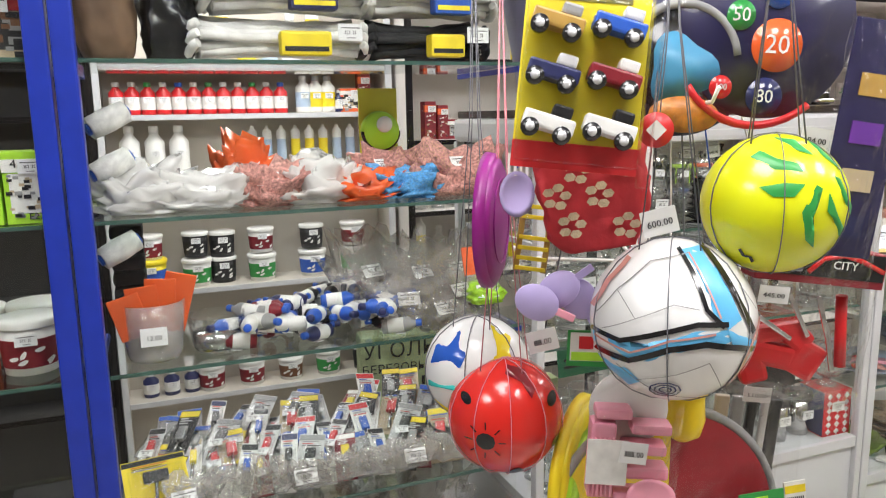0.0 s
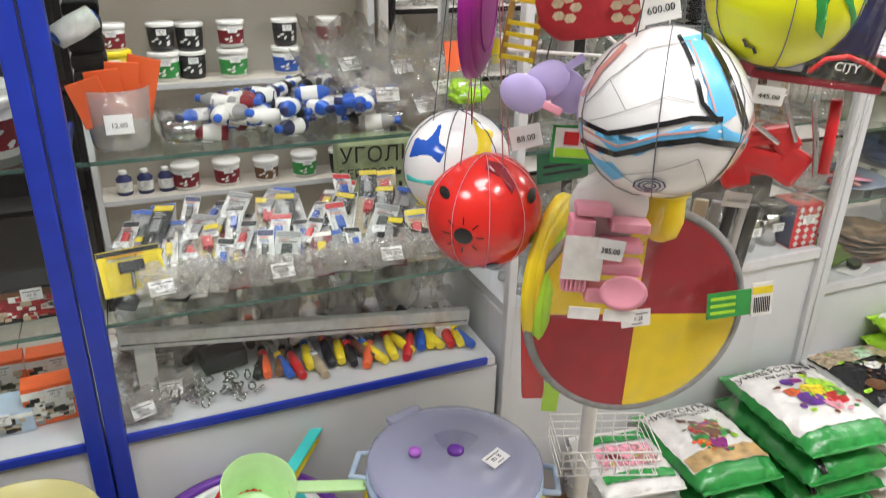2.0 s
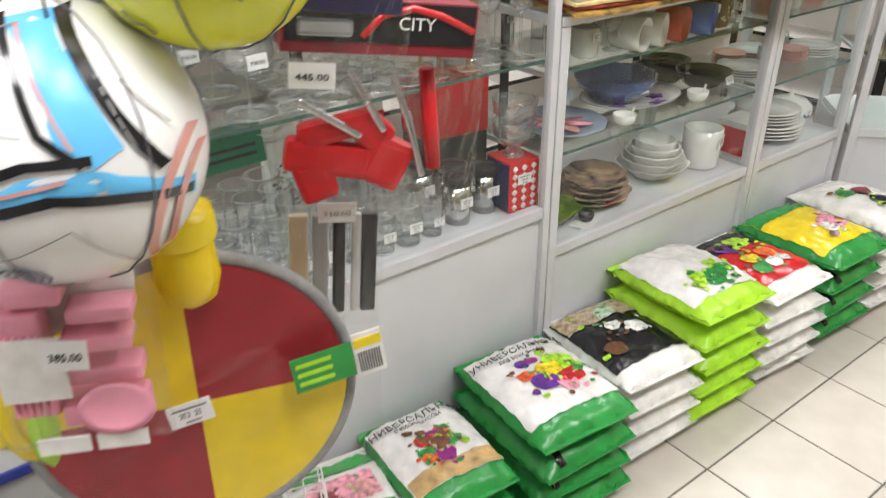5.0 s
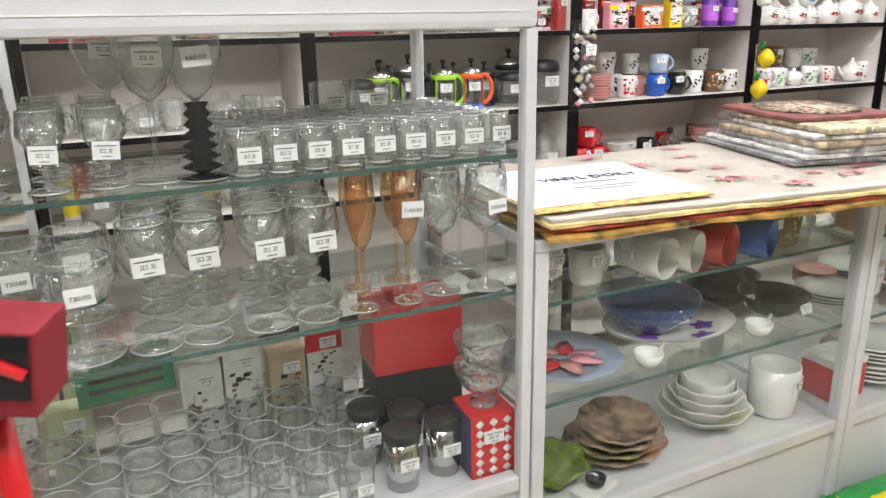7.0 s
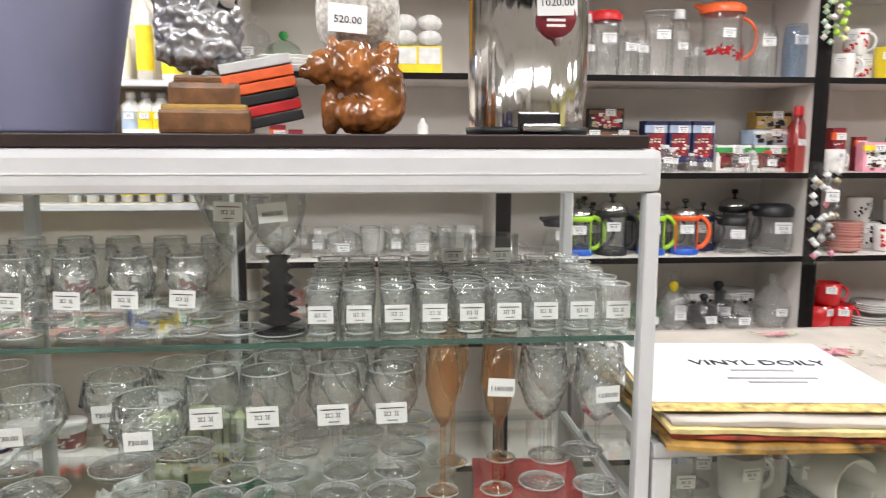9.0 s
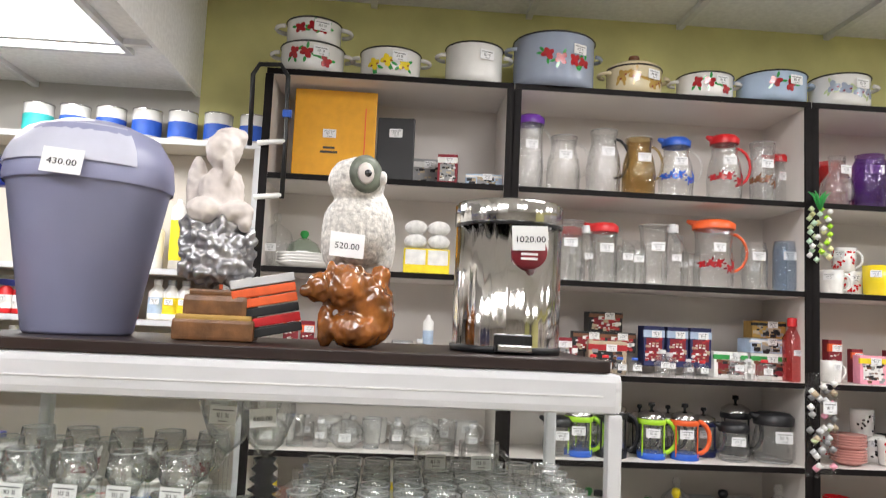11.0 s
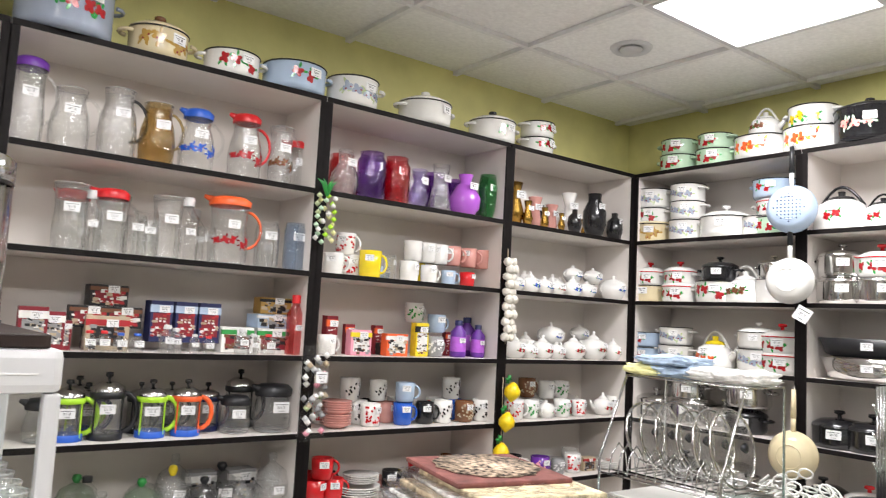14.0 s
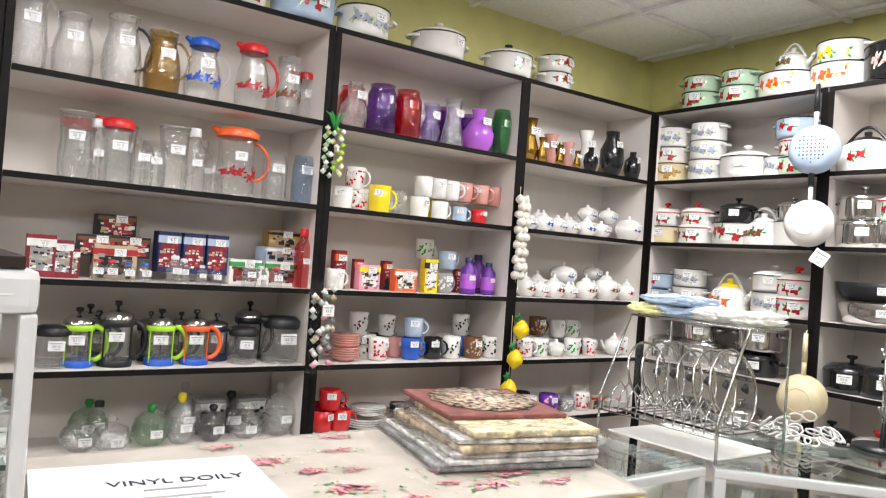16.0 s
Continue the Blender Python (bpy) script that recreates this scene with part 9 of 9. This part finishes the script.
# plain figures
def figure(name, label, blobs, m, at, bumpy=0.0):
    """One plain closed shape: overlapping rounded lumps joined into a single mesh."""
    bm = bmesh.new()
    for x, y, zz, a, b, c in blobs:
        vs = bmesh.ops.create_icosphere(bm, subdivisions=3, radius=1.0)["verts"]
        for v in vs:
            k = 1 + bumpy * noise.noise(v.co * 7 + Vector((x * 40, 0, zz * 40)))
            v.co = Vector((x + v.co.x * a * k, y + v.co.y * b * k, zz + v.co.z * c * k))
    me = bpy.data.meshes.new(name)
    bm.to_mesh(me)
    bm.free()
    raw = new(name + "_raw", me)
    md = raw.modifiers.new("weld", "REMESH")
    md.mode, md.voxel_size = "VOXEL", 0.0035
    whole = bmesh.new()
    whole.from_mesh(bpy.data.meshes.new_from_object(raw.evaluated_get(bpy.context.evaluated_depsgraph_get())))
    bpy.data.objects.remove(raw)
    for _ in range(2):
        bmesh.ops.smooth_vert(whole, verts=whole.verts, factor=0.5, use_axis_x=True, use_axis_y=True, use_axis_z=True)
    for v in whole.verts:
        v.co += v.normal * bumpy * 0.02 * noise.noise(v.co * 90)
    for f in whole.faces:
        f.smooth = True
    return solid(name, whole, m, label, "figurine", "figurines", at=at)


IVORY = mat("ivory_plaster", (0.66, 0.60, 0.56), 0.5, vary=0.12, scale=40, bump=0.15)
figure("angel_figurine", "white plaster seated cherub figurine", ((0, 0, 0.26, 0.040, 0.032, 0.05), (0, -0.01, 0.335, 0.032, 0.032, 0.034), (-0.045, 0.02, 0.27, 0.018, 0.014, 0.06), (0.03, -0.025, 0.225, 0.03, 0.03, 0.022), (-0.025, -0.025, 0.225, 0.03, 0.03, 0.024), (0.012, -0.035, 0.30, 0.01, 0.012, 0.03), (0.045, -0.03, 0.205, 0.012, 0.02, 0.016), (0.01, 0.0, 0.36, 0.03, 0.026, 0.02)), IVORY, pose(-0.625, 0.16, ZB - 0.002, 0, 0, 8) @ Matrix.Scale(0.92, 4), 0.12)
figure("rose_ball", "silver ball moulded with roses under the cherub", ((0, 0, 0.145, 0.058, 0.055, 0.062),), mat("silver_glaze", (0.50, 0.50, 0.52), 0.3, metal=0.7, vary=0.3, scale=30, bump=1.0, bscale=60), pose(-0.625, 0.16, ZB, 0, 0, 0), 0.5)
bs = thing("carved_casket", "brown carved wooden casket under the silver ball", "casket", at=pose(-0.615, 0.15, ZB, 0, 0, 5) @ Matrix.Diagonal((0.82, 0.9, 0.95, 1)))
WOODB = mat("carved_brown_wood", (0.20, 0.09, 0.035), 0.4, vary=0.4, scale=30, bump=0.4)
part("base", bm_box(-0.075, 0.075, -0.05, 0.05, 0, 0.035, 0.006), WOODB, bs)
part("body", bm_box(-0.06, 0.06, -0.04, 0.04, 0.035, 0.075, 0.01), WOODB, bs)
part("carved_band", bm_box(-0.07, 0.07, -0.047, 0.047, 0.030, 0.042, 0.004), paint("gold", "paper"), bs)
part("lid", bm_box(-0.05, 0.05, -0.034, 0.034, 0.072, 0.084, 0.004), WOODB, bs)
pk2 = thing("orange_packets", "stack of orange and grey flat packets leaning", "packets", at=pose(-0.53, 0.16, ZB, 0, -12, 12))
for k, c in enumerate(("black", "red", "black", "orange", "orange", "silver")):
    part("packet", bm_box(-0.05, 0.05, -0.03, 0.03, 0.012 + 0.016 * k, 0.026 + 0.016 * k, 0.002), paint(c, "paper"), pk2)
figure("owl_figurine", "white ceramic owl figurine with a carved head", ((0, 0, 0.21, 0.060, 0.055, 0.075), (-0.012, -0.008, 0.285, 0.050, 0.048, 0.045), (0.045, 0.01, 0.18, 0.025, 0.035, 0.07), (-0.045, 0.01, 0.19, 0.02, 0.035, 0.06), (0.03, 0.015, 0.10, 0.026, 0.02, 0.07), (0.02, -0.05, 0.29, 0.010, 0.012, 0.014)), mat("white_feathered_glaze", (0.76, 0.73, 0.68), 0.5, vary=0.3, scale=110, bump=1.0, bscale=130), pose(-0.40, 0.19, ZB, 0, 0, 20) @ Matrix.Scale(0.95, 4), 0.06)
fc = thing("owl_mask", "grey-green painted face of the owl", "figurine", at=pose(-0.388, 0.128, ZB + 0.278, 0, 0, 25) @ Matrix.Scale(1.35, 4))
part("face_ring", bm_lathe([(0, 0), (0.015, 0.0), (0.018, 0.004), (0.013, 0.008), (0, 0.009)], 24, sx=1.2, sy=1.3), mat("grey_green_glaze", (0.16, 0.18, 0.14), 0.3, vary=0.4, scale=60), fc, at=pose(0, 0.01, 0, 90))
part("pale_cheek", bm_lathe([(0, 0.0085), (0.011, 0.0085), (0.009, 0.0105), (0, 0.011)], 20, sy=1.2), IVORY, fc, "pale inner face", at=pose(-0.002, 0.01, 0, 90))
part("eye", bm_lathe([(0, 0.0105), (0.0055, 0.009), (0.004, 0.0125), (0, 0.0135)], 14), paint("black"), fc, at=pose(0, 0.01, 0, 90))
tagt = thing("hanging_tag", "white price tag propped on the owl", "price tag", at=pose(-0.415, 0.128, ZB + 0.16, -8, 3, 12))
tag(tagt, pose(0, 0, 0), "520.00", 0.055, 0.04)
AMBER = mat("amber_brown_glaze", (0.30, 0.10, 0.02), 0.12, vary=0.6, scale=22, bump=0.6, bscale=70, coat=0.6)
figure("bear_figurine", "amber-brown glazed bear figurine leaning on a stump", ((-0.02, -0.02, 0.085, 0.055, 0.035, 0.035), (-0.075, -0.03, 0.085, 0.026, 0.024, 0.022), (-0.098, -0.034, 0.078, 0.014, 0.012, 0.010), (0.025, -0.01, 0.05, 0.05, 0.045, 0.05), (0.0, -0.02, 0.025, 0.055, 0.045, 0.028), (-0.06, -0.02, 0.03, 0.016, 0.016, 0.035), (0.045, 0.0, 0.105, 0.02, 0.02, 0.02), (-0.055, -0.025, 0.112, 0.01, 0.01, 0.012)), AMBER, pose(-0.395, 0.13, ZB, 0, 0, 10) @ Matrix.Diagonal((0.82, 0.9, 1.06, 1)), 0.18)
tc = thing("pedal_bin", "polished steel pedal bin with a ribbed rim", "waste bin", at=pose(-0.15, 0.17, ZB, 0, 0, 0) @ Matrix.Diagonal((0.94, 0.94, 0.91, 1)))
part("base_ring", bm_lathe([(0, 0), (0.096, 0), (0.098, 0.012), (0, 0.012)], 40), paint("black", "plastic"), tc)
part("body", bm_lathe([(0.094, 0.012), (0.094, 0.228), (0, 0.228)], 160, wave=lambda a, zz: 1 + 0.003 * math.cos(9 * a + 0.6) + 0.0034 * math.cos(23 * a + 1) + 0.0022 * math.cos(41 * a) + 0.0012 * math.cos(67 * a)), mat("mirror_steel", (0.66, 0.64, 0.62), 0.10, metal=1.0, vary=0.05, scale=6, bump=0.05, bscale=12), tc)
part("lid", bm_lathe([(0.094, 0.226), (0.0955, 0.23), (0.095, 0.262), (0.09, 0.268), (0, 0.270)], 96, wave=lambda a, zz: 1 + 0.008 * math.cos(36 * a)), STEEL, tc, "ribbed steel lid")
part("seam", bm_lathe([(0.0945, 0.222), (0.0962, 0.226), (0.0945, 0.230)], 40), paint("black"), tc)
part("pedal", bm_box(-0.028, 0.028, -0.118, -0.095, 0.004, 0.016, 0.003), STEEL, tc)
part("pedal_slot", bm_box(-0.032, 0.032, -0.0965, -0.09, 0.002, 0.034, 0.003), paint("black"), tc)
part("round_seal", bm_lathe([(0, 0), (0.03, 0), (0.03, 0.002), (0, 0.002)], 28), mat("dark_red_seal", (0.22, 0.02, 0.03), 0.4), tc, "dark red round sticker", at=pose(0.022, -0.0935, 0.175, 90))
for zz in (0.163, 0.171):
    part("seal_print", bm_box(-0.014, 0.014, -0.0962, -0.0956, -0.002, 0.002), paint("white", "paper"), tc, at=pose(0.022, 0, zz))
tag(tc, pose(0.022, -0.098, 0.198, 0, -3, 8), "1020.00", 0.062, 0.042)

# ---- first shelf bay: bags and boards ----
yb2 = thing("yellow_bag", "bright yellow board with a small dark print", "board", at=pose(-0.57, 1.50, 2.021))
part("board", bm_box(-0.145, 0.14, 0.0, 0.02, 0, 0.32, 0.004), mat("orange_yellow_plastic", (0.80, 0.38, 0.01), 0.45, vary=0.06), yb2)
part("fold_line", bm_box(0.10, 0.104, -0.0015, 0.0, 0.01, 0.26), paint("orange", "plastic"), yb2)
for dz, w in ((0.10, 0.03), (0.115, 0.02)):
    part("small_print", bm_box(-0.02 - w, -0.02 + w, -0.001, 0, dz - 0.004, dz + 0.004), INK, yb2)
tag(yb2, pose(-0.02, -0.002, 0.165))
kb2 = thing("black_folder", "black flat folder with a price tag", "folder", at=pose(-0.36, 1.50, 2.021, 0, 0, -6))
part("cover", bm_box(-0.065, 0.065, 0, 0.025, 0, 0.235, 0.004), paint("black", "plastic"), kb2)
tag(kb2, pose(0, -0.001, 0.18))
sp = thing("sponge_pack", "yellow pack of white rolled sponges", "sponge pack", at=pose(-0.235, 1.47, 1.711))
part("carton", bm_box(-0.078, 0.078, -0.03, 0.03, 0, 0.085, 0.004), paint("yellow", "paper"), sp)
for i in range(2):
    for j in range(2):
        part("white_roll", bm_lathe([(0, -0.03), (0.03, -0.03), (0.034, 0), (0.03, 0.03), (0, 0.03)], 20, sx=1.15, sy=0.75), paint("white", "cloth"), sp, at=pose(-0.039 + 0.078 * i, 0, 0.11 + 0.047 * j, 90))
for i in range(2):
    part("white_panel", bm_box(-0.072 + 0.076 * i, -0.004 + 0.076 * i, -0.0315, -0.03, 0.03, 0.08), paint("white", "paper"), sp)
hk = thing("hose_hanger", "black bent hose with white fittings hanging on the shelf side", "hose", at=pose(-0.78, 1.375, 0))
part("hose", bm_tube([(-0.055, 0, 2.10), (-0.06, 0, 2.34), (-0.04, 0, 2.375), (0.03, 0, 2.378), (0.055, 0, 2.34), (0.06, 0, 2.15), (0.06, 0, 1.93)], 0.008, 8), paint("black", "plastic"), hk)
for zz in (2.11, 1.93):
    part("fitting", bm_tube([(-0.03, 0, zz), (0.06, 0, zz + 0.01)], 0.009, 8), paint("white", "plastic"), hk)
part("blue_clip", bm_box(0.045, 0.075, -0.01, 0.01, 2.20, 2.225, 0.002), paint("blue", "plastic"), hk)

# ---- hung on the shelf fronts ----
def garland(name, label, cat, x, z0, n, dz, maker):
    t = thing(name, label, cat, at=pose(x, 1.365, 0))
    part("cord", bm_tube([(0, 0.02, z0 + 0.06), (0, 0.012, z0 - dz * n)], 0.002, 5), paint("beige", "cloth"), t)
    for k in range(n):
        maker(t, k, z0 - dz * k)


def garlic(t, k, z):
    for j in range(2):
        part("garlic_bulb", bm_lathe([(0, -0.018), (0.014, -0.016), (0.021, -0.002), (0.015, 0.012), (0.004, 0.022), (0, 0.024)], 14, wave=lambda a, zz: 1 + 0.07 * math.cos(6 * a)), mat("garlic_white", (0.76, 0.72, 0.64), 0.5, vary=0.15) if k + j == 0 else bpy.data.materials["garlic_white"], t, at=pose((j - 0.5) * 0.03 + 0.006 * (k % 2), -0.01 * (k % 2), z, 20, 25 * (j * 2 - 1), 40 * k))


garland("garlic_braid", "string of white imitation garlic bulbs", "garland", 2.025, 1.83, 11, 0.033, garlic)


def lemon(t, k, z):
    part("lemon", bm_lathe([(0, -0.045), (0.008, -0.04), (0.034, -0.015), (0.036, 0.008), (0.022, 0.03), (0.008, 0.042), (0, 0.044)], 20), mat("lemon_skin", (0.85, 0.60, 0.01), 0.35, vary=0.06, bump=0.2) if k == 0 else bpy.data.materials["lemon_skin"], t, at=pose(0.02 - 0.025 * k, -0.02, z, 0, 8, 0))
    for j in range(5):
        part("leaf", bm_lathe([(0, 0), (0.022, 0.001), (0, 0.002)], 8, sy=0.4), paint("green", "plastic"), t, at=pose(0.0 - 0.02 * k, -0.015, z + 0.055, 40, 30 * j, 72 * j))


garland("lemon_garland", "string of yellow imitation lemons with green leaves", "garland", 2.03, 1.262, 3, 0.128, lemon)
pa = thing("pineapple_ornament", "green and white beaded hanging ornament", "ornament", at=pose(1.09, 1.36, 1.80))
for k in range(30):
    part("bead", bm_lathe([(0, -0.012), (0.012, 0), (0, 0.012)], 8), paint(("mint", "palelemon", "white", "khaki", "lime")[k % 5], "plastic"), pa, at=pose(0.035 * math.sin(k * 2.4), 0.02 * math.cos(k * 2.4), 0.02 + 0.006 * k))
for k in range(6):
    part("leaf", bm_tube([(0, 0, 0.19), (0.02 * math.cos(k), 0.01 * math.sin(k), 0.235), (0.04 * math.cos(k), 0.02 * math.sin(k), 0.25)], [0.006, 0.005, 0.001], 5), paint("green", "plastic"), pa)
ob_ = thing("ornament_bag", "clear hanging bag of small colourful ornaments", "bag", at=pose(1.085, 1.345, 1.27))
film_bag(ob_, 0.12, 0.34, 0.05, pose(0, 0, 0), 31)
for k in range(36):
    part("ornament", bm_lathe([(0, -0.014), (0.014, 0), (0, 0.014)], 7), paint(("silver", "grey", "white", "beige", "silver", "pink", "khaki", "grey", "white")[k % 9], "plastic"), ob_, at=pose(rn.uniform(-0.045, 0.045), rn.uniform(-0.012, 0.012), rn.uniform(-0.15, 0.14)))
tag(ob_, pose(0.01, -0.03, 0.06), "", 0.045, 0.04)


def hung_pan(c, x, y, z, r, d, label, holes=False, hand=None):
    t = thing("hanging_pan", label, "pan", "hanging pans", at=pose(x, y, z, 0, 0, -75))
    part("bowl", bm_lathe([(0, -d), (r * 0.7, -d), (r * 0.92, -d * 0.6), (r, 0), (r * 1.03, 0.003), (r * 0.97, 0), (r * 0.88, -d * 0.55), (0, -d * 0.9)], 32), paint(c), t, at=pose(0, 0, 0, -90))
    part("ferrule", bm_tube([(0, 0, r * 0.98), (0, 0, r + 0.06)], 0.010, 8), paint(c if c != "lightblue" else "white"), t)
    part("handle", bm_tube([(0, 0, r + 0.055), (0, 0, r + 0.17)], [0.012, 0.009], 8), paint(hand or "black", "plastic"), t)
    part("hook", bm_tube([(0, 0, r + 0.16), (0, 0.02, r + 0.185), (0, 0.085, r + 0.185)], 0.003, 6), WIRE, t)
    part("base_ring", bm_tube([(r * 0.5 * math.cos(k * 0.3927), -d - 0.001, r * 0.5 * math.sin(k * 0.3927)) for k in range(16)], 0.002, 5, closed=True), paint(c), t)
    if holes:
        for i in range(-4, 5):
            for j in range(-4, 5):
                if i * i + j * j < 17:
                    part("strainer_hole", bm_lathe([(0, 0), (0.0035, 0), (0.0035, 0.0006), (0, 0.0006)], 6), paint("navy", "plastic"), t, at=pose(i * r * 0.15, -d - 0.0002, j * r * 0.15, 90))


hung_pan("lightblue", 2.85, 0.525, 2.105, 0.10, 0.05, "pale blue enamel strainer hanging by its handle", True)
hung_pan("white", 2.85, 0.53, 1.80, 0.095, 0.06, "white enamel saucepan hanging by its handle")
hung_pan("cream", 2.85, 0.51, 1.085, 0.095, 0.075, "cream enamel saucepan hanging by its handle", False, "cream")
tg2 = thing("hanging_tag", "white tag hanging on a string", "price tag", at=pose(2.84, 0.47, 1.66, 0, 30, -60))
tag(tg2, pose(0, 0, 0), "", 0.06, 0.06)

# roasting tins
for i, (y, z, c, w, h) in enumerate(((0.28, 1.401, "grey", 0.20, 0.09), (0.28, 1.496, "black", 0.21, 0.075), (0.03, 1.401, "black", 0.16, 0.09))):
    t = thing("roasting_tin", "%s oval roasting tin on the shelf" % c, "roasting tin", "roasting tins", at=pose(3.03, y, z, 0, 0, -90))
    part("tin", shell([(0.10, 0), (0.12, 0.01), (0.14, h)], 32, 0.004), paint(c, "plastic") if c == "black" else STEEL, t, at=Matrix.Diagonal((w / 0.14, 0.8, 1, 1)))
    tag(t, pose(0.03, -0.12, h * 0.6))

# ---- dish racks on the corner counter ----
def dish_rack():
    t = thing("dish_rack", "chromed wire dish rack holding steel-rimmed lids and towels", "dish rack", at=pose(1.62, 0.17, 1.0915))
    for y in (-0.19, 0.19):
        part("side_frame", bm_tube([(-0.14, y, 0.0), (-0.14, y, 0.10), (-0.03, y, 0.33), (0.16, y, 0.33), (0.16, y, 0.0)], 0.004, 6), WIRE, t)
    for x, z in ((-0.14, 0.06), (0.16, 0.06), (-0.03, 0.33), (0.16, 0.33), (0.06, 0.33), (-0.08, 0.06), (0.08, 0.06)):
        part("cross_wire", bm_tube([(x, -0.19, z), (x, 0.19, z)], 0.003, 6), WIRE, t)
    for k in range(12):
        y = -0.17 + 0.031 * k
        part("loop_wire", bm_tube([(-0.12, y, 0.06), (-0.11, y, 0.11), (-0.08, y, 0.14), (-0.05, y, 0.11), (-0.04, y, 0.06), (0.12, y, 0.06)], 0.0025, 5), WIRE, t)


dish_rack()
for k in range(6):
    t = thing("pan_lid", "glass pan lid with a steel rim standing in the rack", "lid", "pan lids", at=pose(1.60, 0.02 + 0.055 * k, 1.158 + 0.105, 0, 0, 0) @ pose(0, 0, 0, 78, 0, 0))
    r = 0.10 - 0.008 * (k % 3)
    part("glass_dome", bm_lathe([(r, 0), (r * 0.7, 0.018), (0.012, 0.026)], 28), GLASS, t)
    part("steel_rim", bm_tube([(r * math.cos(j * 0.2244), r * math.sin(j * 0.2244), 0) for j in range(28)], 0.004, 6, closed=True), STEEL, t)
    part("knob", bm_lathe([(0.006, 0.024), (0.014, 0.036), (0, 0.042)], 12), paint("black", "plastic"), t)
for i, (x, y, c) in enumerate(((1.66, 0.31, "palelemon"), (1.67, 0.22, "lightblue"), (1.68, 0.12, "white"), (1.67, 0.03, "white"))):
    crumple(0.17, 0.14, 0.035, paint(c, "cloth"), "folded_towel", "%s folded towel on the wire rack" % c, "towel", 200 + i, "folded towels", None, amp=0.25).matrix_basis = pose(x, y, 1.0915 + 0.335)
crumple(0.17, 0.18, 0.03, paint("lightblue", "cloth"), "folded_towel", "light blue folded towel on the wire rack", "towel", 210, "folded towels", None, amp=0.25).matrix_basis = pose(1.67, 0.25, 1.0915 + 0.365)
solid("white_tray", bm_box(-0.12, 0.14, -0.17, 0.17, 0, 0.006, 0.002), paint("white", "plastic"), "white plastic sheet under the dish rack", "tray", at=pose(1.62, 0.17, 1.0905))
fr = thing("openwork_bowl", "white openwork wire fruit bowl", "bowl", at=pose(1.95, 0.02, 1.0915))
for k in range(26):
    a, b = k * 2.4, 0.25 + 0.7 * (k % 9) / 9
    part("ring", bm_tube([(0.02 * math.cos(j * 0.785), 0.02 * math.sin(j * 0.785), 0) for j in range(8)], 0.003, 5, closed=True), paint("white", "plastic"), fr, at=pose(0.12 * math.sin(b * 1.4) * math.cos(a), 0.12 * math.sin(b * 1.4) * math.sin(a), 0.14 - 0.13 * math.cos(b * 1.1), 0, math.degrees(b) * 1.1, math.degrees(a)))
cs = thing("cutlery_stand", "black and chrome wire stand hung with utensils", "stand", at=pose(2.15, -0.12, 1.0915))
part("base", bm_lathe([(0, 0), (0.09, 0), (0.09, 0.008), (0, 0.01)], 28), paint("black", "plastic"), cs)
for k in range(5):
    part("upright", bm_tube([(0.02 * k - 0.04, 0, 0.005), (0.02 * k - 0.04, 0, 0.34)], 0.004, 6), WIRE, cs)
for k in range(6):
    part("hook", bm_tube([(0.0, 0, 0.10 + 0.08 * (k // 2)), (0.05 * (-1) ** k, -0.01, 0.09 + 0.08 * (k // 2)), (0.09 * (-1) ** k, -0.01, 0.13 + 0.08 * (k // 2))], 0.003, 6), WIRE, cs)
dp = crumple(0.16, 0.10, 0.32, paint("black", "cloth"), "oven_mitt", "black oven mitts with white dots in film", "oven mitt", 220, "", "", amp=0.15)
dp.matrix_basis = pose(2.10, -0.30, 1.0915, 0, 0, -40)
for k in range(30):
    part("white_dot", bm_lathe([(0, 0), (0.009, 0), (0.009, 0.001), (0, 0.001)], 8), paint("white", "cloth"), dp, at=pose(rn.uniform(-0.07, 0.07), -0.058, rn.uniform(0.03, 0.29), 90))

# ---- ceiling fittings ----
vt = thing("ceiling_vent", "round white ceiling vent", "vent", at=pose(2.262, 0.924, CEIL + 0.019))
part("ring", bm_lathe([(0.05, -0.004), (0.08, -0.012), (0.09, 0.0)], 32), WHITEF, vt)
part("disc", bm_lathe([(0, -0.016), (0.045, -0.016), (0.05, -0.008), (0, -0.006)], 28), WHITEF, vt)
dt = thing("smoke_detector", "small round white smoke detector", "detector", at=pose(3.12, 1.18, CEIL + 0.019))
part("base", bm_lathe([(0, -0.012), (0.05, -0.012), (0.05, 0)], 24), WHITEF, dt)
part("cap", bm_lathe([(0, -0.035), (0.028, -0.033), (0.036, -0.012)], 24), WHITEF, dt)


# ---- floor tiles ----
def floor_tiles():
    me = bpy.data.meshes.new("floor_tile")
    bm = bm_box(-0.1475, 0.1475, -0.1475, 0.1475, -0.008, 0.0, 0.002)
    bm.to_mesh(me)
    bm.free()
    me.materials.append(TILE)
    fl = bpy.data.objects["floor"]
    far = bmesh.new()
    for i in range(-15, 11):
        for j in range(-10, 9):
            x, y = 0.015 + 0.3 * i, -0.305 - 0.3 * j
            if not (X0 < x - 0.15 and x + 0.15 < X1 and Y0 < y - 0.15):
                continue
            if -2.0 < x < 2.0 and -2.1 < y < 0.3:
                o = new("floor_tile", me)
                o.parent = fl
                o.matrix_basis = pose(x, y, 0)
            else:
                bm_box(x - 0.1475, x + 0.1475, y - 0.1475, y + 0.1475, -0.008, 0.0, 0, far)
    o = part("far_floor_tiles", far, TILE, fl)
    tagged(o, kind="stuff")


floor_tiles()
